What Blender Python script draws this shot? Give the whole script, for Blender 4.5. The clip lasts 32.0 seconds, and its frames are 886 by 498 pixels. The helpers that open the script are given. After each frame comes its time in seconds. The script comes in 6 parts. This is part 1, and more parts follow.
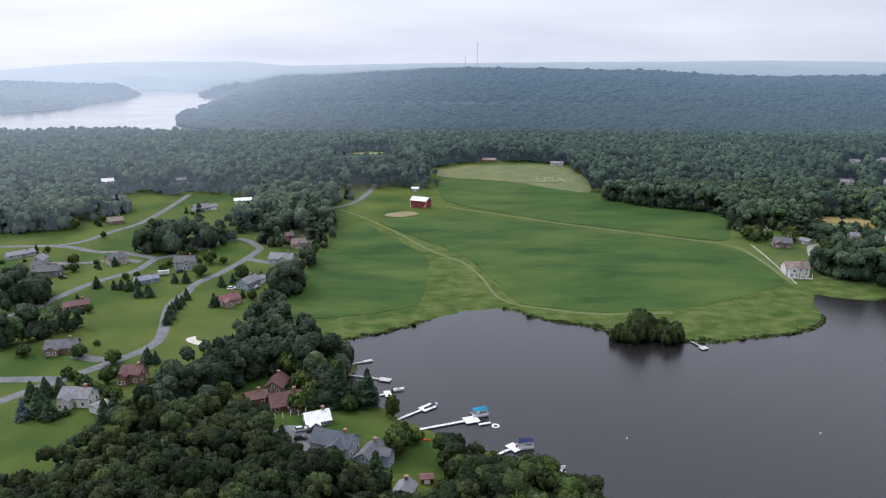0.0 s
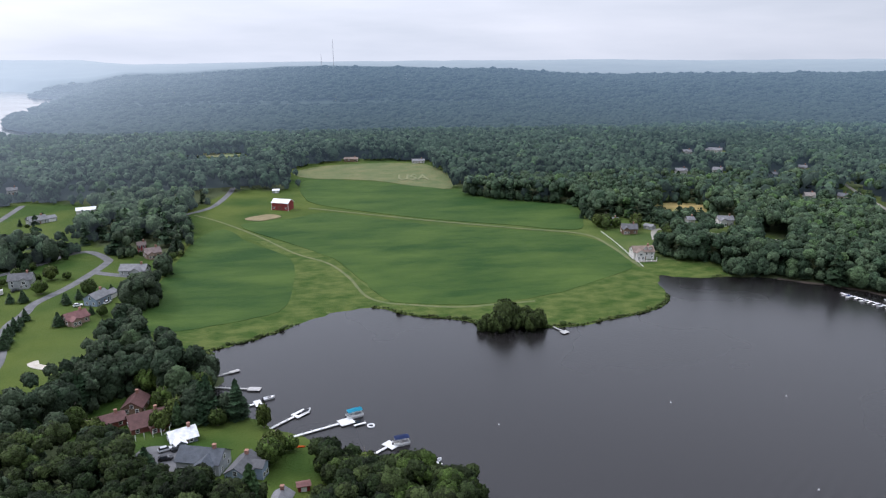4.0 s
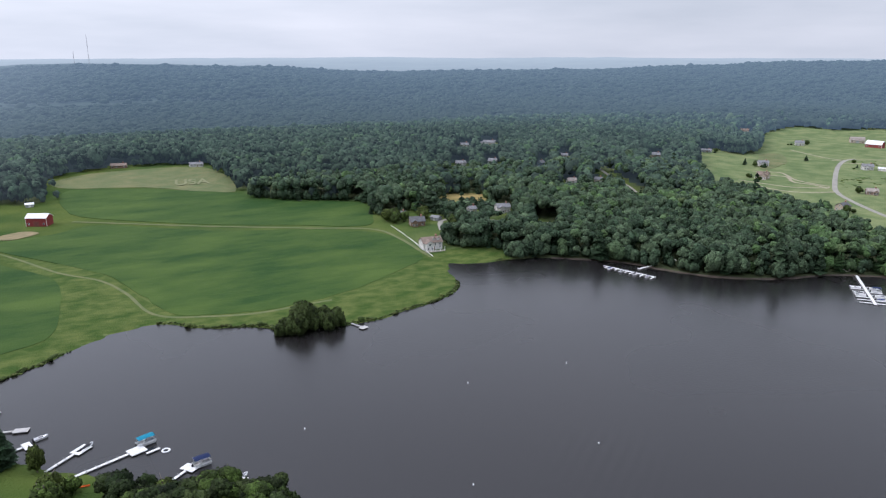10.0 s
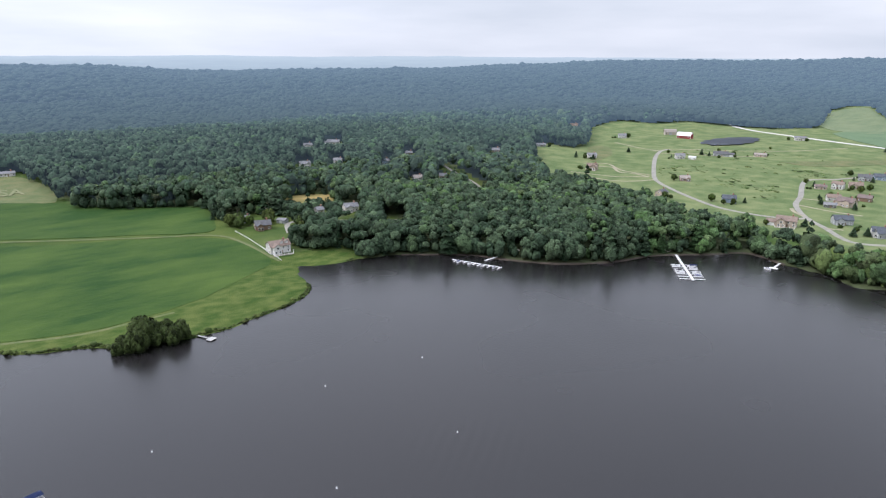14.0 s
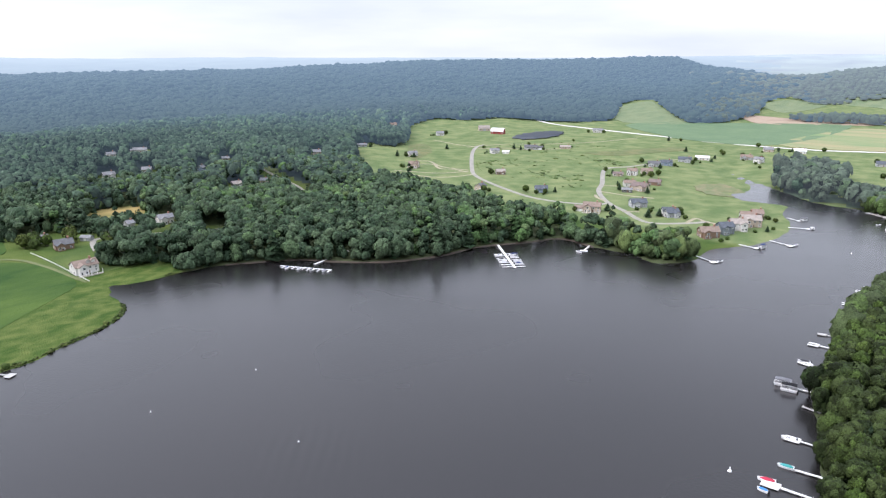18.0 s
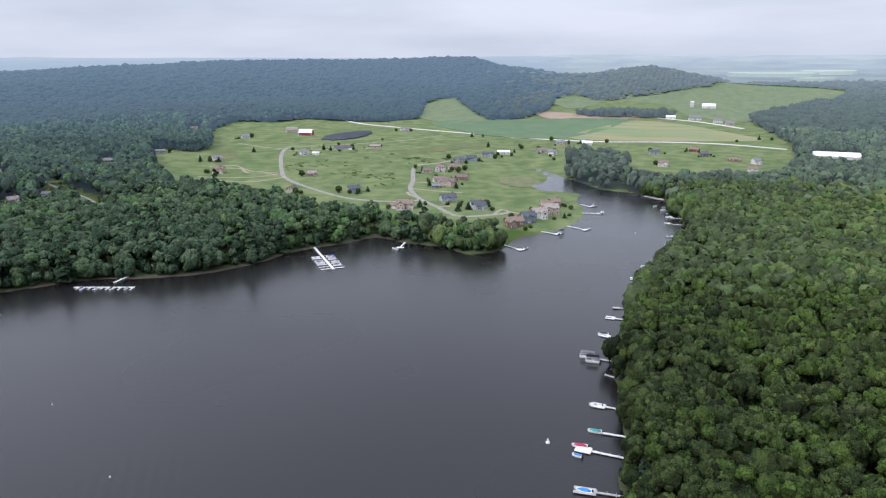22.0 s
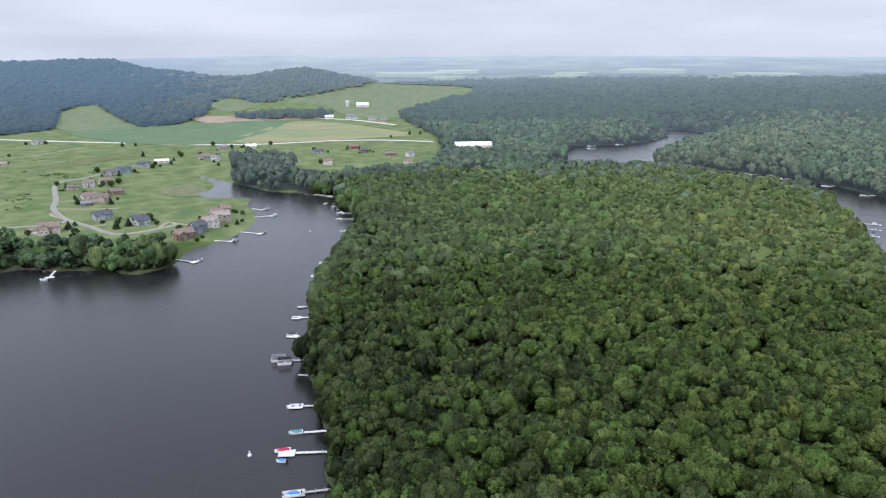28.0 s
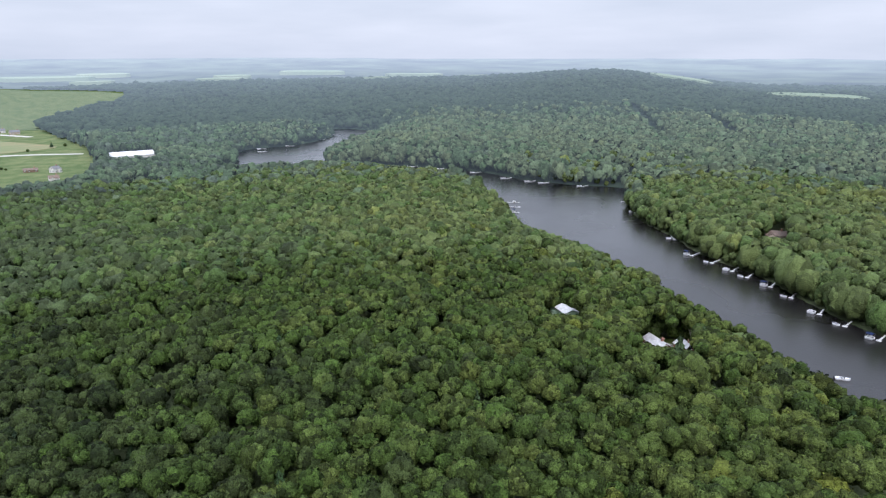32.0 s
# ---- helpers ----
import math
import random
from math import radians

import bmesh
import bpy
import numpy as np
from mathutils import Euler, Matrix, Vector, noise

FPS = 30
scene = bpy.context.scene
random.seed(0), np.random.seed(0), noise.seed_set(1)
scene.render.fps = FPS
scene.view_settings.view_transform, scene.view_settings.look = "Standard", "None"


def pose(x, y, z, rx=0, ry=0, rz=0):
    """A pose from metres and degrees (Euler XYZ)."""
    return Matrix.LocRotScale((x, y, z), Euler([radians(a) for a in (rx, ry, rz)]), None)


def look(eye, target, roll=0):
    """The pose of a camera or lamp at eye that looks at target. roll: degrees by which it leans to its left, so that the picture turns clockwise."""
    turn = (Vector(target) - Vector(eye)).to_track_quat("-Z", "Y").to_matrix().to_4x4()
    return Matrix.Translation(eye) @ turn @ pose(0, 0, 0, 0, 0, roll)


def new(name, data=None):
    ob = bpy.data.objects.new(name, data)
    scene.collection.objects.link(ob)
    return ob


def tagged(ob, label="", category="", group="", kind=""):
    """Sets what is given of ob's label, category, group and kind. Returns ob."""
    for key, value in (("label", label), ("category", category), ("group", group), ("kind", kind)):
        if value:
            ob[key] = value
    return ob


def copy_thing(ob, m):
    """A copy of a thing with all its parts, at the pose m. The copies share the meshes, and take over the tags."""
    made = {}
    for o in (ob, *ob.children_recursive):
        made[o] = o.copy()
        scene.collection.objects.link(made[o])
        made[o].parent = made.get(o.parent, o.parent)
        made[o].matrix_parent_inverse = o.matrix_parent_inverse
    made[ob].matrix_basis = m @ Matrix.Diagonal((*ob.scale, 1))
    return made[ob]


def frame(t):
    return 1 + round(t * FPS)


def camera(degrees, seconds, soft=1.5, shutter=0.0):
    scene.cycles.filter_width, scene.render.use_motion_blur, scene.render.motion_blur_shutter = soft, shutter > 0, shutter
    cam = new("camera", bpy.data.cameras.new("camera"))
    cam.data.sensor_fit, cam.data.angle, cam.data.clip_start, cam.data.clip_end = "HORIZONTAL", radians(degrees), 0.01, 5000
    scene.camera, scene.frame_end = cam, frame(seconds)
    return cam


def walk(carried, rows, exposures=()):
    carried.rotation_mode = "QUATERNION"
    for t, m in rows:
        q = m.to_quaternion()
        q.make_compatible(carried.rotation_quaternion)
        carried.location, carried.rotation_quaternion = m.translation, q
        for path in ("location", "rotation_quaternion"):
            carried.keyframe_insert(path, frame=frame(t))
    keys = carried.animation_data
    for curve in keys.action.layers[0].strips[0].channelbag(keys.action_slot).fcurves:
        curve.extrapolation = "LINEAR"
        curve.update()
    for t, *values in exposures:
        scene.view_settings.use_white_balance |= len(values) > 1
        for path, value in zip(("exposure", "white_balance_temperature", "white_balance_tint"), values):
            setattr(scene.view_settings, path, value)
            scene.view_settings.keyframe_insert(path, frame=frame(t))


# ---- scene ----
# World: metres, z up, lake level at z = 0; +y is the first heading of the hovering camera.
cam = camera(64.73, 32.0, 1.2)
PATH = (
    (0.0, 74.86, 0.13, 0.01),
    (0.5, 74.86, 0.14, -1.38),
    (1.0, 74.86, 0.17, -2.76),
    (1.5, 74.85, 0.17, -4.14),
    (2.0, 74.83, 0.16, -5.55),
    (2.5, 74.81, 0.14, -6.98),
    (3.0, 74.79, 0.12, -8.42),
    (3.5, 74.76, 0.12, -9.86),
    (5.5, 74.66, 0.05, -15.61),
    (6.0, 74.65, 0.05, -17.06),
    (6.5, 74.63, 0.03, -18.52),
    (7.0, 74.62, -0.00, -19.98),
    (7.5, 74.60, -0.05, -21.44),
    (8.0, 74.58, -0.07, -22.91),
    (8.5, 74.57, -0.06, -24.37),
    (9.0, 74.56, -0.05, -25.83),
    (9.5, 74.55, -0.04, -27.29),
    (10.0, 74.54, -0.04, -28.75),
    (10.5, 74.53, -0.04, -30.22),
    (11.0, 74.53, -0.02, -31.61),
    (11.5, 74.53, -0.01, -33.00),
    (12.0, 74.52, -0.06, -34.61),
    (12.5, 74.51, -0.09, -36.31),
    (13.0, 74.50, -0.12, -38.01),
    (13.5, 74.49, -0.17, -39.70),
    (14.0, 74.47, -0.21, -41.38),
    (14.5, 74.46, -0.24, -43.07),
    (16.5, 74.46, -0.03, -50.21),
    (17.0, 74.47, 0.06, -52.14),
    (17.5, 74.50, 0.08, -54.03),
    (18.0, 74.52, 0.09, -55.94),
    (18.5, 74.52, 0.08, -57.83),
    (19.0, 74.52, 0.07, -59.77),
    (19.5, 74.50, 0.04, -61.68),
    (20.0, 74.48, 0.03, -63.63),
    (20.5, 74.51, -0.01, -65.52),
    (21.0, 74.50, -0.00, -67.45),
    (21.5, 74.50, 0.02, -69.40),
    (22.0, 74.51, 0.05, -71.38),
    (22.5, 74.53, 0.06, -73.37),
    (23.0, 74.54, 0.05, -75.37),
    (23.5, 74.56, 0.03, -77.38),
    (24.0, 74.57, 0.01, -79.41),
    (24.5, 74.57, -0.00, -81.44),
    (26.5, 74.58, 0.09, -90.51),
    (27.0, 74.59, 0.06, -93.04),
    (27.5, 74.59, 0.08, -95.66),
    (28.0, 74.61, 0.11, -98.31),
    (28.5, 74.64, 0.13, -101.03),
    (29.0, 74.66, 0.13, -103.90),
    (29.5, 74.66, 0.09, -106.87),
    (30.0, 74.66, 0.09, -110.06),
    (30.5, 74.68, 0.08, -113.57),
    (31.0, 74.67, 0.07, -117.92),
    (31.5, 74.70, 0.09, -121.47),
    (32.0, 74.71, 0.12, -124.76),
)
# the clip's own camera opens up over the open water and the pale lawns
walk(cam, [(t, pose(0, 0, 120, rx, ry, rz)) for t, rx, ry, rz in PATH],
     [(0.0, 0.05, 5980, 20), (6.0, 0.04, 5920, 20), (10.0, 0.02, 5920, 20), (12.5, 0.05, 5960, 19), (14.0, 0.27, 5980, 19), (16.5, 0.54, 6020, 20), (19.0, 0.54, 6000, 20), (20.0, 0.36, 5940, 20), (21.0, 0.18, 5880, 19), (22.0, 0.08, 5840, 19), (24.0, 0.05, 5800, 19), (28.0, 0.1, 5760, 19), (32.0, 0.14, 5760, 19)])

# ---------------------------------------------------------------- sky and sun
SUN_AZIMUTH, SUN_HEIGHT = -55.0, 42.0
world = bpy.data.worlds.new("overcast_sky")
scene.world = world
world.use_nodes = True
wn, wl = world.node_tree.nodes, world.node_tree.links
wn.clear()
sky = wn.new("ShaderNodeTexSky")
sky.sky_type, sky.sun_disc = "NISHITA", False
sky.sun_elevation, sky.sun_rotation = radians(SUN_HEIGHT), radians(SUN_AZIMUTH)
sky.air_density, sky.dust_density = 1.2, 3.0
way = wn.new("ShaderNodeTexCoord")
stretch = wn.new("ShaderNodeMapping")
stretch.inputs["Scale"].default_value = (1.4, 1.4, 9.0)
cloud = wn.new("ShaderNodeTexNoise")
cloud.inputs["Scale"].default_value, cloud.inputs["Detail"].default_value = 1.6, 6.0
ramp = wn.new("ShaderNodeValToRGB")
ramp.color_ramp.elements[0].position, ramp.color_ramp.elements[0].color = 0.34, (6.2, 6.75, 7.0, 1)
ramp.color_ramp.elements[1].position, ramp.color_ramp.elements[1].color = 0.66, (8.1, 8.45, 8.5, 1)
veil = wn.new("ShaderNodeMix")
veil.data_type = "RGBA"
veil.inputs["Factor"].default_value = 0.9
back = wn.new("ShaderNodeBackground")
back.inputs["Strength"].default_value = 0.1
sky_out = wn.new("ShaderNodeOutputWorld")
wl.new(way.outputs["Generated"], stretch.inputs["Vector"])
wl.new(stretch.outputs[0], cloud.inputs["Vector"])
wl.new(cloud.outputs[0], ramp.inputs[0])
wl.new(sky.outputs[0], veil.inputs["A"])
wl.new(ramp.outputs[0], veil.inputs["B"])
# the cloud is brighter on the sun's side
toward, glow = wn.new("ShaderNodeVectorMath"), wn.new("ShaderNodeMapRange")
toward.operation = "DOT_PRODUCT"
toward.inputs[1].default_value = (math.sin(radians(SUN_AZIMUTH)) * math.cos(radians(SUN_HEIGHT)), math.cos(radians(SUN_AZIMUTH)) * math.cos(radians(SUN_HEIGHT)), math.sin(radians(SUN_HEIGHT)))
glow.inputs["From Min"].default_value, glow.inputs["From Max"].default_value = -0.1, 0.75
glow.inputs["To Min"].default_value, glow.inputs["To Max"].default_value = 0.98, 1.3
lift = wn.new("ShaderNodeVectorMath")
lift.operation = "SCALE"
wl.new(way.outputs["Generated"], toward.inputs[0])
wl.new(toward.outputs["Value"], glow.inputs["Value"])
wl.new(veil.outputs["Result"], lift.inputs[0])
wl.new(glow.outputs[0], lift.inputs["Scale"])
# an overcast sky is brightest overhead
up_part, over, lift_2 = wn.new("ShaderNodeSeparateXYZ"), wn.new("ShaderNodeMapRange"), wn.new("ShaderNodeVectorMath")
over.inputs["From Min"].default_value, over.inputs["From Max"].default_value = 0.55, 0.92
over.inputs["To Min"].default_value, over.inputs["To Max"].default_value = 1.0, 2.7
lift_2.operation = "SCALE"
wl.new(way.outputs["Generated"], up_part.inputs[0])
wl.new(up_part.outputs["Z"], over.inputs["Value"])
wl.new(lift.outputs[0], lift_2.inputs[0])
wl.new(over.outputs[0], lift_2.inputs["Scale"])
wl.new(lift_2.outputs[0], back.inputs[0])
wl.new(back.outputs[0], sky_out.inputs[0])

sun = new("sun", bpy.data.lights.new("sun", "SUN"))
sun.data.energy, sun.data.angle, sun.data.color = 1.7, radians(11), (1.0, 0.95, 0.87)
sa, sh = radians(SUN_AZIMUTH), radians(SUN_HEIGHT)
sun.matrix_world = look((1000 * math.sin(sa) * math.cos(sh), 1000 * math.cos(sa) * math.cos(sh), 1000 * math.sin(sh)), (0, 0, 0))


# ---------------------------------------------------------------- materials
def material(name, low, high, size=1.0, rough=0.7, bump=0.0, fine=0.0, metal=0.0, gloss=0.3, spread=(0.35, 0.65), streak=None):
    """Two colours mixed by noise of that size in metres, with a finer grain and relief."""
    m = bpy.data.materials.new(name)
    m.use_nodes = True
    n, l = m.node_tree.nodes, m.node_tree.links
    b = n["Principled BSDF"]
    b.inputs["Roughness"].default_value, b.inputs["Metallic"].default_value = rough, metal
    b.inputs["Specular IOR Level"].default_value = gloss
    geo = n.new("ShaderNodeNewGeometry")
    vec = n.new("ShaderNodeMapping")
    vec.inputs["Scale"].default_value = [1 / size] * 3 if streak is None else [1 / s for s in streak]
    big = n.new("ShaderNodeTexNoise")
    big.inputs["Scale"].default_value, big.inputs["Detail"].default_value, big.inputs["Roughness"].default_value = 1.0, 6.0, 0.62
    cr = n.new("ShaderNodeValToRGB")
    cr.color_ramp.elements[0].position, cr.color_ramp.elements[0].color = spread[0], (*low, 1)
    cr.color_ramp.elements[1].position, cr.color_ramp.elements[1].color = spread[1], (*high, 1)
    l.new(geo.outputs["Position"], vec.inputs["Vector"])
    l.new(vec.outputs[0], big.inputs["Vector"])
    l.new(big.outputs[0], cr.inputs[0])
    l.new(cr.outputs[0], b.inputs["Base Color"])
    if bump:
        small = n.new("ShaderNodeTexNoise")
        small.inputs["Scale"].default_value, small.inputs["Detail"].default_value = 1 / (fine or size / 8), 4.0
        bp = n.new("ShaderNodeBump")
        bp.inputs["Strength"].default_value, bp.inputs["Distance"].default_value = min(bump, 1.0), (fine or size / 8)
        l.new(geo.outputs["Position"], small.inputs["Vector"])
        l.new(small.outputs[0], bp.inputs["Height"])
        l.new(bp.outputs[0], b.inputs["Normal"])
    return m


# haze colours by distance in metres, painted on as emission
HAZE_NORTH = ((420, (0, 0, 0)), (640, (0.011, 0.015, 0.019)), (900, (0.025, 0.037, 0.046)), (1100, (0.049, 0.075, 0.099)), (1500, (0.07, 0.107, 0.145)), (2100, (0.092, 0.14, 0.192)),
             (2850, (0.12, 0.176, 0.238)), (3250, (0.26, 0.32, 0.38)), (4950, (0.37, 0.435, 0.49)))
HAZE_EAST = ((420, (0, 0, 0)), (640, (0.02, 0.024, 0.027)), (900, (0.042, 0.052, 0.058)), (1200, (0.062, 0.078, 0.09)), (1700, (0.098, 0.12, 0.14)), (2300, (0.155, 0.188, 0.22)),
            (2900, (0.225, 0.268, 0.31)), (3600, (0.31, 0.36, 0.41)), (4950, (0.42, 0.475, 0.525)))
HAZE_SUN = ((420, (0, 0, 0)), (520, (0.016, 0.019, 0.022)), (640, (0.042, 0.049, 0.057)), (1000, (0.088, 0.102, 0.112)), (1600, (0.18, 0.202, 0.214)), (2400, (0.28, 0.305, 0.315)), (5000, (0.16, 0.17, 0.17)))


def haze_emission(m, stops):
    """Haze painted as emission on the far backdrop: stronger farther off, and brighter towards the sun."""
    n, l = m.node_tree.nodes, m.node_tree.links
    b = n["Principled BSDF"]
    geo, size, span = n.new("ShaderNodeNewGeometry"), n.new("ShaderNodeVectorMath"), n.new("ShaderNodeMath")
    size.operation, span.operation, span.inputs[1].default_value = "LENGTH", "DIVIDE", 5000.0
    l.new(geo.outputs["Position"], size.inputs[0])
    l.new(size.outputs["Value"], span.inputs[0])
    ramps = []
    for rows in (stops, HAZE_SUN):
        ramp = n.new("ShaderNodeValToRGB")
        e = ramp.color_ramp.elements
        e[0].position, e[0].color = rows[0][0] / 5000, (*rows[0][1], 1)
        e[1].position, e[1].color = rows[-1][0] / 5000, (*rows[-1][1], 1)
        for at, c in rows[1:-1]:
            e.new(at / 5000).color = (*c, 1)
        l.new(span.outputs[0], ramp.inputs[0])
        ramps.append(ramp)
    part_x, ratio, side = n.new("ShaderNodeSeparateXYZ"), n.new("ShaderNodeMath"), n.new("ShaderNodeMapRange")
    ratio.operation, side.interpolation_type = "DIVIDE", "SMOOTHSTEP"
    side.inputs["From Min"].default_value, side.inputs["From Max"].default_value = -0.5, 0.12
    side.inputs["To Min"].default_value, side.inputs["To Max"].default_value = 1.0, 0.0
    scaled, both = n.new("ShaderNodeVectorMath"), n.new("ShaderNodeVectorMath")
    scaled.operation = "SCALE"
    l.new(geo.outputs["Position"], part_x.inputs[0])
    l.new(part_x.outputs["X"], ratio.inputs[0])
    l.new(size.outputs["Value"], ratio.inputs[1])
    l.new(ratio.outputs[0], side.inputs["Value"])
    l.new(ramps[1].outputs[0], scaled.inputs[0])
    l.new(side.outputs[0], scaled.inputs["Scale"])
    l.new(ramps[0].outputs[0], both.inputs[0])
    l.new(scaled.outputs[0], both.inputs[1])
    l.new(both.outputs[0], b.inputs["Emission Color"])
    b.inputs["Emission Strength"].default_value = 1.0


def foliage(name, dark, light, warm, rough=0.65, clump=1.0, relief=0.8, speckle=0.55):
    """Leaves: each tree has its own tone, each clump its own shade and relief."""
    m = bpy.data.materials.new(name)
    m.use_nodes = True
    n, l = m.node_tree.nodes, m.node_tree.links
    b = n["Principled BSDF"]
    b.inputs["Roughness"].default_value, b.inputs["Specular IOR Level"].default_value = rough, 0.08
    tone = n.new("ShaderNodeAttribute")
    tone.attribute_name = "tone"
    cr = n.new("ShaderNodeValToRGB")
    cr.color_ramp.elements[0].color, cr.color_ramp.elements[1].color = (*dark, 1), (*warm, 1)
    cr.color_ramp.elements.new(0.62).color = (*light, 1)
    # grey-green crowns between the dark and the light ones, a few turning olive brown
    grey = [0.5 * (p + q) for p, q in zip(dark, light)]
    cr.color_ramp.elements.new(0.34).color = (grey[0] * 1.08, grey[1] * 1.02, grey[2] * 1.2, 1)
    cr.color_ramp.elements.new(0.5).color = (light[0] * 0.72, light[1] * 0.86, light[2] * 0.7, 1)
    cr.color_ramp.elements.new(0.8).color = (light[0] * 1.14, light[1] * 1.04, light[2], 1)
    geo = n.new("ShaderNodeNewGeometry")
    shade = n.new("ShaderNodeMapRange")
    shade.inputs["To Min"].default_value, shade.inputs["To Max"].default_value = 0.95 - 0.75 * speckle, 1.05 + 0.75 * speckle
    mul, mul2 = n.new("ShaderNodeVectorMath"), n.new("ShaderNodeVectorMath")
    mul.operation = mul2.operation = "SCALE"
    speck = n.new("ShaderNodeTexNoise")
    speck.inputs["Scale"].default_value, speck.inputs["Detail"].default_value, speck.inputs["Roughness"].default_value = 1.1 / clump, 5.0, 0.7
    fleck = n.new("ShaderNodeMapRange")
    fleck.inputs["From Min"].default_value, fleck.inputs["From Max"].default_value = 0.3, 0.7
    fleck.inputs["To Min"].default_value, fleck.inputs["To Max"].default_value = 1 - speckle, 1 + speckle
    cells = n.new("ShaderNodeTexVoronoi")
    cells.inputs["Scale"].default_value = 0.75 / clump
    knobs = n.new("ShaderNodeMath")
    knobs.operation, knobs.inputs[1].default_value = "MULTIPLY_ADD", -1.4
    bp = n.new("ShaderNodeBump")
    bp.inputs["Strength"].default_value, bp.inputs["Distance"].default_value = relief, 0.7 * clump
    l.new(geo.outputs["Position"], speck.inputs["Vector"])
    l.new(geo.outputs["Position"], cells.inputs["Vector"])
    l.new(cells.outputs["Distance"], knobs.inputs[0])
    l.new(speck.outputs[0], knobs.inputs[2])
    l.new(knobs.outputs[0], bp.inputs["Height"])
    l.new(bp.outputs[0], b.inputs["Normal"])
    l.new(speck.outputs[0], fleck.inputs["Value"])
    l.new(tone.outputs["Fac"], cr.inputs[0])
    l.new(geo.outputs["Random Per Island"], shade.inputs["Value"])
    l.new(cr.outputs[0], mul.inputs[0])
    l.new(shade.outputs[0], mul.inputs["Scale"])
    l.new(mul.outputs[0], mul2.inputs[0])
    l.new(fleck.outputs[0], mul2.inputs["Scale"])
    l.new(mul2.outputs[0], b.inputs["Base Color"])
    return m


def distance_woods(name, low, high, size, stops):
    """Far wooded hills, pale with distance through haze painted as emission."""
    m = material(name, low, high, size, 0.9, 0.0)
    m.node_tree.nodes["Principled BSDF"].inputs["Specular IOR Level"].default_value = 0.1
    haze_emission(m, stops)
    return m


LEAF = foliage("broad_leaves", (0.012, 0.021, 0.007), (0.053, 0.075, 0.018), (0.104, 0.121, 0.02), 0.65, 0.45, 1.0, 0.8)
# leaves farther off: haze put into paler, greyer base colours
LEAF_RISE = foliage("peninsula_leaves_hazed", (0.03, 0.046, 0.02), (0.073, 0.1, 0.034), (0.114, 0.133, 0.037), 0.65, 0.6, 0.9, 0.6)
LEAF_MID = foliage("northern_leaves_hazed", (0.032, 0.055, 0.03), (0.08, 0.122, 0.05), (0.12, 0.15, 0.046), 0.65, 1.0, 0.9)
LEAF_WEST = foliage("grey_green_leaves_hazed", (0.022, 0.036, 0.019), (0.057, 0.08, 0.036), (0.092, 0.114, 0.044), 0.7, 0.8, 0.9)
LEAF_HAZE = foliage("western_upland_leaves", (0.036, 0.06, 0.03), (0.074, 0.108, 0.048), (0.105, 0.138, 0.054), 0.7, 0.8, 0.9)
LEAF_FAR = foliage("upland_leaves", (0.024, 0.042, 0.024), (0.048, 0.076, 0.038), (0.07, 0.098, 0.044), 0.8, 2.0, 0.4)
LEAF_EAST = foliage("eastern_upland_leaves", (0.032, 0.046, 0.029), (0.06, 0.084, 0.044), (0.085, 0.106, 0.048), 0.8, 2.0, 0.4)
# the backdrop leaves glow in place of haze
for leaf, stops in ((LEAF_EAST, HAZE_EAST), (LEAF_FAR, HAZE_NORTH), (LEAF_HAZE, HAZE_NORTH)):
    haze_emission(leaf, stops)
NEEDLE = foliage("conifer_needles", (0.022, 0.043, 0.02), (0.042, 0.068, 0.03), (0.058, 0.085, 0.036), 0.6)
BLUE_NEEDLE = foliage("blue_spruce_needles", (0.05, 0.08, 0.08), (0.08, 0.11, 0.115), (0.09, 0.12, 0.12), 0.6)
BARK = material("bark", (0.09, 0.075, 0.06), (0.2, 0.17, 0.14), 0.6, 0.9, 0.6, 0.08)
MARSH = material("marsh_grass", (0.036, 0.07, 0.013), (0.094, 0.118, 0.032), 9, 0.9, 0.9, 0.8, streak=(10, 6, 9), spread=(0.38, 0.64), gloss=0.08)
REED = foliage("reed_leaves", (0.035, 0.052, 0.016), (0.055, 0.075, 0.022), (0.075, 0.09, 0.03), 0.85, 0.6, 0.3)
RUSH = foliage("rush_leaves", (0.08, 0.115, 0.042), (0.1, 0.136, 0.05), (0.12, 0.15, 0.055), 0.85, 0.8, 0.3)
STUBBLE_TAN = material("dry_hay_stubble", (0.16, 0.15, 0.05), (0.3, 0.22, 0.09), 8, 0.9, 0.4, 0.5, streak=(24, 7, 9), gloss=0.08)
MUD = material("muddy_bank", (0.035, 0.03, 0.022), (0.08, 0.062, 0.046), 2.5, 0.8, 0.5, 0.3)
FLOOR_DARK = (0.06, 0.074, 0.034)
CROP = material("bean_crop", (0.02, 0.051, 0.011), (0.058, 0.095, 0.02), 34, 0.8, 0.35, 1.1, streak=(60, 24, 20), spread=(0.36, 0.66), gloss=0.08)
# far crop green, lightened and desaturated in place of haze
CROP_PALE = material("hazed_far_crop", (0.085, 0.124, 0.053), (0.136, 0.163, 0.076), 30, 0.7, 0.5, 0.7, streak=(60, 18, 20))
MEADOW_TAN = material("dry_meadow_grass", (0.07, 0.098, 0.03), (0.13, 0.128, 0.05), 16, 0.85, 0.5, 0.8)
REED_MARSH = material("brownish_reed_marsh", (0.095, 0.125, 0.05), (0.165, 0.15, 0.08), 14, 0.9, 0.5, 0.8, streak=(20, 9, 10))
SOIL = material("bare_soil", (0.13, 0.12, 0.055), (0.24, 0.18, 0.1), 4, 0.9, 0.4, 0.5)
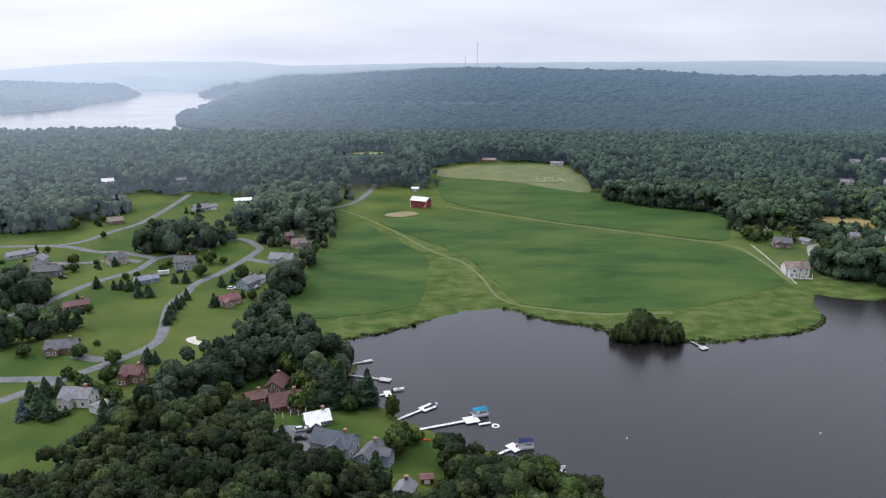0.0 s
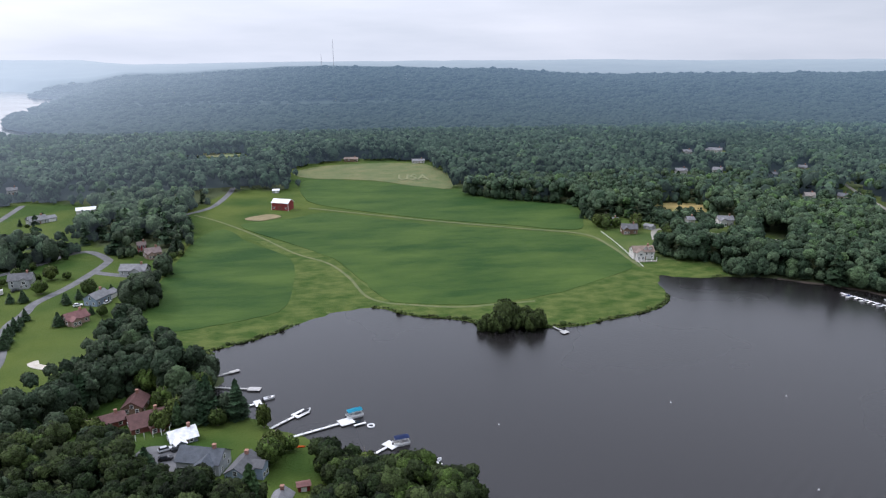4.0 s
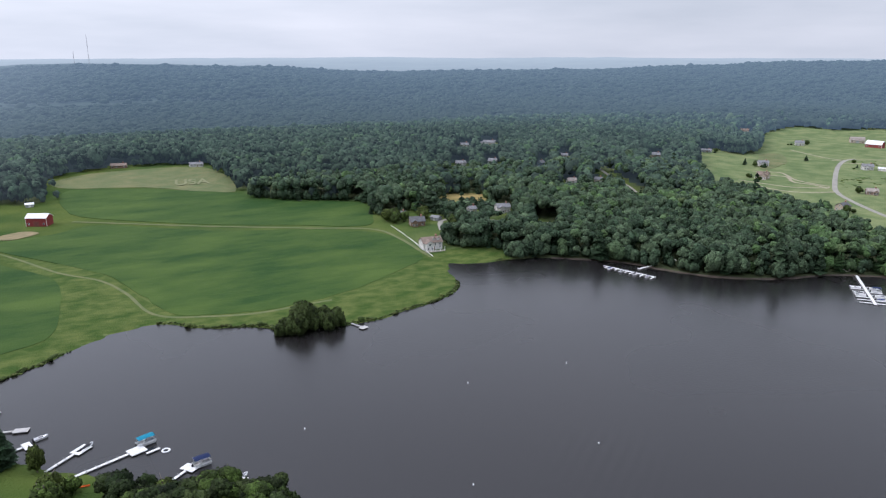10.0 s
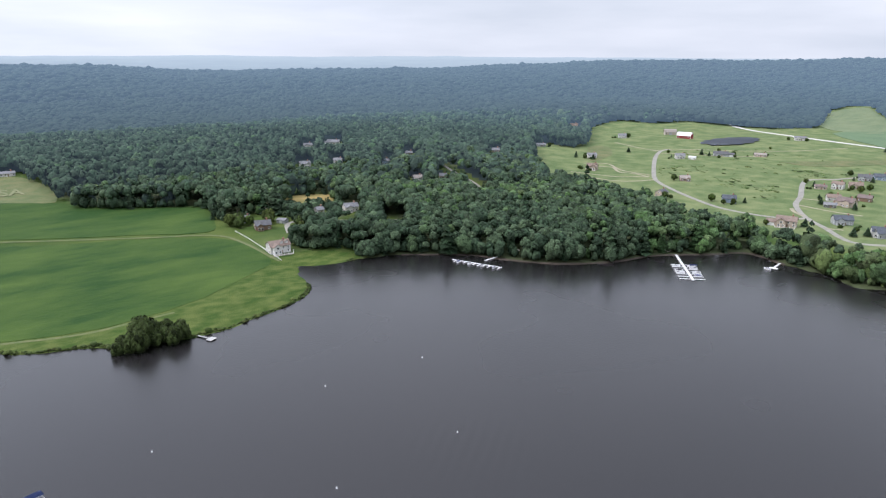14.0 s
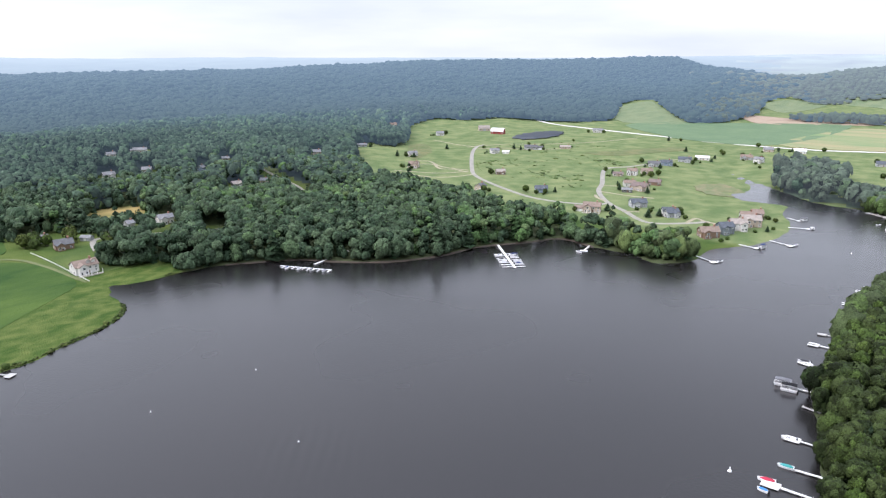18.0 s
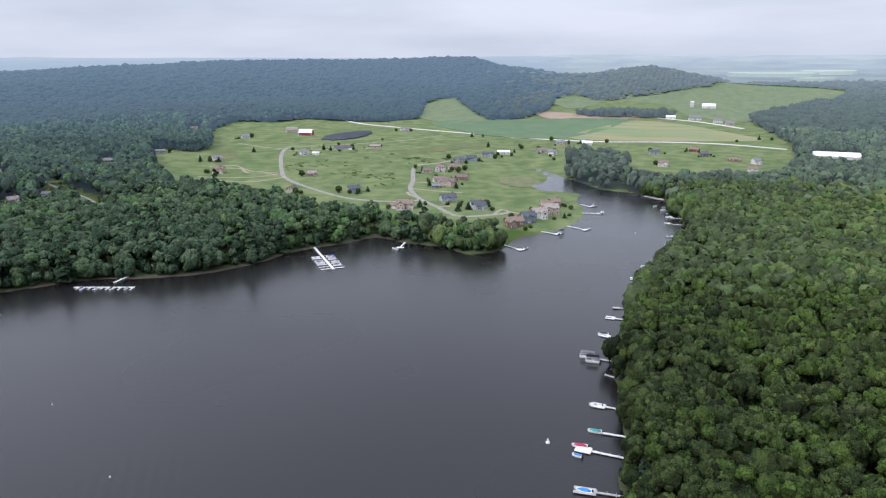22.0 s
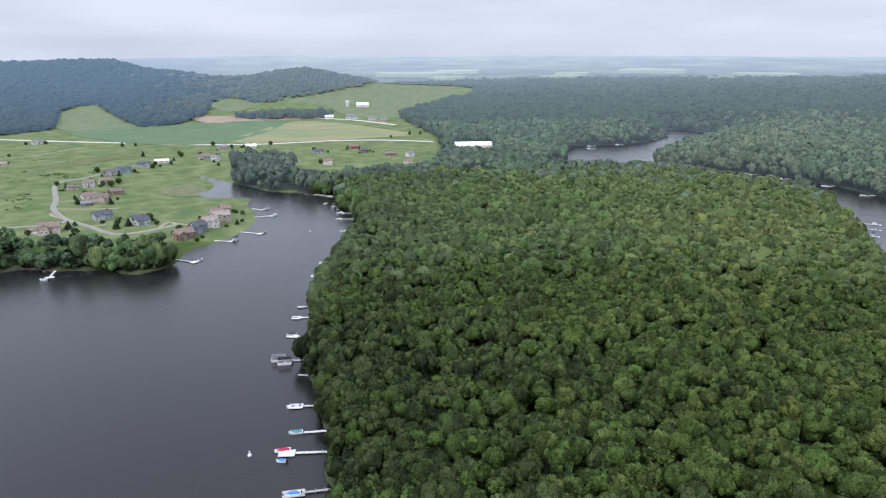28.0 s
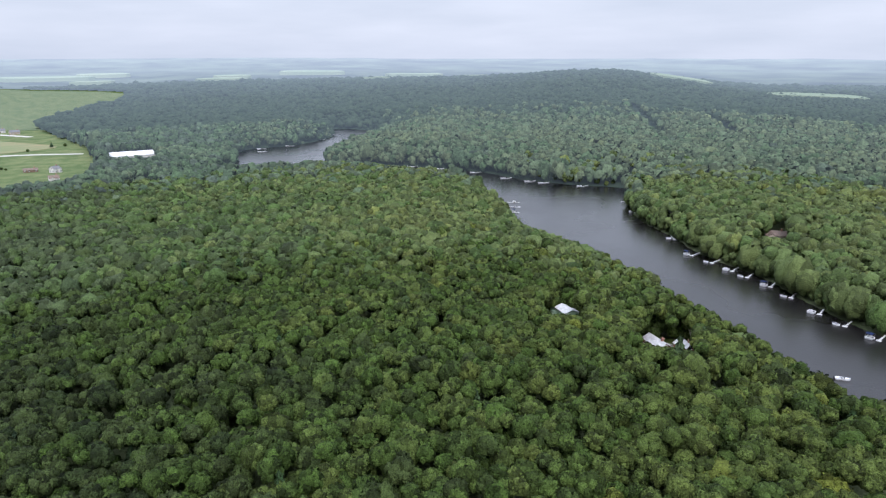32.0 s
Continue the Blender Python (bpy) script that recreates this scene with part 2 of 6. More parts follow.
TRACK = material("farm_track_grass", (0.075, 0.105, 0.036), (0.13, 0.132, 0.056), 5, 0.9, 0.4, 0.5)
STUBBLE = material("ploughed_strip", (0.22, 0.16, 0.11), (0.3, 0.23, 0.17), 30, 0.9, 0.3, 1.0)
HAY = material("cut_hay_field", (0.13, 0.19, 0.08), (0.27, 0.22, 0.12), 40, 0.85, 0.3, 1.0, streak=(26, 160, 20))
# corn green with distance haze mixed into its colour
CORN = material("tall_corn", (0.072, 0.122, 0.058), (0.1, 0.152, 0.072), 40, 0.8, 0.4, 1.0)
ASPHALT = material("old_asphalt", (0.085, 0.085, 0.09), (0.14, 0.14, 0.142), 4, 0.85, 0.2, 0.1)
SANDY = material("sandy_track", (0.21, 0.19, 0.125), (0.31, 0.275, 0.19), 4, 0.9, 0.3, 0.4)
ROAD_PALE = material("sun_bleached_asphalt", (0.19, 0.18, 0.155), (0.27, 0.255, 0.22), 4, 0.9, 0.2, 0.1)
GRAVEL = material("pale_gravel", (0.42, 0.4, 0.36), (0.58, 0.56, 0.52), 3, 0.9, 0.4, 0.2)
SAND = material("white_sand", (0.38, 0.34, 0.28), (0.52, 0.48, 0.42), 2, 0.9, 0.2, 0.2)
CHALK = material("bare_letters", (0.11, 0.13, 0.055), (0.19, 0.19, 0.1), 3, 0.9, 0.2, 0.3)


def water_material(name, deep, rough, ripple, gloss=0.55, gust=None, ior=1.33, film=0.0):
    """Dark water: fine ripples, calmer and rougher sheets, and a patch of wind-drawn ripples at gust."""
    m = bpy.data.materials.new(name)
    m.use_nodes = True
    n, l = m.node_tree.nodes, m.node_tree.links
    b = n["Principled BSDF"]
    b.inputs["Base Color"].default_value = (*deep, 1)
    b.inputs["Roughness"].default_value, b.inputs["IOR"].default_value = rough, ior
    b.inputs["Specular IOR Level"].default_value = gloss
    # a film of still water over the rippled body shines at low angles
    b.inputs["Coat Weight"].default_value, b.inputs["Coat IOR"].default_value, b.inputs["Coat Roughness"].default_value = film, 1.33, rough
    geo = n.new("ShaderNodeNewGeometry")
    low, high = n.new("ShaderNodeTexNoise"), n.new("ShaderNodeTexNoise")
    low.inputs["Scale"].default_value, low.inputs["Detail"].default_value = 0.009, 3.0
    high.inputs["Scale"].default_value, high.inputs["Detail"].default_value = 0.9, 3.0
    rr = n.new("ShaderNodeMapRange")
    rr.inputs["From Min"].default_value, rr.inputs["From Max"].default_value = 0.3, 0.7
    rr.inputs["To Min"].default_value, rr.inputs["To Max"].default_value = rough * 0.7, rough * 1.35
    bp = n.new("ShaderNodeBump")
    bp.inputs["Strength"].default_value, bp.inputs["Distance"].default_value = ripple, 0.25
    l.new(geo.outputs["Position"], low.inputs["Vector"])
    l.new(geo.outputs["Position"], high.inputs["Vector"])
    l.new(low.outputs[0], rr.inputs["Value"])
    l.new(rr.outputs[0], b.inputs["Roughness"])
    l.new(high.outputs[0], bp.inputs["Height"])
    l.new(bp.outputs[0], b.inputs["Normal"])
    if gust:
        turn, wave, gap, near = n.new("ShaderNodeMapping"), n.new("ShaderNodeTexWave"), n.new("ShaderNodeVectorMath"), n.new("ShaderNodeMapRange")
        turn.inputs["Rotation"].default_value = (0, 0, radians(55))
        wave.inputs["Scale"].default_value, wave.inputs["Distortion"].default_value, wave.inputs["Detail"].default_value = 0.075, 1.6, 2.0
        wave.inputs["Detail Scale"].default_value = 0.6
        gap.operation, gap.inputs[1].default_value = "DISTANCE", (*gust, 0)
        near.interpolation_type = "SMOOTHSTEP"
        near.inputs["From Min"].default_value, near.inputs["From Max"].default_value = 6, 32
        near.inputs["To Min"].default_value, near.inputs["To Max"].default_value = 2.6, 0.0
        mix = n.new("ShaderNodeMath")
        mix.operation = "MULTIPLY_ADD"
        l.new(geo.outputs["Position"], turn.inputs["Vector"])
        l.new(turn.outputs[0], wave.inputs["Vector"])
        l.new(geo.outputs["Position"], gap.inputs[0])
        l.new(gap.outputs["Value"], near.inputs["Value"])
        l.new(wave.outputs["Fac"], mix.inputs[0])
        l.new(near.outputs[0], mix.inputs[1])
        l.new(high.outputs[0], mix.inputs[2])
        l.new(mix.outputs[0], bp.inputs["Height"])
    return m


WATER = water_material("lake_water", (0.011, 0.0098, 0.0102), 0.25, 0.24, 0.3, (139, 141), 1.33, 1.0)
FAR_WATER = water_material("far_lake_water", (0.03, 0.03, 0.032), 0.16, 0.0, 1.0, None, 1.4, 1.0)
POND_WATER = water_material("pond_water", (0.01, 0.016, 0.026), 0.3, 0.05, 0.08)


def grass_ground():
    """Meadow, lawn and marsh grass, with dark woodland floor where the woods stand."""
    m = bpy.data.materials.new("grass_and_woodland_floor")
    m.use_nodes = True
    n, l = m.node_tree.nodes, m.node_tree.links
    b = n["Principled BSDF"]
    b.inputs["Roughness"].default_value, b.inputs["Specular IOR Level"].default_value = 0.9, 0.1
    geo = n.new("ShaderNodeNewGeometry")
    noises = []
    for scale, detail in ((1 / 45, 8.0), (1 / 16, 9.0), (1.2, 3.0)):
        t = n.new("ShaderNodeTexNoise")
        t.inputs["Scale"].default_value, t.inputs["Detail"].default_value = scale, detail
        l.new(geo.outputs["Position"], t.inputs["Vector"])
        noises.append(t)
    lawn, rough_grass, tall = n.new("ShaderNodeValToRGB"), n.new("ShaderNodeValToRGB"), n.new("ShaderNodeMix")
    for r, e in ((lawn, ((0.38, (0.025, 0.056, 0.007)), (0.62, (0.07, 0.094, 0.016)))),
                 (rough_grass, ((0.36, (0.088, 0.128, 0.05)), (0.66, (0.172, 0.196, 0.088))))):
        for k, (at, c) in enumerate(e):
            r.color_ramp.elements[k].position, r.color_ramp.elements[k].color = at, (*c, 1)
    l.new(noises[0].outputs[0], lawn.inputs[0])
    l.new(noises[1].outputs[0], rough_grass.inputs[0])
    tall.data_type = "RGBA"
    wild, woods = n.new("ShaderNodeAttribute"), n.new("ShaderNodeAttribute")
    wild.attribute_name, woods.attribute_name = "wild", "woods"
    l.new(wild.outputs["Fac"], tall.inputs["Factor"])
    l.new(lawn.outputs[0], tall.inputs["A"])
    l.new(rough_grass.outputs[0], tall.inputs["B"])
    floor = n.new("ShaderNodeMix")
    floor.data_type = "RGBA"
    floor.inputs["B"].default_value = (*FLOOR_DARK, 1)
    l.new(woods.outputs["Fac"], floor.inputs["Factor"])
    l.new(tall.outputs["Result"], floor.inputs["A"])
    l.new(floor.outputs["Result"], b.inputs["Base Color"])
    bp = n.new("ShaderNodeBump")
    bp.inputs["Strength"].default_value, bp.inputs["Distance"].default_value = 0.8, 0.6
    l.new(noises[2].outputs[0], bp.inputs["Height"])
    l.new(bp.outputs[0], b.inputs["Normal"])
    return m


GRASS = grass_ground()
FAR_WOODS = distance_woods("far_woods_north", (0.015, 0.024, 0.017), (0.022, 0.034, 0.022), 60, HAZE_NORTH)
FAR_HILLS = distance_woods("far_hills", (0.03, 0.045, 0.04), (0.05, 0.065, 0.055), 160, HAZE_NORTH)
FAR_WOODS_EAST = distance_woods("far_woods_east", (0.018, 0.03, 0.018), (0.038, 0.056, 0.03), 24, HAZE_EAST)
FAR_PLAIN = distance_woods("far_plain", (0.012, 0.02, 0.018), (0.075, 0.095, 0.06), 260, HAZE_EAST)

# ---------------------------------------------------------------- the lie of the land
RADII = np.array([0, 350, 500, 800, 950, 1100, 1300, 1700, 2200, 2800, 3600, 4900.0])
# bearing, then the rise at 500 m and beyond: the wooded plateau, the valley behind it, the long ridge and the far hills
RISES = (
    (-60, 5, 9, 8, 7, 5, 4, 20, 50, 55, 62), (-33, 5, 9, 14, 17, 2, 2, 15, 48, 55, 66), (-25, 5, 9, 14, 16, 2, 2, 8, 30, 54, 108),
    (-20, 5, 9, 15, 10, 2, 2, 2, 4, 52, 113), (-16, 5, 10, 14, 7, 3, 12, 20, 30, 60, 112), (-12, 5, 12, 13, 6, 6, 26, 45, 62, 75, 86),
    (2, 6, 14, 11, 4, 6, 26, 62, 93, 80, 100), (14, 6, 14, 12, 4, 6, 26, 58, 80, 75, 104), (24, 5, 12, 14, 7, 6, 18, 40, 52, 55, 111),
    (32, 5, 12, 16, 12, 6, 18, 43, 57, 57, 104), (40, 5, 12, 16, 17, 6, 18, 45, 62, 60, 110), (48, 4, 9, 12, 16, 14, 16, 50, 78, 72, 106),
    (55, 3, 6, 7.5, 10, 19, 15, 52, 93, 85, 106), (60, 3, 5.5, 7, 9, 17, 16, 50, 95, 90, 104), (66, 3, 5, 6, 7.4, 10, 20, 46, 96, 95, 102),
    (73, 3, 5, 6, 7.4, 9, 22, 34, 106, 104, 110), (77, 3, 4, 5, 6.4, 8, 24, 50, 68, 66, 114), (82, 3, 4, 5, 5.6, 7, 14, 56, 34, 52, 122),
    (87, 3, 4, 4.7, 5.6, 8.4, 22, 79, 34, 50, 122), (95, 3, 5, 6.7, 9, 11, 18, 30, 30, 50, 118), (110, 4, 3, 5.4, 8.6, 12, 26, 42, 44, 65, 123),
    (125, 8, 9, 12.8, 17.8, 23, 40, 52, 45, 65, 114), (137, 8, 12, 17, 24, 33, 60, 76, 45, 60, 113), (150, 8, 14, 18, 24, 28, 32, 26, 30, 55, 108),
    (162, 8, 12, 14, 18, 20, 22, 24, 40, 60, 100), (180, 8, 12, 14, 18, 20, 30, 40, 50, 70, 95))
AZIMUTHS = np.array([r[0] for r in RISES], float)
BASE_RISE = np.where(AZIMUTHS > 100, 9.0, 3.0)
RISE = np.c_[BASE_RISE, BASE_RISE, np.array([r[1:] for r in RISES], float)]


def land(x, y):
    """Height of the dry land, from rises by bearing and distance."""
    r, a = np.hypot(x, y), np.degrees(np.arctan2(x, y))
    a = np.where(a < -120, 180 - (a + 180) * 4, a)
    a = np.clip(a, -60, 180)
    i = np.clip(np.searchsorted(AZIMUTHS, a) - 1, 0, len(AZIMUTHS) - 2)
    j = np.clip(np.searchsorted(RADII, r) - 1, 0, len(RADII) - 2)
    u = (a - AZIMUTHS[i]) / (AZIMUTHS[i + 1] - AZIMUTHS[i])
    v = np.clip((r - RADII[j]) / (RADII[j + 1] - RADII[j]), 0, 1)
    u, v = u * u * (3 - 2 * u), v * v * (3 - 2 * v) * 0.5 + v * 0.5
    return (RISE[i, j] * (1 - u) + RISE[i + 1, j] * u) * (1 - v) + (RISE[i, j + 1] * (1 - u) + RISE[i + 1, j + 1] * u) * v


WEST_SHORE = [(43, 171), (27, 181), (11, 192), (-2, 207), (-14, 218), (-21, 226), (-29, 231), (-37, 233), (-39, 241), (-37, 253), (-33, 260),
              (-38, 266), (-45, 277), (-45, 285), (-37, 292), (-22, 300), (-7, 312), (4, 322), (18, 327), (29, 330), (42, 319), (57, 309),
              (72, 301), (78, 294), (107, 286), (126, 287), (151, 293), (170, 301), (178, 307), (184, 319), (187, 335), (193, 346)]
NORTH_SHORE = [(199, 351), (205, 344), (219, 341), (237, 338), (257, 330), (281, 310), (292, 296), (299, 279), (308, 263), (319, 251), (332, 241),
               (350, 233), (378, 224), (402, 206), (424, 190), (416, 164), (414, 138), (403, 123), (407, 110), (425, 100), (452, 99),
               (469, 85), (488, 76), (509, 69), (533, 66), (559, 68), (581, 75), (606, 80), (627, 80)]
INLET = [(631, 88), (628, 109), (639, 124), (653, 131), (674, 122), (708, 126), (781, 162), (765, 151), (730, 127), (692, 97), (663, 76),
         (646, 56), (644, 37), (625, 18), (614, 6)]
EAST_SHORE = [(597, 4), (563, 1), (537, -10), (509, -9), (483, -10), (456, -6), (430, 2), (404, 7), (386, 12), (359, 16), (332, 16), (305, 16),
              (281, 18), (264, 18), (248, 15), (230, 11), (213, 9), (199, 8), (187, 8), (179, 6), (169, 4), (105, 22), (62, 64), (45, 118)]
RIVER = [(20, -242), (78, -230), (97, -232), (116, -240), (152, -253), (190, -267), (215, -278), (240, -287), (292, -295), (358, -306),
         (413, -344), (486, -378), (537, -384), (574, -370), (634, -346), (689, -315), (758, -265), (800, -262)]
FAR_BANK = [(929, -318), (941, -396), (1010, -488), (1131, -554), (1033, -585), (930, -520), (861, -440), (800, -378), (745, -358), (715, -390),
            (670, -431), (595, -464), (547, -467), (505, -479), (469, -496), (440, -516), (405, -479), (356, -429), (299, -399), (258, -376),
            (226, -366), (195, -356), (160, -336), (143, -330), (124, -324), (106, -320), (20, -330), (-60, -330), (-60, -240)]
FAR_LAKE = [(-1500, 1500), (-1094, 1667), (-989, 1818), (-1024, 2085), (-1100, 2605), (-1354, 3130), (-1007, 2938), (-858, 2511), (-709, 2319),
            (-610, 1745), (-569, 1521), (-504, 1358), (-387, 1224), (-327, 1034), (-425, 1097), (-527, 1128), (-676, 1076), (-900, 1050)]


def rounded(points, steps=3, closed=True, jitter=0.0):
    """A smooth line through a few points, a little uneven."""
    p = np.array(points, float)
    n = len(p)
    out = []
    for k in range(n if closed else n - 1):
        a, b, c, d = (p[(k + o) % n] if closed else p[min(max(k + o, 0), n - 1)] for o in (-1, 0, 1, 2))
        for s in range(steps):
            t = s / steps
            q = 0.5 * (2 * b + (c - a) * t + (2 * a - 5 * b + 4 * c - d) * t * t + (3 * b - a - 3 * c + d) * t ** 3)
            if jitter:
                w = noise.noise_vector(Vector((q[0] / 9, q[1] / 9, 3.3)))
                q = q + jitter * np.array((w[0], w[1]))
            out.append(q)
    if not closed:
        out.append(p[-1])
    return np.array(out)


LAKE = rounded(WEST_SHORE + NORTH_SHORE + INLET + EAST_SHORE, 4, True, 2.2)
RIVER_LINE = rounded(RIVER + FAR_BANK, 3, True, 2.5)
FAR_LINE = rounded(FAR_LAKE, 3, True, 4.0)


def inside(x, y, poly):
    """Which points lie inside a closed line."""
    p, q = poly, np.roll(poly, -1, 0)
    hit = np.zeros(x.shape, bool)
    for (x0, y0), (x1, y1) in zip(p, q):
        if y0 != y1:
            hit ^= ((y0 > y) != (y1 > y)) & (x < (x1 - x0) * (y - y0) / (y1 - y0) + x0)
    return hit


def away(x, y, poly, closed=True):
    """Distance to a line."""
    best = np.full(x.shape, 1e9)
    q = np.roll(poly, -1, 0) if closed else poly[1:]
    for (x0, y0), (x1, y1) in zip(poly, q):
        dx, dy = x1 - x0, y1 - y0
        t = np.clip(((x - x0) * dx + (y - y0) * dy) / (dx * dx + dy * dy + 1e-9), 0, 1)
        best = np.minimum(best, (x - x0 - t * dx) ** 2 + (y - y0 - t * dy) ** 2)
    return np.sqrt(best)


def shore(x, y):
    """Distance from the water's edge, positive on land."""
    d = np.full(x.shape, 500.0)
    for poly, m in ((LAKE, 120.0), (RIVER_LINE, 120.0), (FAR_LINE, 200.0)):
        lo, hi = poly.min(0) - m, poly.max(0) + m
        k = (x > lo[0]) & (x < hi[0]) & (y > lo[1]) & (y < hi[1])
        if k.any():
            s = away(x[k], y[k], poly) * np.where(inside(x[k], y[k], poly), -1, 1)
            d[k] = np.where(s < 0, s, np.minimum(d[k], s))
    return d


def height(x, y):
    x, y = np.atleast_1d(np.asarray(x, float)), np.atleast_1d(np.asarray(y, float))
    s, z = shore(x, y), land(x, y)
    up = np.clip(s / 70, 0, 1)
    up = up * up * (3 - 2 * up)
    bank = np.minimum(0.16 * np.maximum(s, 0) ** 0.75, 1.6)
    return np.where(s < 0, np.maximum(0.25 * s, -2.5) - 0.05, np.minimum(bank, z) * (1 - up) + z * up)


def ground_at(x, y):
    return float(height(x, y)[0])


# clearings in the woods: the western estate, the farm field, the lakeside lawns, the eastern estate and its farms
ESTATE_WEST = [(-122, 160), (-106, 169), (-107, 180), (-100, 200), (-98, 226), (-92, 240), (-84, 272), (-87, 330), (-92, 385), (-78, 413),
               (-81, 430), (-110, 430), (-122, 452), (-142, 467), (-152, 518), (-172, 590), (-200, 602), (-224, 614), (-235, 591), (-264, 614),
               (-275, 589), (-245, 545), (-254, 508), (-269, 473), (-289, 466), (-320, 450), (-330, 300), (-200, 170)]
FARM_FIELD = [(-66, 262), (-70, 300), (-77, 384), (-78, 413), (-75, 490), (-92, 542), (-70, 586), (-58, 619), (-23, 618), (-8, 630), (-14, 714),
              (40, 753), (128, 735), (128, 590), (155, 546), (208, 520), (199, 469), (207, 455), (228, 476), (241, 447), (241, 427), (210, 380),
              (221, 364), (238, 358), (217, 324), (161, 283), (98, 271), (31, 312), (-21, 283), (-44, 272), (-59, 278)]
LAKE_LAWN = [(-37, 225), (-19, 221), (-2, 204), (-2, 178), (-15, 169), (-24, 178), (-40, 194), (-49, 206), (-56, 214), (-73, 219), (-75, 231), (-67, 246), (-54, 243), (-50, 232), (-39, 223)]
ESTATE_EAST = [(485, 405), (548, 478), (640, 560), (659, 580), (694, 582), (696, 545), (764, 574), (850, 640), (920, 676), (997, 690), (1010, 640), (1072, 611), (1102, 537), (1190, 450), (1445, 533), (1623, 520), (1220, 324),
               (1411, 257), (1691, 294), (1818, 257), (1677, 157), (2011, -59), (2536, -149), (2056, -406), (1550, -209), (1319, -112),
               (1000, -139), (719, -100), (694, -52), (652, 6), (612, 70), (502, 61), (442, 84), (427, 95), (431, 111), (434, 143), (437, 165), (440, 186), (460, 204),
               (456, 220), (445, 229), (454, 258), (460, 285), (471, 305), (480, 325), (489, 343), (495, 387)]
HIDDEN_MEADOW = [(-124, 800), (-92, 788), (-60, 812), (-64, 842), (-108, 838)]
TAN_FIELD = [(279, 509), (310, 497), (296, 469), (279, 465), (261, 477)]
CLEARINGS = [rounded(c, 2) for c in (ESTATE_WEST, FARM_FIELD, LAKE_LAWN, ESTATE_EAST, TAN_FIELD, HIDDEN_MEADOW)]
# groves that stand inside the clearings
def shallow(grove):
    """Draws the far side of a grove in."""
    r = [math.hypot(x, y) for x, y in grove]
    lo, hi = min(r), max(r)
    return [(x * (1 - 0.1 * (q - lo) / (hi - lo)), y * (1 - 0.1 * (q - lo) / (hi - lo))) for (x, y), q in zip(grove, r)]


GROVES = [rounded(shallow(g), 2) for g in (
    [(-190, 423), (-197, 451), (-201, 499), (-163, 513), (-142, 467), (-157, 430), (-169, 415)],
    [(-218, 324), (-247, 371), (-237, 387), (-216, 363), (-203, 335), (-208, 316)],
    [(-185, 295), (-162, 312), (-178, 336), (-187, 324), (-186, 306), (-198, 291), (-184, 269), (-185, 286)],
    [(696, 106), (815, 121), (876, 116), (894, 82), (828, 56), (708, 47), (674, 7), (630, 4), (650, 50), (664, 84)],
    [(1448, 205), (1578, 160), (1488, 68), (1348, 4), (1340, 125)])]


def wooded(x, y):
    """True where woods stand."""
    open_land = np.zeros(x.shape, bool)
    for c in CLEARINGS:
        open_land |= inside(x, y, c)
    for g in GROVES:
        open_land &= ~inside(x, y, g)
    return ~open_land


# ---------------------------------------------------------------- where the houses stand
# x, y, turn from facing the lake camera's side, width, depth, eaves, wall, roof, form
HOUSES_WEST = [
    (-236, 392, 70, 12, 9, 5.2, "grey", "grey", "plain"), (-220, 374, -20, 15, 9, 4.4, "dark", "dark", "garage"), (-193, 396, 20, 12, 9, 5.0, "tan", "dark", "plain"),
    (-150, 390, -15, 14, 10, 5.4, "grey", "dark", "ell"), (-162, 363, 10, 15, 9, 2.9, "blue", "blue", "ranch"), (-107, 329, 25, 12, 9, 3.6, "brick", "red", "ell"),
    (-104, 355, 50, 13, 9, 4.6, "blue", "grey", "garage"), (-96, 401, -25, 18, 10, 3.8, "grey", "grey", "ell"), (-93, 434, 15, 11, 9, 4.2, "brick", "pink", "ell"),
    (-101, 445, 0, 6, 6, 6.5, "red", "pink", "plain"), (-159, 271, -20, 15, 9, 3.4, "brown", "dark", "ell"), (-117, 243, -35, 10, 8, 5.0, "log", "maroon", "ell"),
    (-129, 225, -35, 13, 9, 4.6, "white", "grey", "ell"), (-119, 219, 35, 6, 6, 2.6, "white", "grey", "shed"), (-180, 323, 5, 14, 9, 2.8, "brown", "maroon", "ranch"),
    (-258, 410, 15, 19, 9, 2.8, "grey", "grey", "ranch"), (-239, 497, 0, 13, 9, 3.2, "brown", "brown", "plain"), (-191, 539, 20, 15, 10, 3.6, "grey", "grey", "garage"),
    (-165, 566, 0, 17, 10, 4.0, "white", "white", "shed"), (-316, 652, 0, 13, 9, 3.4, "white", "white", "plain"), (-247, 653, 0, 10, 8, 5.0, "white", "grey", "plain"),
    (-271, 575, 0, 13, 9, 3.4, "grey", "dark", "plain"), (-25, 611, 0, 7, 6, 2.6, "grey", "white", "shed"),
    (50, 756, -10, 18, 10, 3.4, "brown", "brown", "ranch"), (119, 732, 5, 16, 9, 3.4, "white", "grey", "ranch")]
HOUSES_LAKE = [
    (-69, 227, 8, 15, 9, 3.2, "maroon", "maroon", "ranch"), (-56, 225, 8, 15, 12, 3.6, "maroon", "maroon", "lodge"), (-62, 238, 70, 12, 9, 3.8, "brown", "maroon", "plain"),
    (-43, 213, 12, 11, 9, 3.0, "slate", "white", "ell"), (-34, 195, -30, 18, 11, 5.6, "grey", "slate", "ell"), (-22, 187, 60, 13, 9, 5.6, "blue", "dark", "ell"),
    (-11, 171, 70, 8, 7, 3.4, "grey", "grey", "plain"), (-5, 178, 5, 4.4, 3, 2.2, "red", "red", "shed")]
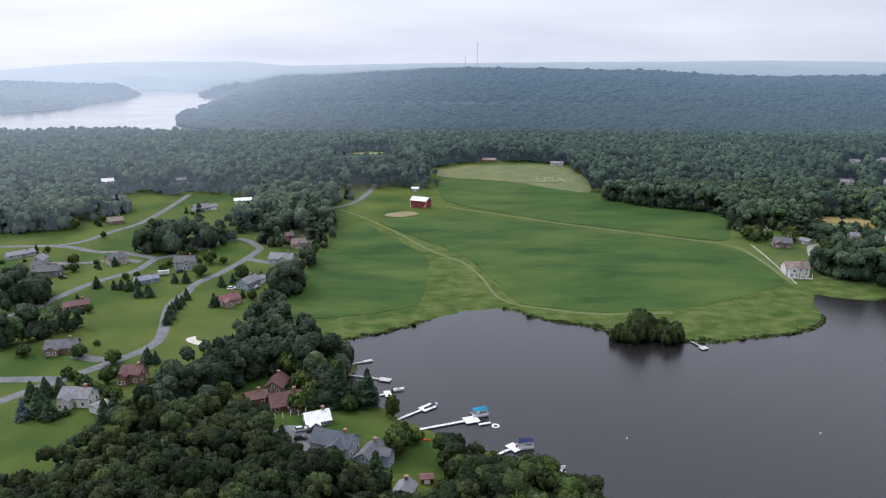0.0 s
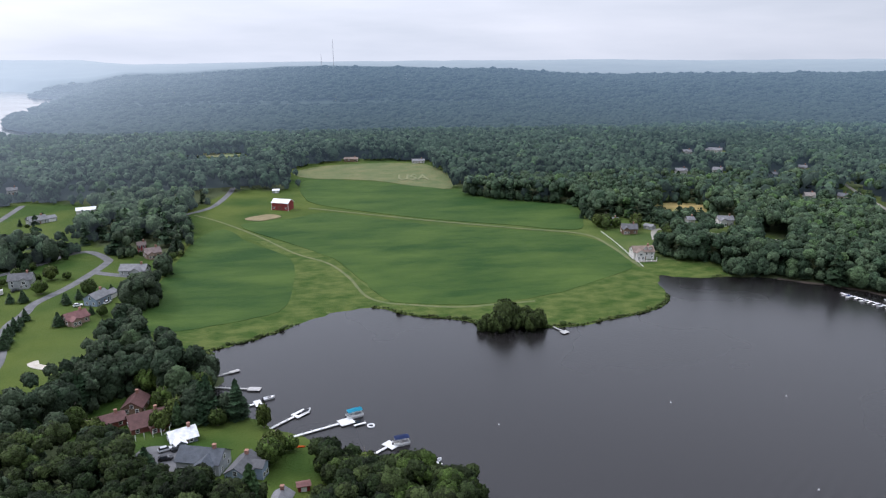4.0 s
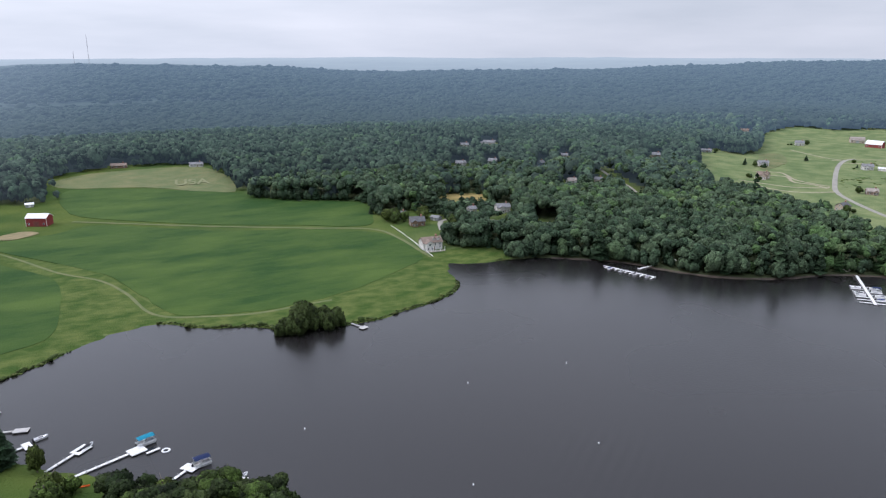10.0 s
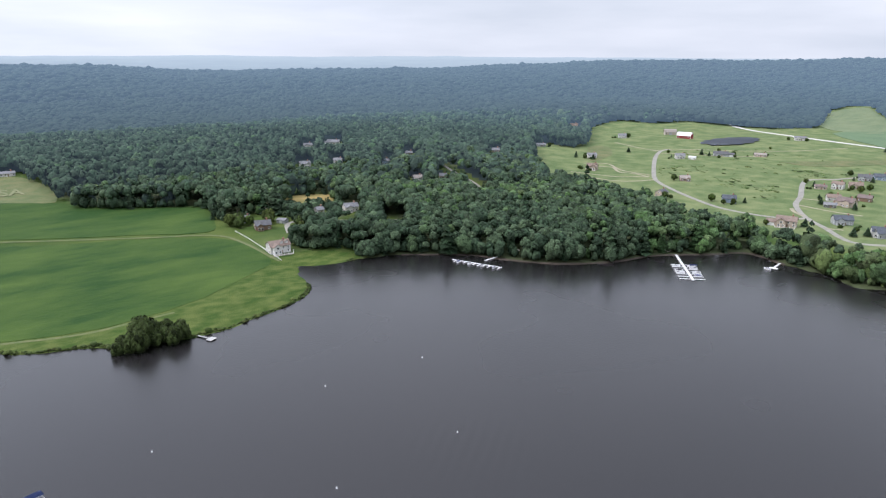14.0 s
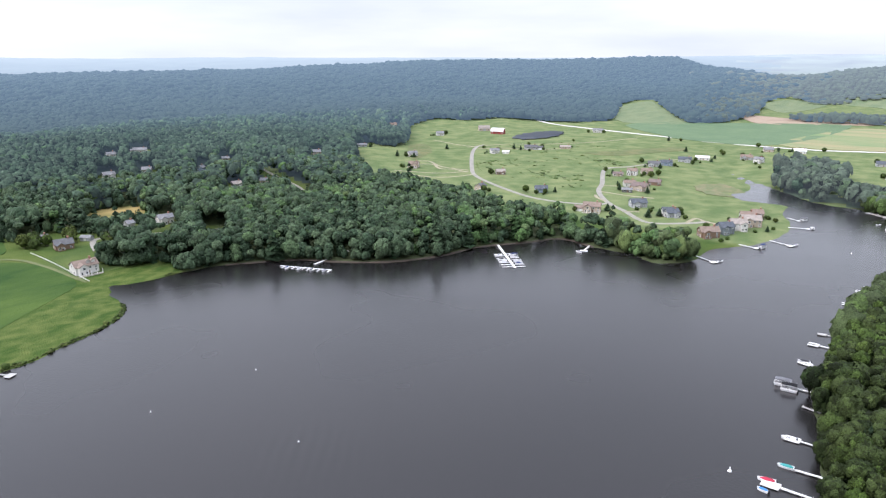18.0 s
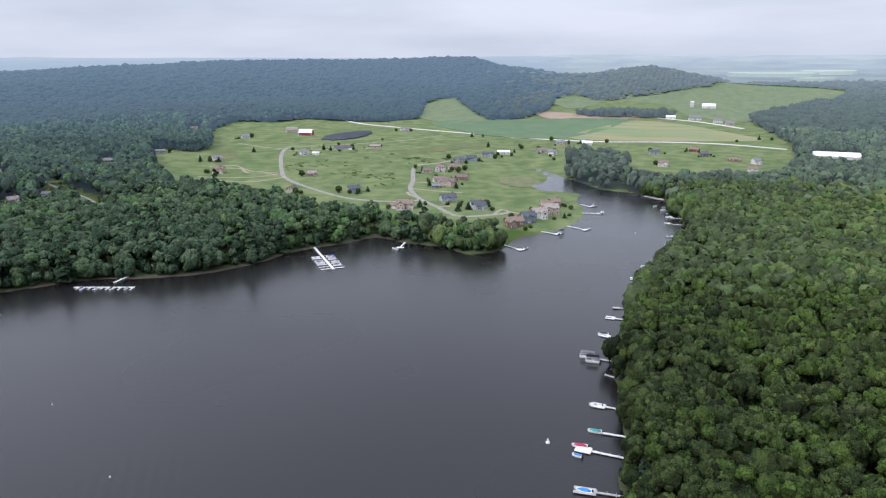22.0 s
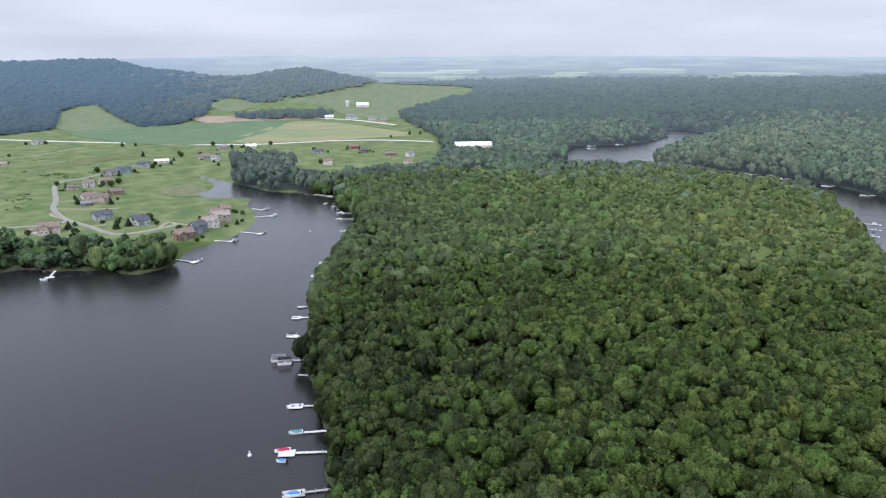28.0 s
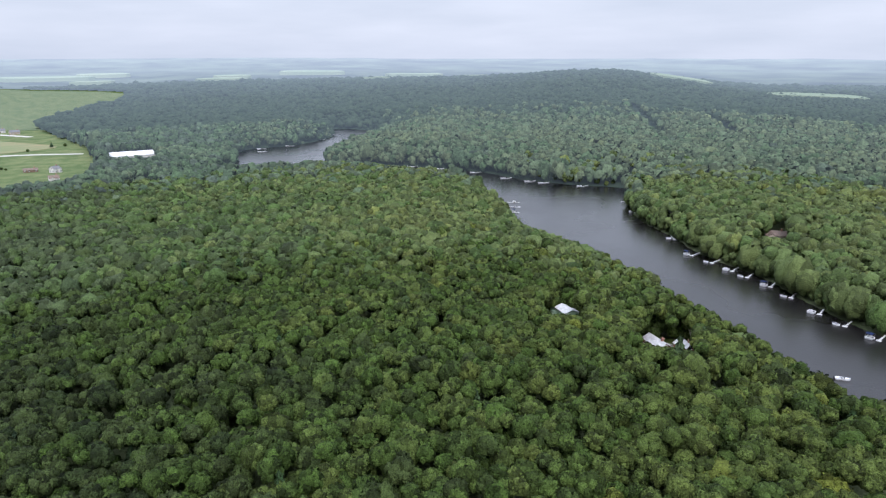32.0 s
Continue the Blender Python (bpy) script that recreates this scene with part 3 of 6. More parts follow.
HOUSES_NORTH = [
    (199, 379, 22, 16, 10, 6.0, "white", "brown", "manor"), (215, 430, 10, 13, 10, 4.4, "brown", "dark", "ell"), (214, 455, 10, 10, 8, 3.6, "grey", "grey", "plain"),
    (291, 436, 20, 13, 9, 5.2, "white", "grey", "ell"), (269, 445, 30, 7, 7, 4.2, "white", "grey", "plain"), (360, 619, 15, 13, 9, 4.8, "white", "grey", "ell"),
    (397, 615, -10, 11, 9, 4.6, "white", "grey", "plain"), (431, 732, 15, 13, 9, 4.6, "white", "grey", "ell"), (468, 734, -5, 20, 10, 4.6, "white", "grey", "garage"),
    (433, 580, 60, 9, 8, 5.4, "blue", "grey", "plain"), (488, 611, 5, 10, 8, 4.0, "tan", "grey", "plain"), (404, 494, 20, 11, 9, 4.6, "white", "tan", "ell"),
    (429, 486, -15, 9, 8, 4.6, "tan", "grey", "plain"), (584, 570, 10, 12, 9, 5.8, "tan", "grey", "plain"), (234, 437, -30, 8, 7, 2.8, "grey", "grey", "shed"),
    (237, -425, 10, 15, 9, 4.2, "tan", "brown", "ell"), (210, -211, -60, 17, 8, 5.8, "mint", "pale", "shed"), (169, -224, -55, 15, 7, 4.0, "maroon", "pale", "plain"),
    (162, -233, -50, 9, 7, 5.0, "red", "pale", "plain")]
HOUSES_EAST = [
    (672, 577, 10, 15, 9, 3.4, "grey", "grey", "ranch"), (880, 690, 0, 16, 9, 4.4, "tan", "brown", "ell"),
    (659, 489, 20, 14, 9, 5.0, "white", "grey", "ell"), (594, 439, -15, 14, 10, 5.6, "tan", "brown", "manor"), (841, 574, 10, 14, 10, 5.0, "white", "grey", "plain"),
    (930, 553, 10, 21, 12, 5.0, "tan", "tan", "barn"), (908, 516, -20, 24, 13, 5.5, "red", "white", "barn"), (737, 423, 15, 14, 9, 5.0, "white", "grey", "ell"),
    (742, 410, -10, 10, 8, 3.4, "white", "pale", "shed"), (792, 402, 5, 22, 10, 4.4, "grey", "dark", "garage"), (825, 370, -10, 18, 10, 3.6, "tan", "tan", "ranch"),
    (612, 344, 15, 12, 9, 4.0, "brick", "tan", "ell"), (530, 318, 60, 12, 10, 5.2, "tan", "dark", "plain"), (552, 269, 10, 14, 10, 4.8, "blue", "slate", "ell"),
    (505, 202, -5, 18, 11, 6.2, "tan", "brown", "lodge"), (668, 242, 5, 13, 9, 3.6, "tan", "pink", "ranch"), (681, 232, -15, 13, 9, 6.0, "white", "brown", "ell"),
    (541, 178, 20, 17, 11, 5.2, "grey", "slate", "ell"), (523, 148, 10, 13, 10, 5.4, "white", "slate", "ell"), (1017, 404, 10, 20, 10, 4.4, "white", "grey", "ell"),
    (608, 199, -25, 18, 12, 5.6, "tan", "pink", "ell"), (622, 214, 15, 14, 9, 4.6, "white", "brown", "plain"), (640, 196, -10, 14, 9, 4.4, "brown", "pink", "plain"),
    (594, 206, 0, 12, 9, 3.4, "dark", "grey", "ranch"), (695, 222, 10, 15, 9, 4.6, "tan", "brown", "ell"), (745, 231, 0, 16, 10, 4.8, "grey", "dark", "ell"),
    (762, 223, 15, 16, 10, 4.8, "blue", "slate", "ell"), (802, 214, 0, 19, 10, 4.8, "grey", "slate", "ell"), (830, 202, 0, 20, 10, 4.2, "white", "white", "ranch"),
    (857, 160, 5, 17, 10, 4.4, "grey", "brown", "ell"), (842, 144, -20, 13, 10, 5.4, "white", "grey", "ell"), (938, 151, 10, 15, 10, 4.4, "tan", "grey", "plain"),
    (945, 116, 0, 17, 10, 4.4, "white", "white", "plain"), (882, 28, 10, 16, 10, 4.4, "grey", "slate", "plain"), (790, 15, 5, 14, 10, 5.4, "white", "brown", "ell"),
    (916, -17, 0, 14, 10, 4.4, "red", "brown", "plain"), (876, -28, 20, 12, 10, 5.0, "dark", "dark", "plain"), (846, -60, 0, 18, 10, 3.4, "brown", "brown", "ranch"),
    (830, -81, 40, 11, 10, 5.6, "white", "grey", "ell"), (769, -73, 10, 12, 9, 5.2, "white", "brown", "ell"), (888, -167, 8, 52, 16, 5.0, "white", "white", "barn"),
    (1338, 19, 0, 20, 11, 5.0, "white", "white", "barn"), (1320, -22, 5, 26, 12, 5.0, "white", "grey", "barn"), (1279, -58, 0, 20, 11, 5.0, "white", "grey", "plain"),
    (1240, -75, 10, 18, 11, 5.0, "tan", "grey", "plain"), (1535, -50, 0, 32, 14, 7.0, "white", "white", "barn"), (520, 145, 30, 13, 10, 5.0, "grey", "slate", "ell")]
CONDOS = [(479, 108, 25, 17, 11, 6.0, "brown", "brown", "ell"), (495, 101, 30, 13, 11, 7.0, "slate", "slate", "ell"), (510, 96, 25, 15, 11, 7.0, "white", "tan", "ell"),
          (527, 91, 20, 18, 12, 7.0, "tan", "tan", "ell"), (556, 92, 15, 11, 10, 6.0, "brick", "brown", "plain"), (541, 96, 10, 13, 10, 6.5, "white", "brown", "plain")]
BARN = (-18, 548, -29, 14, 9.0, 6.0, "red", "white", "barn")
ALL_HOUSES = HOUSES_WEST + HOUSES_LAKE + HOUSES_NORTH + HOUSES_EAST + CONDOS + [BARN]
HOUSE_PLOTS = [(h[0], h[1], max(h[3], h[4]) / 2 + (-0.5 if h[1] < -190 else 3.5)) for h in ALL_HOUSES] + [(-13, 185, 9), (-50, 205, 8)]
# small gaps in the canopy of the peninsula
HOLES = ((468, -99, 11), (478, -190, 9), (395, -66, 6), (560, -190, 8))
# openings in the woods that are looked into over low growth
OPENINGS = [(-94, 812, 34), (-2, 207, 6), (10, 196, 6), (19, 196, 6), (28, 198, 6), (37, 186, 5), (-43, 199, 8), (285, 478, 24), (456, 496, 9), (442, 460, 9), (430, 438, 9), (274, 411, 9), (299, 391, 9), (232, 425, 12), (775, -300, 60), (830, -340, 50), (1020, -515, 45), (1075, -555, 45), (940, -440, 40)]
CUTS = ([(849, -997), (546, -703)], [(675, -968), (508, -791)])

WOOD_ROADS = ([(476, 540), (456, 496), (442, 460), (430, 438), (410, 405)], [(223, 408), (237, 433), (257, 426), (274, 411), (299, 391), (315, 378), (344, 361), (380, 335)])


# ---------------------------------------------------------------- mesh helpers
def mesh_from(name, verts, tris, mats, smooth=False, floats=(), slots=None):
    """A mesh from arrays of points and triangles."""
    me = bpy.data.meshes.new(name)
    verts, tris = np.asarray(verts, np.float32), np.asarray(tris, np.int32)
    me.vertices.add(len(verts))
    me.vertices.foreach_set("co", verts.ravel())
    me.loops.add(tris.size)
    me.loops.foreach_set("vertex_index", tris.ravel())
    me.polygons.add(len(tris))
    me.polygons.foreach_set("loop_start", np.arange(0, tris.size, tris.shape[1], dtype=np.int32))
    for m in mats:
        me.materials.append(m)
    if slots is not None:
        me.polygons.foreach_set("material_index", np.asarray(slots, np.int32))
    me.update(calc_edges=True)
    if smooth:
        me.polygons.foreach_set("use_smooth", np.ones(len(tris), bool))
    for key, values in floats:
        me.attributes.new(key, "FLOAT", "POINT").data.foreach_set("value", np.asarray(values, np.float32))
    return me


def part(name, bm, mat, parent=None, label="", at=None):
    """Links a bmesh (or a ready mesh) as one mesh object under a thing or part."""
    if isinstance(bm, bmesh.types.BMesh):
        me = bpy.data.meshes.new(name)
        bm.to_mesh(me)
        bm.free()
        me.materials.append(mat)
    else:
        me = bm
    ob = new(name, me)
    if parent:
        ob.parent = parent
    if at is not None:
        ob.location = at
    return tagged(ob, label)


def thing(name, label, category, m=None, group=""):
    ob = new(name)
    ob.empty_display_size = 0.5
    if m is not None:
        ob.matrix_basis = m
    return tagged(ob, label, category, group)


def box(bm, x0, y0, z0, x1, y1, z1):
    """Adds a box with its corners."""
    v = [bm.verts.new(c) for c in ((x0, y0, z0), (x1, y0, z0), (x1, y1, z0), (x0, y1, z0), (x0, y0, z1), (x1, y0, z1), (x1, y1, z1), (x0, y1, z1))]
    for f in ((3, 2, 1, 0), (4, 5, 6, 7), (0, 1, 5, 4), (1, 2, 6, 5), (2, 3, 7, 6), (3, 0, 4, 7)):
        bm.faces.new([v[i] for i in f])
    return bm


def boxed(*corners):
    bm = bmesh.new()
    for c in corners:
        box(bm, *c)
    return bm


# ---------------------------------------------------------------- ground and water
rng_edge = np.random.default_rng(3)
seen_az = np.arange(-42, 166, 0.6)
AZ = np.radians(np.concatenate([seen_az, np.arange(168, 318, 3.0)]))
RR = np.concatenate([[0.02], 40 * np.exp(np.arange(0, 302) * 0.016)])
RR = RR[RR < 4950]
gr, ga = np.meshgrid(RR, AZ, indexing="ij")
gx, gy = (gr * np.sin(ga)).ravel(), (gr * np.cos(ga)).ravel()
gz = height(gx, gy)
in_woods = wooded(gx, gy)
for ox, oy in ((7, 0), (-7, 0), (0, 7), (0, -7)):
    in_woods &= wooded(gx + ox, gy + oy)
for spec in HOUSES_NORTH:
    in_woods &= np.hypot(gx - spec[0], gy - spec[1]) > max(spec[3], spec[4]) * 0.5 + 9
for line in WOOD_ROADS:
    in_woods &= away(gx, gy, np.array(line, float), False) > 9
gz += np.where(gr.ravel() > 2950, [5 * noise.noise(Vector((x / 130, y / 130, 0))) for x, y in zip(gx, gy)], 0)
rows_n, cols_n = gr.shape
a = (np.arange(rows_n - 1)[:, None] * cols_n + np.arange(cols_n)[None]).ravel()
b = (np.arange(rows_n - 1)[:, None] * cols_n + (np.arange(cols_n)[None] + 1) % cols_n).ravel()
quads = np.stack([a, a + cols_n, b + cols_n, b], 1)
r_mid = gr.ravel()[quads[:, 0]]
woods_face = in_woods[quads].mean(1) > 0.5
bearing = np.degrees(np.arctan2(gx, gy))[quads[:, 0]] + 2.5 * np.sin(gx[quads[:, 0]] / 90) * np.cos(gy[quads[:, 0]] / 130)
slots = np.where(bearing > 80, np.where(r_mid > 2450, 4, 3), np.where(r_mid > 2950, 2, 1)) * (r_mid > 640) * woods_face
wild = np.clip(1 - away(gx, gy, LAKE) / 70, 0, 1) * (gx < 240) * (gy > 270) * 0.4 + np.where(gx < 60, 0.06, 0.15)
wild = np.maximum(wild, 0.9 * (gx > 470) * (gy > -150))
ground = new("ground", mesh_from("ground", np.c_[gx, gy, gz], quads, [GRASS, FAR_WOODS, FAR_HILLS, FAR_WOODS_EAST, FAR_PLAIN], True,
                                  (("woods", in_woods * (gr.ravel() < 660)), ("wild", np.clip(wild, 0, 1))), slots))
tagged(ground, "green meadow and lawn ground with dark woodland floor", "ground", kind="structure")

bm = bmesh.new()
bmesh.ops.create_circle(bm, cap_ends=True, segments=96, radius=3400)
tagged(part("water", bm, WATER), "dark calm lake water reflecting an overcast sky", "lake", kind="structure")
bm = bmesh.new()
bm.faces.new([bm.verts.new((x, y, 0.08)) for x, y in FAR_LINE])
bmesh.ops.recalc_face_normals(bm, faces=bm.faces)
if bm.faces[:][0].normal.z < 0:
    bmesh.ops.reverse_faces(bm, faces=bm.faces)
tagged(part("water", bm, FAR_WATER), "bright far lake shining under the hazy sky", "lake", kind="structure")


def drape(name, outline, mat, lift, step, label, category, kind="structure", jitter=0.0, steps=4, edge=True):
    """A sheet that lies over the ground inside an outline, with a low skirt at its edge."""
    from mathutils.geometry import delaunay_2d_cdt
    line = rounded(outline, steps, True, jitter)
    lo, hi = line.min(0), line.max(0)
    px, py = np.meshgrid(np.arange(lo[0], hi[0], step), np.arange(lo[1], hi[1], step))
    px, py = px.ravel(), py.ravel()
    keep = inside(px, py, line) & (away(px, py, line) > step * 0.4)
    pts = np.r_[line, np.c_[px[keep], py[keep]]]
    n = len(line)
    out = delaunay_2d_cdt([Vector(p) for p in pts], [(k, (k + 1) % n) for k in range(n)], [], 1, 0.01)
    xy = np.array([tuple(v) for v in out[0]])
    z = height(xy[:, 0], xy[:, 1]) + lift
    bm = bmesh.new()
    vs = [bm.verts.new((x, y, h)) for (x, y), h in zip(xy, z)]
    for f in out[2]:
        bm.faces.new([vs[i] for i in f])
    bmesh.ops.recalc_face_normals(bm, faces=bm.faces)
    if edge:
        rim = [e for e in bm.edges if e.is_boundary]
        low = bmesh.ops.extrude_edge_only(bm, edges=rim)["geom"]
        for v in low:
            if isinstance(v, bmesh.types.BMVert):
                v.co.z -= lift + 0.2
    return tagged(part(name, bm, mat), label, category, kind=kind)


def ribbon(name, line, width, mat, lift, label, category, steps=6, kind="structure"):
    """A road or track along a line."""
    p = rounded(line, steps, False)
    t = np.gradient(p, axis=0)
    t /= np.linalg.norm(t, axis=1)[:, None] + 1e-9
    side = np.c_[-t[:, 1], t[:, 0]] * width / 2
    rows = []
    for k in (-1, -0.5, 0, 0.5, 1):
        q = p + side * k
        rows.append(np.c_[q, height(q[:, 0], q[:, 1]) + lift + (0.05 if abs(k) < 1 else -0.08)])
    verts, n = np.concatenate(rows), len(p)
    faces = [(r * n + i, r * n + i + 1, (r + 1) * n + i + 1, (r + 1) * n + i) for r in range(4) for i in range(n - 1)]
    return tagged(part(name, mesh_from(name, verts, np.array(faces)[:, ::-1], [mat], True), mat), label, category, kind=kind)


FIELD_LOWER = [(-47, 502), (-11, 514), (20, 526), (85, 476), (138, 452), (180, 425), (189, 397), (188, 369), (172, 352), (130, 327), (100, 319),
               (75, 319), (48, 328), (35, 342), (27, 369), (14, 408), (-13, 448)]
FIELD_UPPER = [(-5, 630), (8, 660), (60, 639), (126, 591), (153, 553), (207, 516), (198, 470), (182, 444), (140, 465), (87, 494), (20, 547), (2, 572)]
FIELD_LEFT = [(-77, 405), (-72, 467), (-57, 493), (-36, 451), (-11, 412), (-10, 354), (-16, 328), (-39, 316), (-60, 310), (-77, 313), (-83, 336), (-79, 384)]
HILL_MEADOW = [(-8, 704), (39, 735), (126, 719), (127, 597), (61, 647), (3, 668)]
drape("crop_field", FIELD_LOWER, CROP, 0.3, 9, "dark green bean crop in a broad lakeside field", "field", jitter=1.5)
drape("crop_field", FIELD_UPPER, CROP, 0.3, 9, "green bean crop on the upper field", "field", jitter=1.5)
drape("crop_field", FIELD_LEFT, CROP, 0.3, 9, "bright green crop beside the estate", "field", jitter=1.5)
drape("marsh_meadow", [(-66, 258), (-75, 320), (-14, 395), (-40, 470), (8, 420), (28, 360), (40, 335), (60, 326), (120, 330), (180, 372), (203, 372), (236, 364), (244, 360), (217, 320), (161, 274), (98, 262), (31, 298), (-21, 274)], MARSH, 0.16, 6, "rough yellow-green marsh grass between crop and lake", "meadow", edge=False)
drape("hill_meadow", HILL_MEADOW, MEADOW_TAN, 0.2, 12, "dry yellowish meadow above the crop", "meadow", jitter=2)
drape("dirt_patch", [(-45, 522), (-34, 512), (-19, 523), (-30, 532)], SOIL, 0.3, 6, "bare brown soil patch near the barn", "soil", jitter=2)
drape("sand_bunker", [(-112, 283), (-109, 279), (-103, 276), (-102, 279), (-107, 282), (-109, 286)], SAND, 0.25, 2, "pale kidney-shaped sand bunker in the lawn", "bunker")
drape("tan_field", TAN_FIELD, STUBBLE_TAN, 0.3, 8, "small tan hay field in the woods", "field")
ribbon("farm_track", [(-83, 542), (-62, 516), (-33, 469), (-9, 424), (10, 400), (21, 373), (29, 341), (49, 326), (75, 317), (110, 316)], 1.7, TRACK, 0.25, "worn tan farm track along the field edge", "track")
ribbon("farm_track", [(2, 546), (49, 514), (87, 488), (138, 457), (181, 434), (189, 404), (190, 375), (191, 363)], 2.6, TRACK, 0.35, "worn tan farm track between two crops", "track")
ROADS_WEST = ([(-172, 205), (-158, 226), (-151, 236), (-145, 244), (-130, 264), (-124, 277), (-125, 290), (-135, 325), (-134, 345), (-134, 360), (-125, 384), (-117, 422),
               (-119, 434), (-133, 451), (-144, 447), (-155, 427), (-168, 411), (-174, 406), (-176, 383), (-186, 368), (-192, 356), (-197, 337), (-201, 318), (-215, 305)],
              [(-175, 408), (-202, 420), (-217, 421), (-249, 434), (-300, 430)],
              [(-249, 434), (-237, 447), (-230, 473), (-221, 499), (-220, 550), (-222, 602)],
              [(-190, 243), (-145, 244)],
              [(-240, 398), (-215, 396), (-197, 404), (-180, 400)],
              [(-96, 396), (-110, 402), (-120, 408)],
              [(-152, 266), (-140, 262), (-131, 264)],
              [(-92, 544), (-74, 565), (-65, 609), (-63, 640)])
for line in ROADS_WEST:
    ribbon("road", line, 5.0, ASPHALT, 0.14, "narrow grey asphalt estate road", "road")
ROADS_EAST = ([(793, 471), (769, 468), (718, 443), (633, 391), (592, 362), (564, 328), (538, 288), (525, 261), (523, 231), (530, 209), (542, 201)],
              [(760, 240), (728, 252), (699, 267), (619, 239), (581, 227), (543, 204), (519, 181), (492, 154), (505, 130), (520, 118)])
for line in WOOD_ROADS:
    ribbon("road", line, 3.6, ROAD_PALE, 0.2, "grey narrow road cut through the woods", "road")
for line in ([(618, 469), (637, 451), (614, 417), (612, 382)], [(563, 442), (573, 415), (581, 394), (607, 379)], [(761, 478), (810, 453), (847, 413), (900, 366), (980, 330)]):
    ribbon("farm_track", line, 2.8, SANDY, 0.2, "sandy track across the lawns", "track")
ribbon("mud_bank", NORTH_SHORE[4:16], 3.0, MUD, 0.22, "bare brown bank at the foot of the lakeside woods", "bank")
for line in ROADS_EAST:
    ribbon("road", line, 4.4, ROAD_PALE, 0.16, "grey asphalt road curving through the lawns", "road")
for line in ([(602, 377), (607, 396), (603, 412), (622, 434), (613, 447)], [(592, 365), (565, 378), (556, 400), (558, 427)], [(752, 462), (781, 431), (788, 402), (820, 371)],
             [(773, 472), (773, 497), (794, 552)], [(760, 240), (781, 236), (810, 225)], [(610, 237), (615, 221)], [(583, 226), (578, 199), (579, 177)],
             [(517, 181), (522, 170)], [(505, 130), (524, 128), (518, 119), (516, 102)], [(545, 206), (556, 218), (566, 224)]):
    ribbon("driveway", line, 3.0, SANDY, 0.18, "pale narrow driveway to the estate houses", "driveway")
for outline in ([(735, 545), (749, 530), (700, 490), (666, 478), (640, 470), (650, 490), (690, 520)], [(798, 336), (827, 315), (862, 294), (913, 254), (892, 238), (850, 262), (800, 291)]):
    drape("meadow", outline, MEADOW_TAN, 0.22, 14, "brownish unmown patch in the estate meadow", "meadow", jitter=3)
ribbon("road", [(1170, 600), (1095, 533), (1056, 429), (1017, 314), (991, 205), (984, 107), (1004, 29), (995, -41), (960, -127)], 9, GRAVEL, 0.3, "pale gravel country road between fields", "road")
ribbon("road", [(1347, 46), (1292, -22), (1184, -92)], 9, GRAVEL, 0.3, "pale gravel farm road", "road")
for outline, mat, what in (
        ([(1171, 402), (1331, 156), (1297, 90), (1017, 152), (998, 257), (1036, 318)], CORN, "dark green corn field beyond the road"),
        ([(1416, 281), (1388, 129), (1337, 61), (1311, 153), (1285, 223)], STUBBLE, "pinkish ploughed strip"),
        ([(1017, 152), (1271, 88), (1250, 8), (1118, -71), (1031, -105), (1014, 13)], HAY, "striped cut hay field"),
        ([(1385, 517), (1571, 511), (1418, 425), (1218, 329), (1176, 424)], CROP_PALE, "green hill meadow framed by woods"),
        ([(1661, 289), (1788, 253), (1683, 171), (1509, 226)], CROP_PALE, "small green field by the woods"),
        ([(1753, 178), (1997, -59), (2420, -143), (2020, -385), (1550, -209), (1275, -155), (1368, -22), (1576, 36)], CROP_PALE, "pale green farm fields on the rise"),
        ([(688, 149), (668, 122), (636, 128), (632, 148), (660, 165)], REED_MARSH, "brownish reed marsh beside the inlet")):
    drape("farm_field", outline, mat, 0.5, 26, what, "field", jitter=4)
pond_h = ground_at(930, 465) + 0.6
bm = bmesh.new()
ring = [bm.verts.new((930 + 62 * math.cos(k * 0.13) * (1 + 0.08 * math.sin(k)), 460 + 27 * math.sin(k * 0.13) * (1 + 0.1 * math.cos(1.7 * k)), pond_h)) for k in range(48)]
bm.faces.new(ring)
tagged(part("pond", bm, POND_WATER), "dark blue farm pond", "pond", kind="structure")

# ---------------------------------------------------------------- trees
rng = np.random.default_rng(5)


def ico(sub):
    bm = bmesh.new()
    bmesh.ops.create_icosphere(bm, subdivisions=sub, radius=1)
    v = np.array([tuple(p.co) for p in bm.verts])
    f = np.array([[w.index for w in p.verts] for p in bm.faces])
    bm.free()
    return v, f


ICO0, ICO1 = ico(1), ico(2)


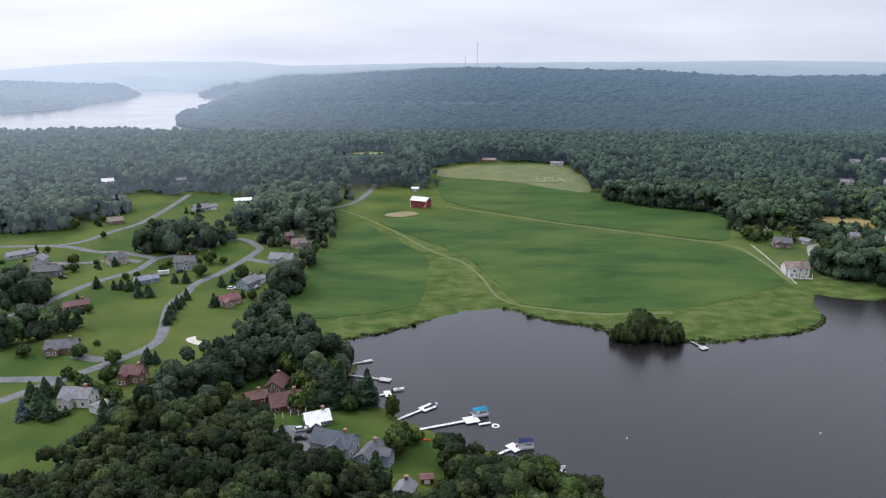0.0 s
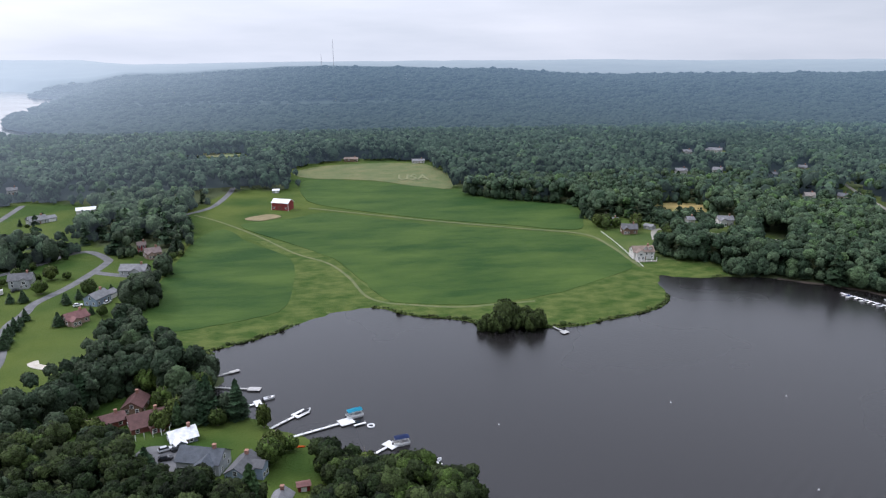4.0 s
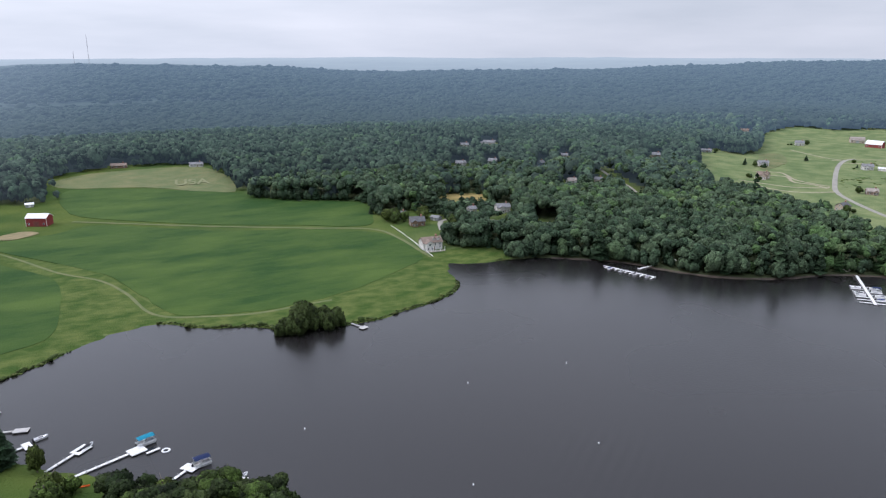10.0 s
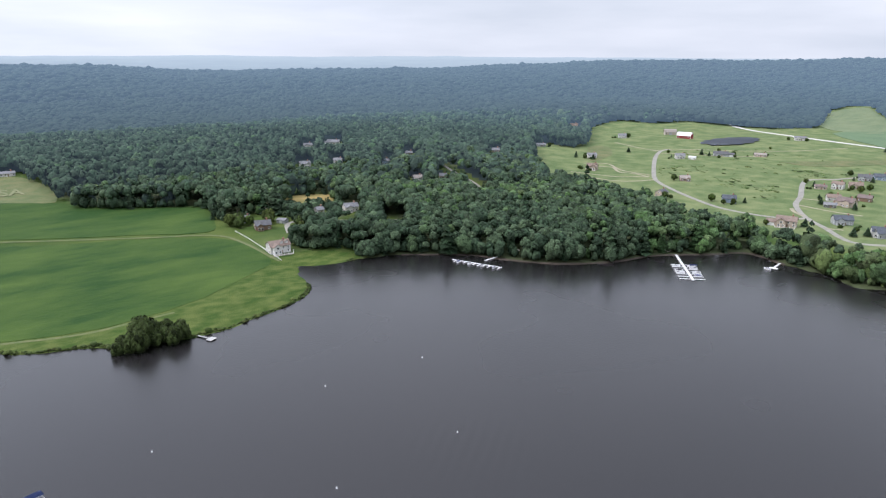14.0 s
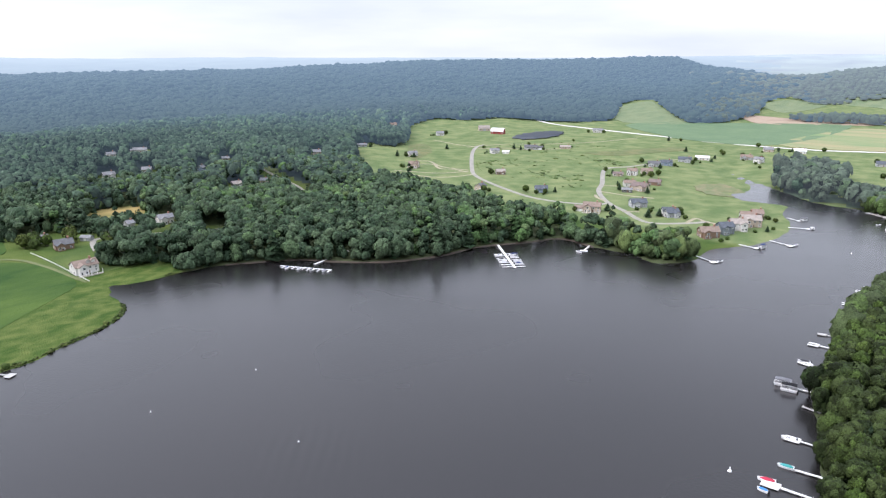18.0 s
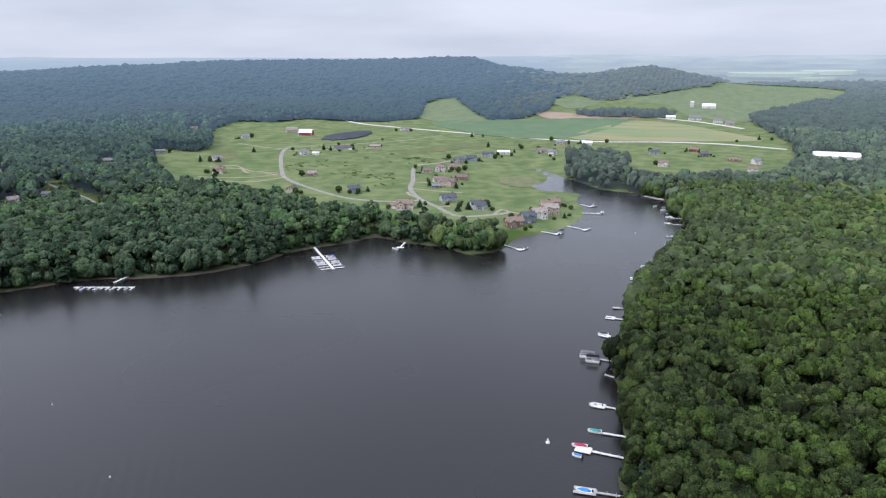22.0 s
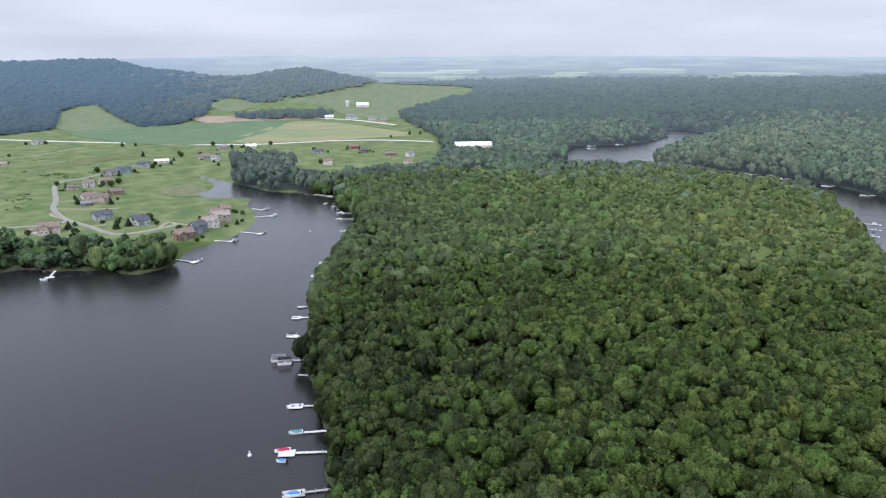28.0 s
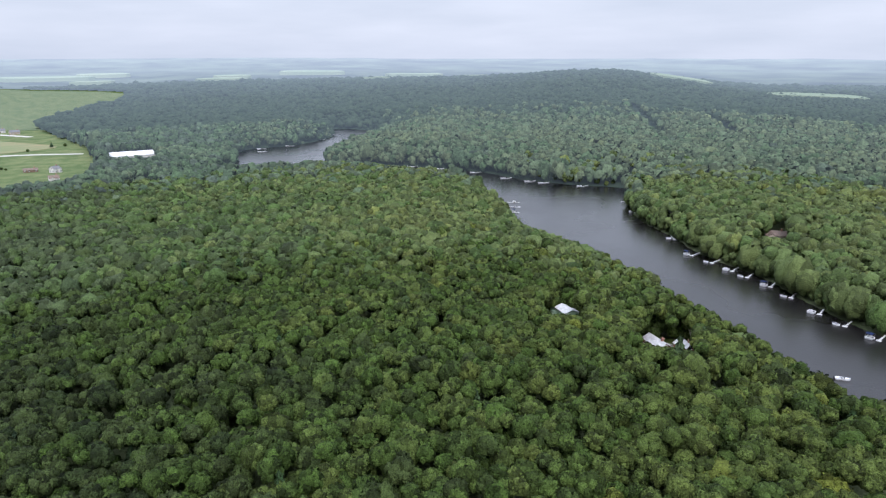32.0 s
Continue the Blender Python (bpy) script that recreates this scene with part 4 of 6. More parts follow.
def leafy(leaves, lobes, size, seed, core=ICO1, squash=1.0, cut=-0.35):
    """A broadleaf crown, one unit in radius with its base at 0: many small lobes covered with leaf sprays round an inner mass of twigs and leaves."""
    g = np.random.default_rng(seed)
    k = np.arange(lobes) + 0.5
    e = np.arcsin(np.clip(-0.35 + 1.35 * k / lobes, -1, 1)) + g.uniform(-0.1, 0.1, lobes)
    a = k * 2.39996 + g.uniform(-0.25, 0.25, lobes)
    big = min(2.2 / math.sqrt(lobes), 0.85)
    reach = np.append(big * g.uniform(0.5, 0.82, lobes), 0.55)
    out = (0.98 - reach[:-1]) * g.uniform(0.88, 1.1, lobes)
    centre = np.stack([out * np.cos(a) * np.cos(e), out * np.sin(a) * np.cos(e), 0.72 + 0.8 * out * np.sin(e)], 1)
    centre = np.concatenate([centre, [(0, 0, 0.72)]])
    which = g.choice(lobes, leaves, p=reach[:-1] ** 2 / (reach[:-1] ** 2).sum())
    d = g.normal(size=(leaves, 3)) + 0.9 * (centre[which] - (0, 0, 0.55))
    d /= np.linalg.norm(d, axis=1)[:, None]
    p = centre[which] + d * (reach[which] * g.uniform(0.8, 1.12, leaves))[:, None]
    nrm = d + 0.5 * g.normal(size=(leaves, 3))
    nrm /= np.linalg.norm(nrm, axis=1)[:, None]
    u = np.cross(nrm, g.normal(size=(leaves, 3)))
    u /= np.linalg.norm(u, axis=1)[:, None]
    w = np.cross(nrm, u)
    s = size * g.uniform(0.6, 1.3, leaves)[:, None]
    v = np.stack([p + u * s, p - u * s * 0.5 + w * s * 0.8 + nrm * s * 0.2, p - u * s * 0.5 - w * s * 0.8], 1).reshape(-1, 3)
    f = np.arange(leaves * 3).reshape(-1, 3)
    whole = p - (0, 0, 0.5)
    whole /= np.linalg.norm(whole, axis=1)[:, None]
    soft = np.repeat(0.8 * d + 0.5 * whole + 0.42 * g.normal(size=(leaves, 3)), 3, 0)
    # each lobe is a lump of its own, round a smaller inner mass
    lv, lf = ICO0
    lv = lv / np.linalg.norm(lv, axis=1)[:, None]
    V, F, N, n = [v], [f], [soft], len(v)
    for c, r in zip(centre[:-1], reach[:-1]):
        q = np.linalg.qr(g.normal(size=(3, 3)))[0]
        d = lv @ q.T
        keep = lf[(d[lf].mean(1) @ (c - (0, 0, 0.45))) > (-0.25 if lobes > 5 else 0.15) * np.linalg.norm(c - (0, 0, 0.45))]
        V.append(c + d * (r * g.uniform(0.84, 1.16, len(d)))[:, None])
        F.append(keep + n)
        w = c + d * r - (0, 0, 0.5)
        N.append(0.8 * d + 0.5 * w / np.linalg.norm(w, axis=1)[:, None])
        n += len(d)
    cv, cf = core
    cf = cf[cv[cf][:, :, 2].mean(1) > cut]
    V.append((0, 0, 0.6) + cv * (0.6, 0.6, 0.52))
    F.append(cf + n)
    N.append(cv)
    v, f, soft = np.concatenate(V), np.concatenate(F), np.concatenate(N)
    used = np.unique(f)
    remap = np.zeros(len(v), int)
    remap[used] = np.arange(len(used))
    return v[used] * (1, 1, squash), remap[f], soft[used] / np.linalg.norm(soft[used], axis=1)[:, None]


def dome(level, rough, seed):
    """A lumpy crown for trees farther off."""
    g = np.random.default_rng(seed)
    v, f = level
    f = f[v[f][:, :, 2].mean(1) > -0.45]
    bumps = g.normal(size=(7, 3))
    bumps[:, 2] = np.abs(bumps[:, 2])
    bumps /= np.linalg.norm(bumps, axis=1)[:, None]
    lift = np.maximum(v @ bumps.T - 0.72, 0).max(1) * 1.0
    v = v * (0.82 + lift + rough * g.normal(size=len(v)))[:, None] * (1, 1, 0.8) + (0, 0, 0.75)
    used = np.unique(f)
    remap = np.zeros(len(v), int)
    remap[used] = np.arange(len(used))
    return v[used], remap[f]


def conifer(tiers, blades, seed):
    """A conifer, one unit in radius and about 3.4 high: tiers of drooping boughs."""
    g = np.random.default_rng(seed)
    vs, fs, n = [], [], 0
    for k in range(tiers):
        z, r = 0.3 + 3.0 * k / tiers, (1 - k / tiers) ** 0.85 + 0.06
        for j in range(max(4, int(blades * (0.45 + 0.55 * r)))):
            a = 2 * math.pi * (j + g.uniform(-0.35, 0.35)) / max(4, int(blades * (0.45 + 0.55 * r)))
            q, w = r * g.uniform(0.75, 1.15), 0.55 * r / max(1, blades / 7) + 0.1
            c, s = math.cos(a), math.sin(a)
            lift = 0.32 + 0.12 * g.random()
            vs += [(-0.02 * c, -0.02 * s, z + lift), (0.6 * q * c - w * s, 0.6 * q * s + w * c, z + 0.1), (q * c, q * s, z - 0.16 * g.random()), (0.6 * q * c + w * s, 0.6 * q * s - w * c, z + 0.1)]
            fs += [(n, n + 2, n + 1), (n, n + 3, n + 2)]
            n += 4
    return np.array(vs), np.array(fs)


def planted(name, spots, kinds, mat, label, floats_seed=1, smooth=False):
    """One mesh of many crowns. spots: x, y, ground z, radius, height factor, tone."""
    g = np.random.default_rng(floats_seed)
    pick = g.integers(0, len(kinds), len(spots))
    V, Fc, T, N, n = [], [], [], [], 0
    for k, (tv, tf, *tn) in enumerate(kinds):
        s = spots[pick == k]
        if not len(s):
            continue
        yaw = g.uniform(0, 2 * math.pi, len(s))
        c, q = np.cos(yaw)[:, None], np.sin(yaw)[:, None]
        x = (tv[None, :, 0] * c - tv[None, :, 1] * q) * s[:, 3:4] + s[:, 0:1]
        y = (tv[None, :, 0] * q + tv[None, :, 1] * c) * s[:, 3:4] + s[:, 1:2]
        z = tv[None, :, 2] * s[:, 3:4] * s[:, 4:5] + s[:, 2:3]
        V.append(np.stack([x, y, z], 2).reshape(-1, 3))
        Fc.append((tf[None] + (np.arange(len(s)) * len(tv))[:, None, None]).reshape(-1, 3) + n)
        T.append(np.repeat(s[:, 5], len(tv)))
        if tn:
            N.append(np.stack([tn[0][None, :, 0] * c - tn[0][None, :, 1] * q, tn[0][None, :, 0] * q + tn[0][None, :, 1] * c, np.repeat(tn[0][None, :, 2], len(s), 0)], 2).reshape(-1, 3))
        n += len(s) * len(tv)
    me = mesh_from(name, np.concatenate(V), np.concatenate(Fc), [mat], smooth, (("tone", np.concatenate(T)),))
    if N:
        me.attributes.new("custom_normal", "FLOAT_VECTOR", "POINT").data.foreach_set("vector", np.concatenate(N).astype(np.float32).ravel())
    return tagged(new(name, me), label, "woods", kind="stuff")


def scatter(r0, r1, gap, a0=-37, a1=161):
    """Uneven grid of tree places between two distances."""
    n = int(r1 / gap) + 1
    px, py = np.meshgrid(np.arange(-n, n + 1), np.arange(-n, n + 1))
    px = (px + 0.5 * (py % 2)).ravel() * gap + rng.uniform(-0.25, 0.25, px.size) * gap
    py = py.ravel() * gap * 0.9 + rng.uniform(-0.25, 0.25, py.size) * gap
    r, a = np.hypot(px, py), np.degrees(np.arctan2(px, py))
    wobble = r * (1 + 0.09 * rng.standard_normal(r.size))
    if r0 > 1000:
        wobble = r * (1 + 0.07 * rng.standard_normal(r.size))
    a = a + np.where((a > -34) & (a < 157), 2.6 * rng.standard_normal(a.size), 0)
    k = (wobble >= r0) & ((wobble < r1) | (r1 > 2400)) & (r < max(r1, 0 if r1 > 2400 else r1 * 1.2)) & (a > a0) & (a < a1)
    return px[k], py[k]


def keep_clear(x, y, z_extra=6.0):
    """Leaves out trees on water, in clearings, and on and before the houses in the woods."""
    ok = (shore(x, y) > np.where((y < 60) & (x > 120), 0.4, 1.2)) & wooded(x, y)
    for hx, hy, hr in HOUSE_PLOTS:
        d = math.hypot(hx, hy)
        ux, uy = hx / d, hy / d
        along, across = (x - hx) * ux + (y - hy) * uy, np.abs((x - hx) * uy - (y - hy) * ux)
        front = hr + (2 if hr < 6 else 3 if hy < 0 else 12 if d > 330 else 4)
        ok &= ~((along > -front) & (along < hr * (0.2 if hy < 0 else 1)) & (across < hr * 0.95))
    for hx, hy, hr in HOLES:
        ok &= np.hypot(x - hx, y - hy) > hr
    for line, gap in [(r, 4.5) for r in WOOD_ROADS] + [(c, 8.5) for c in CUTS]:
        ok &= away(x, y, np.array(line, float), False) > gap
    return ok


def spots_for(x, y, mean, tall, uneven=0.25):
    s = np.zeros((len(x), 6))
    s[:, 0], s[:, 1] = x, y
    s[:, 3] = mean * np.clip(np.exp(uneven * rng.standard_normal(len(x))), 1 - uneven, 1.9)
    s[:, 4] = rng.uniform(1.15, 1.7, len(x)) if mean < 3.3 else rng.uniform(0.95, 1.4, len(x))
    big = np.array([noise.noise(Vector((p / 60, q / 60, 0.5))) for p, q in zip(x, y)])
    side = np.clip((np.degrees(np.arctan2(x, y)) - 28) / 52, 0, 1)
    # darker crowns in the west, lighter and more alike on the peninsula; the distance term paints haze
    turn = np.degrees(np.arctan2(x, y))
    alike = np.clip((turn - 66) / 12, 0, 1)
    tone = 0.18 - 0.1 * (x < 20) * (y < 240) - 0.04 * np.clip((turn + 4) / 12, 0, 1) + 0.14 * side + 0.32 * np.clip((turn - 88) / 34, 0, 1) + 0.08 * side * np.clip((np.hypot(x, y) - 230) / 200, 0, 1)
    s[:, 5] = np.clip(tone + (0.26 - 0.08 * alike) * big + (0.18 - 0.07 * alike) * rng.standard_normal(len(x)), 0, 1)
    s[:, 2] = height(x, y) + np.clip(tall - 1.3 * s[:, 3] * s[:, 4] + (0.6 if mean > 7 else 1.3 if x.mean() > 100 else 2.0) * rng.standard_normal(len(x)), 0.6, None) * np.clip(shore(x, y) / 7, 0.35, 1)
    # low trees and shrubs on the plots before the houses
    for hx, hy, hr in HOUSE_PLOTS + OPENINGS:
        d = math.hypot(hx, hy)
        ux, uy = hx / d, hy / d
        along, across = (hx - x) * ux + (hy - y) * uy, np.abs((x - hx) * uy - (y - hy) * ux)
        k = (along > 0) & (along < (110 if d > 330 or hy < 0 else 45)) & (across < hr * 0.95)
        if k.any():
            g = ground_at(hx, hy) + (0.3 if hy < 0 else 0)
            over = s[k, 2] + 1.6 * s[k, 3] * s[k, 4] - (g + 0.8 + along[k] * (120 - g) / d)
            s[k, 2] -= np.maximum(over, 0)
            low = s[k, 2] < height(x[k], y[k]) - 2.0
            s[k, 3] *= np.where(low, 0.55, 1.0)
            s[k, 2] = np.maximum(s[k, 2], height(x[k], y[k]) - 1.0)
    return s


FRONT_CROWNS = [leafy(150, 18, 0.1, 10 + k, ICO0, 1.0, -0.2) for k in range(8)]
NEAR_CROWNS = [leafy(64, 13, 0.14, k, ICO0, 1.0, -0.1) for k in range(8)]
MID_CROWNS = [leafy(20, 7, 0.18, 20 + k, ICO0, 1.0, -0.1) for k in range(7)]
FAR_CROWNS = [leafy(8, 4, 0.24, 40 + k, ICO0, 1.0, -0.1) for k in range(6)]
HILL_CROWNS = [dome(ICO0, 0.1, 60 + k) for k in range(5)]
RIDGE_CROWNS = [dome(ICO0, 0.06, 70 + k) for k in range(5)]
PINES = [conifer(9, 9, 80 + k) for k in range(4)]
FAR_PINES = [conifer(6, 6, 90 + k) for k in range(4)]


def woods(name, r0, r1, gap, mean, tall, kinds, mat, label, seed, flat=1.0, a0=-37, a1=161):
    x, y = scatter(r0, r1, gap, a0, a1)
    k = keep_clear(x, y)
    x, y = x[k], y[k]
    s = spots_for(x, y, mean, tall, 0.38 if 300 < r0 < 640 else 0.25)
    s[:, 4] *= flat
    if r0 < 1200:
        # low growth along the edges of the woods
        edge = shore(x, y) < 11
        rim = 9 if r0 < 640 else 15
        for dx, dy in ((rim, 0), (-rim, 0), (0, rim), (0, -rim)):
            edge |= ~wooded(x + dx, y + dy)
        low = s[edge].copy()
        low[:, 0] += rng.uniform(-2, 2, len(low))
        low[:, 1] += rng.uniform(-2, 2, len(low))
        low[:, 2] = height(low[:, 0], low[:, 1]) - 0.6
        low[:, 3] *= 0.95
        low[:, 4] *= 1.35
        s = np.concatenate([s, low[shore(low[:, 0], low[:, 1]) > 0.4]])
    return planted(name, s, kinds, mat, label, seed, flat < 1)


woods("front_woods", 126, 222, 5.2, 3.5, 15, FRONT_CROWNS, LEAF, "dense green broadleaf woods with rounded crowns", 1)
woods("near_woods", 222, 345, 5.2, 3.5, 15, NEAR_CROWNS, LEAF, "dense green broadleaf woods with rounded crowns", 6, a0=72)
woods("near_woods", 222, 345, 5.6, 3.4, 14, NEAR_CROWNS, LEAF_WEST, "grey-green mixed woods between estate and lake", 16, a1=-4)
woods("near_pines", 140, 330, 14, 3.4, 8.0, PINES, NEEDLE, "dark conifers among the broadleaf trees", 8, 0.72, a1=-4)
woods("peninsula_pines", 150, 345, 30, 3.2, 8, PINES, NEEDLE, "scattered pale-tipped pines rising from the peninsula woods", 15, 0.75, a0=80)
woods("middle_pines", 345, 640, 15, 3.4, 8.5, FAR_PINES, NEEDLE, "dark conifers scattered through the northern woods", 14, 0.78, a1=72)
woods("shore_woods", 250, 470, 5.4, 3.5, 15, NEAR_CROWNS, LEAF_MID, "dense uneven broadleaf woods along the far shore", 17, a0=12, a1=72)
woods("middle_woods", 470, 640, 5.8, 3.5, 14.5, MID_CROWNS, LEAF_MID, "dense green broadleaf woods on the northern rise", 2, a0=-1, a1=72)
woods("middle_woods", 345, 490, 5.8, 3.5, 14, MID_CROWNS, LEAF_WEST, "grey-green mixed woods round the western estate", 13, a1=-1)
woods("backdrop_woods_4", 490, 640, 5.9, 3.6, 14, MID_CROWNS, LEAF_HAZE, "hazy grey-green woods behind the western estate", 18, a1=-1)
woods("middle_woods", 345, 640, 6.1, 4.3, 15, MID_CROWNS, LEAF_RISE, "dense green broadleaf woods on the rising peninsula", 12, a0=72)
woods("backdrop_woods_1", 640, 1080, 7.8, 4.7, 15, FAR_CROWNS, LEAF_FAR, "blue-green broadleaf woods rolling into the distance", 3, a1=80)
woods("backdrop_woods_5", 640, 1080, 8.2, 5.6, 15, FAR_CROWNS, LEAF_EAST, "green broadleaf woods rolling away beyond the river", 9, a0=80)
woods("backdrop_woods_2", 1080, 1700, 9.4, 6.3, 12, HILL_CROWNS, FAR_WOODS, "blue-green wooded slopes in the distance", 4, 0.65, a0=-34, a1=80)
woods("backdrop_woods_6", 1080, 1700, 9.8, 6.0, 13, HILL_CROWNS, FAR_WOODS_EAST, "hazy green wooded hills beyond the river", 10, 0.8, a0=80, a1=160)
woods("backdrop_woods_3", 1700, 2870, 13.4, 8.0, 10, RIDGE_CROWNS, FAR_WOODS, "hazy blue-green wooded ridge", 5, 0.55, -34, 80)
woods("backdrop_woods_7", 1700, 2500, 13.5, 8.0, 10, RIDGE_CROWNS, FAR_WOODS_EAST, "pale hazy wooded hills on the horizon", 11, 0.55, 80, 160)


def tufts(name, poly, gap, r, flat, test, mat, label, seed):
    """Clumps of marsh grass and rushes scattered over open ground."""
    g = np.random.default_rng(seed)
    lo, hi = np.min(poly, 0), np.max(poly, 0)
    x, y = np.meshgrid(np.arange(lo[0], hi[0], gap), np.arange(lo[1], hi[1], gap))
    x = (x + g.uniform(-0.5, 0.5, x.shape) * gap).ravel()
    y = (y + g.uniform(-0.5, 0.5, y.shape) * gap).ravel()
    k = inside(x, y, np.array(poly, float))
    x, y = x[k], y[k]
    k = test(x, y)
    x, y = x[k], y[k]
    s = np.zeros((len(x), 6))
    s[:, 0], s[:, 1], s[:, 2] = x, y, height(x, y) - 0.25 * r
    s[:, 3] = r * np.exp(0.35 * g.standard_normal(len(x)))
    s[:, 4], s[:, 5] = flat * g.uniform(0.7, 1.4, len(x)), g.uniform(0, 1, len(x))
    return planted(name, s, [dome(ICO0, 0.2, seed + j) for j in range(4)], mat, label, seed)


def rush_rows(x, y):
    patch = np.array([noise.noise(Vector(((p + q) / 26, (p - q) / 7, 5.1))) + 0.6 * noise.noise(Vector((p / 60, q / 60, 2.0))) for p, q in zip(x, y)])
    ok = (patch > 0.4) & (shore(x, y) > 3) & ~wooded(x, y)
    for hx, hy, hr in HOUSE_PLOTS:
        ok &= np.hypot(x - hx, y - hy) > hr + 5
    return ok


tufts("reed_edge", [(-66, 255), (-60, 290), (31, 330), (98, 290), (161, 305), (230, 345), (250, 365), (240, 330), (170, 270), (98, 255), (31, 290), (-21, 265)], 0.8, 0.6, 0.7, lambda x, y: (shore(x, y) > 0.1) & (shore(x, y) < 1.8) & ~wooded(x, y), REED, "dark reeds along the water's edge", 52)
tufts("rush_clumps", [(560, 330), (640, 395), (790, 460), (880, 400), (860, 250), (760, 250), (690, 275), (600, 240), (550, 270)], 3.0, 1.2, 0.28, rush_rows, RUSH, "dark rush clumps in rows on the damp meadow", 53)

# ---------------------------------------------------------------- houses
WALLS = {k: material("siding_" + k, tuple(c * 0.82 for c in v), tuple(min(c * 1.1, 0.85) for c in v), 2.5, 0.7, 0.25, 0.2) for k, v in {
    "white": (0.6, 0.58, 0.55), "tan": (0.42, 0.35, 0.28), "grey": (0.36, 0.37, 0.38), "dark": (0.13, 0.13, 0.13), "blue": (0.24, 0.3, 0.38),
    "brick": (0.3, 0.21, 0.175), "red": (0.24, 0.04, 0.04), "brown": (0.2, 0.13, 0.09), "log": (0.2, 0.115, 0.07), "maroon": (0.18, 0.06, 0.05),
    "slate": (0.17, 0.2, 0.22), "mint": (0.5, 0.66, 0.52)}.items()}
ROOFS = {k: material("roofing_" + k, tuple(c * 0.75 for c in v), tuple(min(c * 1.15, 0.85) for c in v), 1.6, 0.75, 0.4, 0.25) for k, v in {
    "grey": (0.18, 0.18, 0.185), "dark": (0.1, 0.1, 0.105), "brown": (0.2, 0.15, 0.12), "red": (0.16, 0.075, 0.07), "pink": (0.155, 0.118, 0.106), "maroon": (0.11, 0.055, 0.05),
    "blue": (0.16, 0.18, 0.21), "pale": (0.6, 0.6, 0.6), "white": (0.75, 0.75, 0.75), "tan": (0.27, 0.235, 0.205), "slate": (0.075, 0.085, 0.1)}.items()}
TRIM = material("white_trim", (0.7, 0.7, 0.68), (0.8, 0.8, 0.78), 2, 0.6)
GLASS = material("dark_window_glass", (0.02, 0.024, 0.03), (0.04, 0.045, 0.05), 1.5, 0.06, gloss=0.8)
BRICK = material("chimney_brick", (0.24, 0.12, 0.09), (0.36, 0.2, 0.15), 0.5, 0.9, 0.4, 0.1)
DECKING = material("weathered_decking", (0.26, 0.23, 0.2), (0.38, 0.35, 0.31), 1.2, 0.85, 0.3, 0.15)
WORDS = {"white": "white-sided", "tan": "tan-sided", "grey": "grey-sided", "dark": "dark-sided", "blue": "blue-grey", "brick": "brick-red", "red": "barn-red", "brown": "brown wooden",
         "log": "log-sided", "maroon": "dark red wooden", "slate": "slate-grey", "mint": "pale green"}
ROOF_WORDS = {"grey": "grey shingle", "dark": "dark shingle", "brown": "brown shingle", "red": "red metal", "pink": "reddish shingle", "maroon": "dark red", "blue": "blue-grey",
              "pale": "pale grey", "white": "white metal", "tan": "tan shingle", "slate": "slate-grey"}


def gable_body(bm, x0, x1, y0, y1, z0, eave, pitch, along_x=True):
    """Walls with gables; the ridge runs along x or y."""
    if along_x:
        ym, top = (y0 + y1) / 2, eave + pitch * (y1 - y0) / 2
        sec = [(y0, z0), (y1, z0), (y1, eave), (ym, top), (y0, eave)]
        a, b = [bm.verts.new((x0, p, q)) for p, q in sec], [bm.verts.new((x1, p, q)) for p, q in sec]
    else:
        xm, top = (x0 + x1) / 2, eave + pitch * (x1 - x0) / 2
        sec = [(x1, z0), (x0, z0), (x0, eave), (xm, top), (x1, eave)]
        a, b = [bm.verts.new((p, y0, q)) for p, q in sec], [bm.verts.new((p, y1, q)) for p, q in sec]
    bm.faces.new(a[::-1]), bm.faces.new(b)
    for k in range(5):
        bm.faces.new((a[k], a[(k + 1) % 5], b[(k + 1) % 5], b[k]))


def gable_roof(bm, x0, x1, y0, y1, eave, pitch, along_x=True, over=0.5, thick=0.22, gambrel=False):
    """Two slopes (four for a barn) of real thickness with eaves."""
    half = ((y1 - y0) if along_x else (x1 - x0)) / 2
    mid = ((y0 + y1) if along_x else (x0 + x1)) / 2
    top = eave + pitch * half
    if gambrel:
        line = [(-half - over, eave - 0.5), (-half * 0.62, eave + half * 0.52), (0, eave + half * 0.8), (half * 0.62, eave + half * 0.52), (half + over, eave - 0.5)]
    else:
        line = [(-half - over, eave - over * pitch), (0, top), (half + over, eave - over * pitch)]
    sec = [(p, q + 0.03) for p, q in line] + [(p, q + 0.03 + thick) for p, q in line[::-1]]
    ends = ((x0 - over, x1 + over) if along_x else (y0 - over, y1 + over))
    rings = []
    for e in ends:
        rings.append([bm.verts.new((e, mid + p, q) if along_x else (mid - p, e, q)) for p, q in sec])
    n = len(sec)
    for k in range(n):
        bm.faces.new((rings[0][k], rings[0][(k + 1) % n], rings[1][(k + 1) % n], rings[1][k]))
    m = len(line)
    for r, flip in ((rings[0], False), (rings[1], True)):
        for k in range(m - 1):
            f = (r[k], r[k + 1], r[n - 2 - k], r[n - 1 - k])
            bm.faces.new(f if flip else f[::-1])
    bmesh.ops.recalc_face_normals(bm, faces=bm.faces)


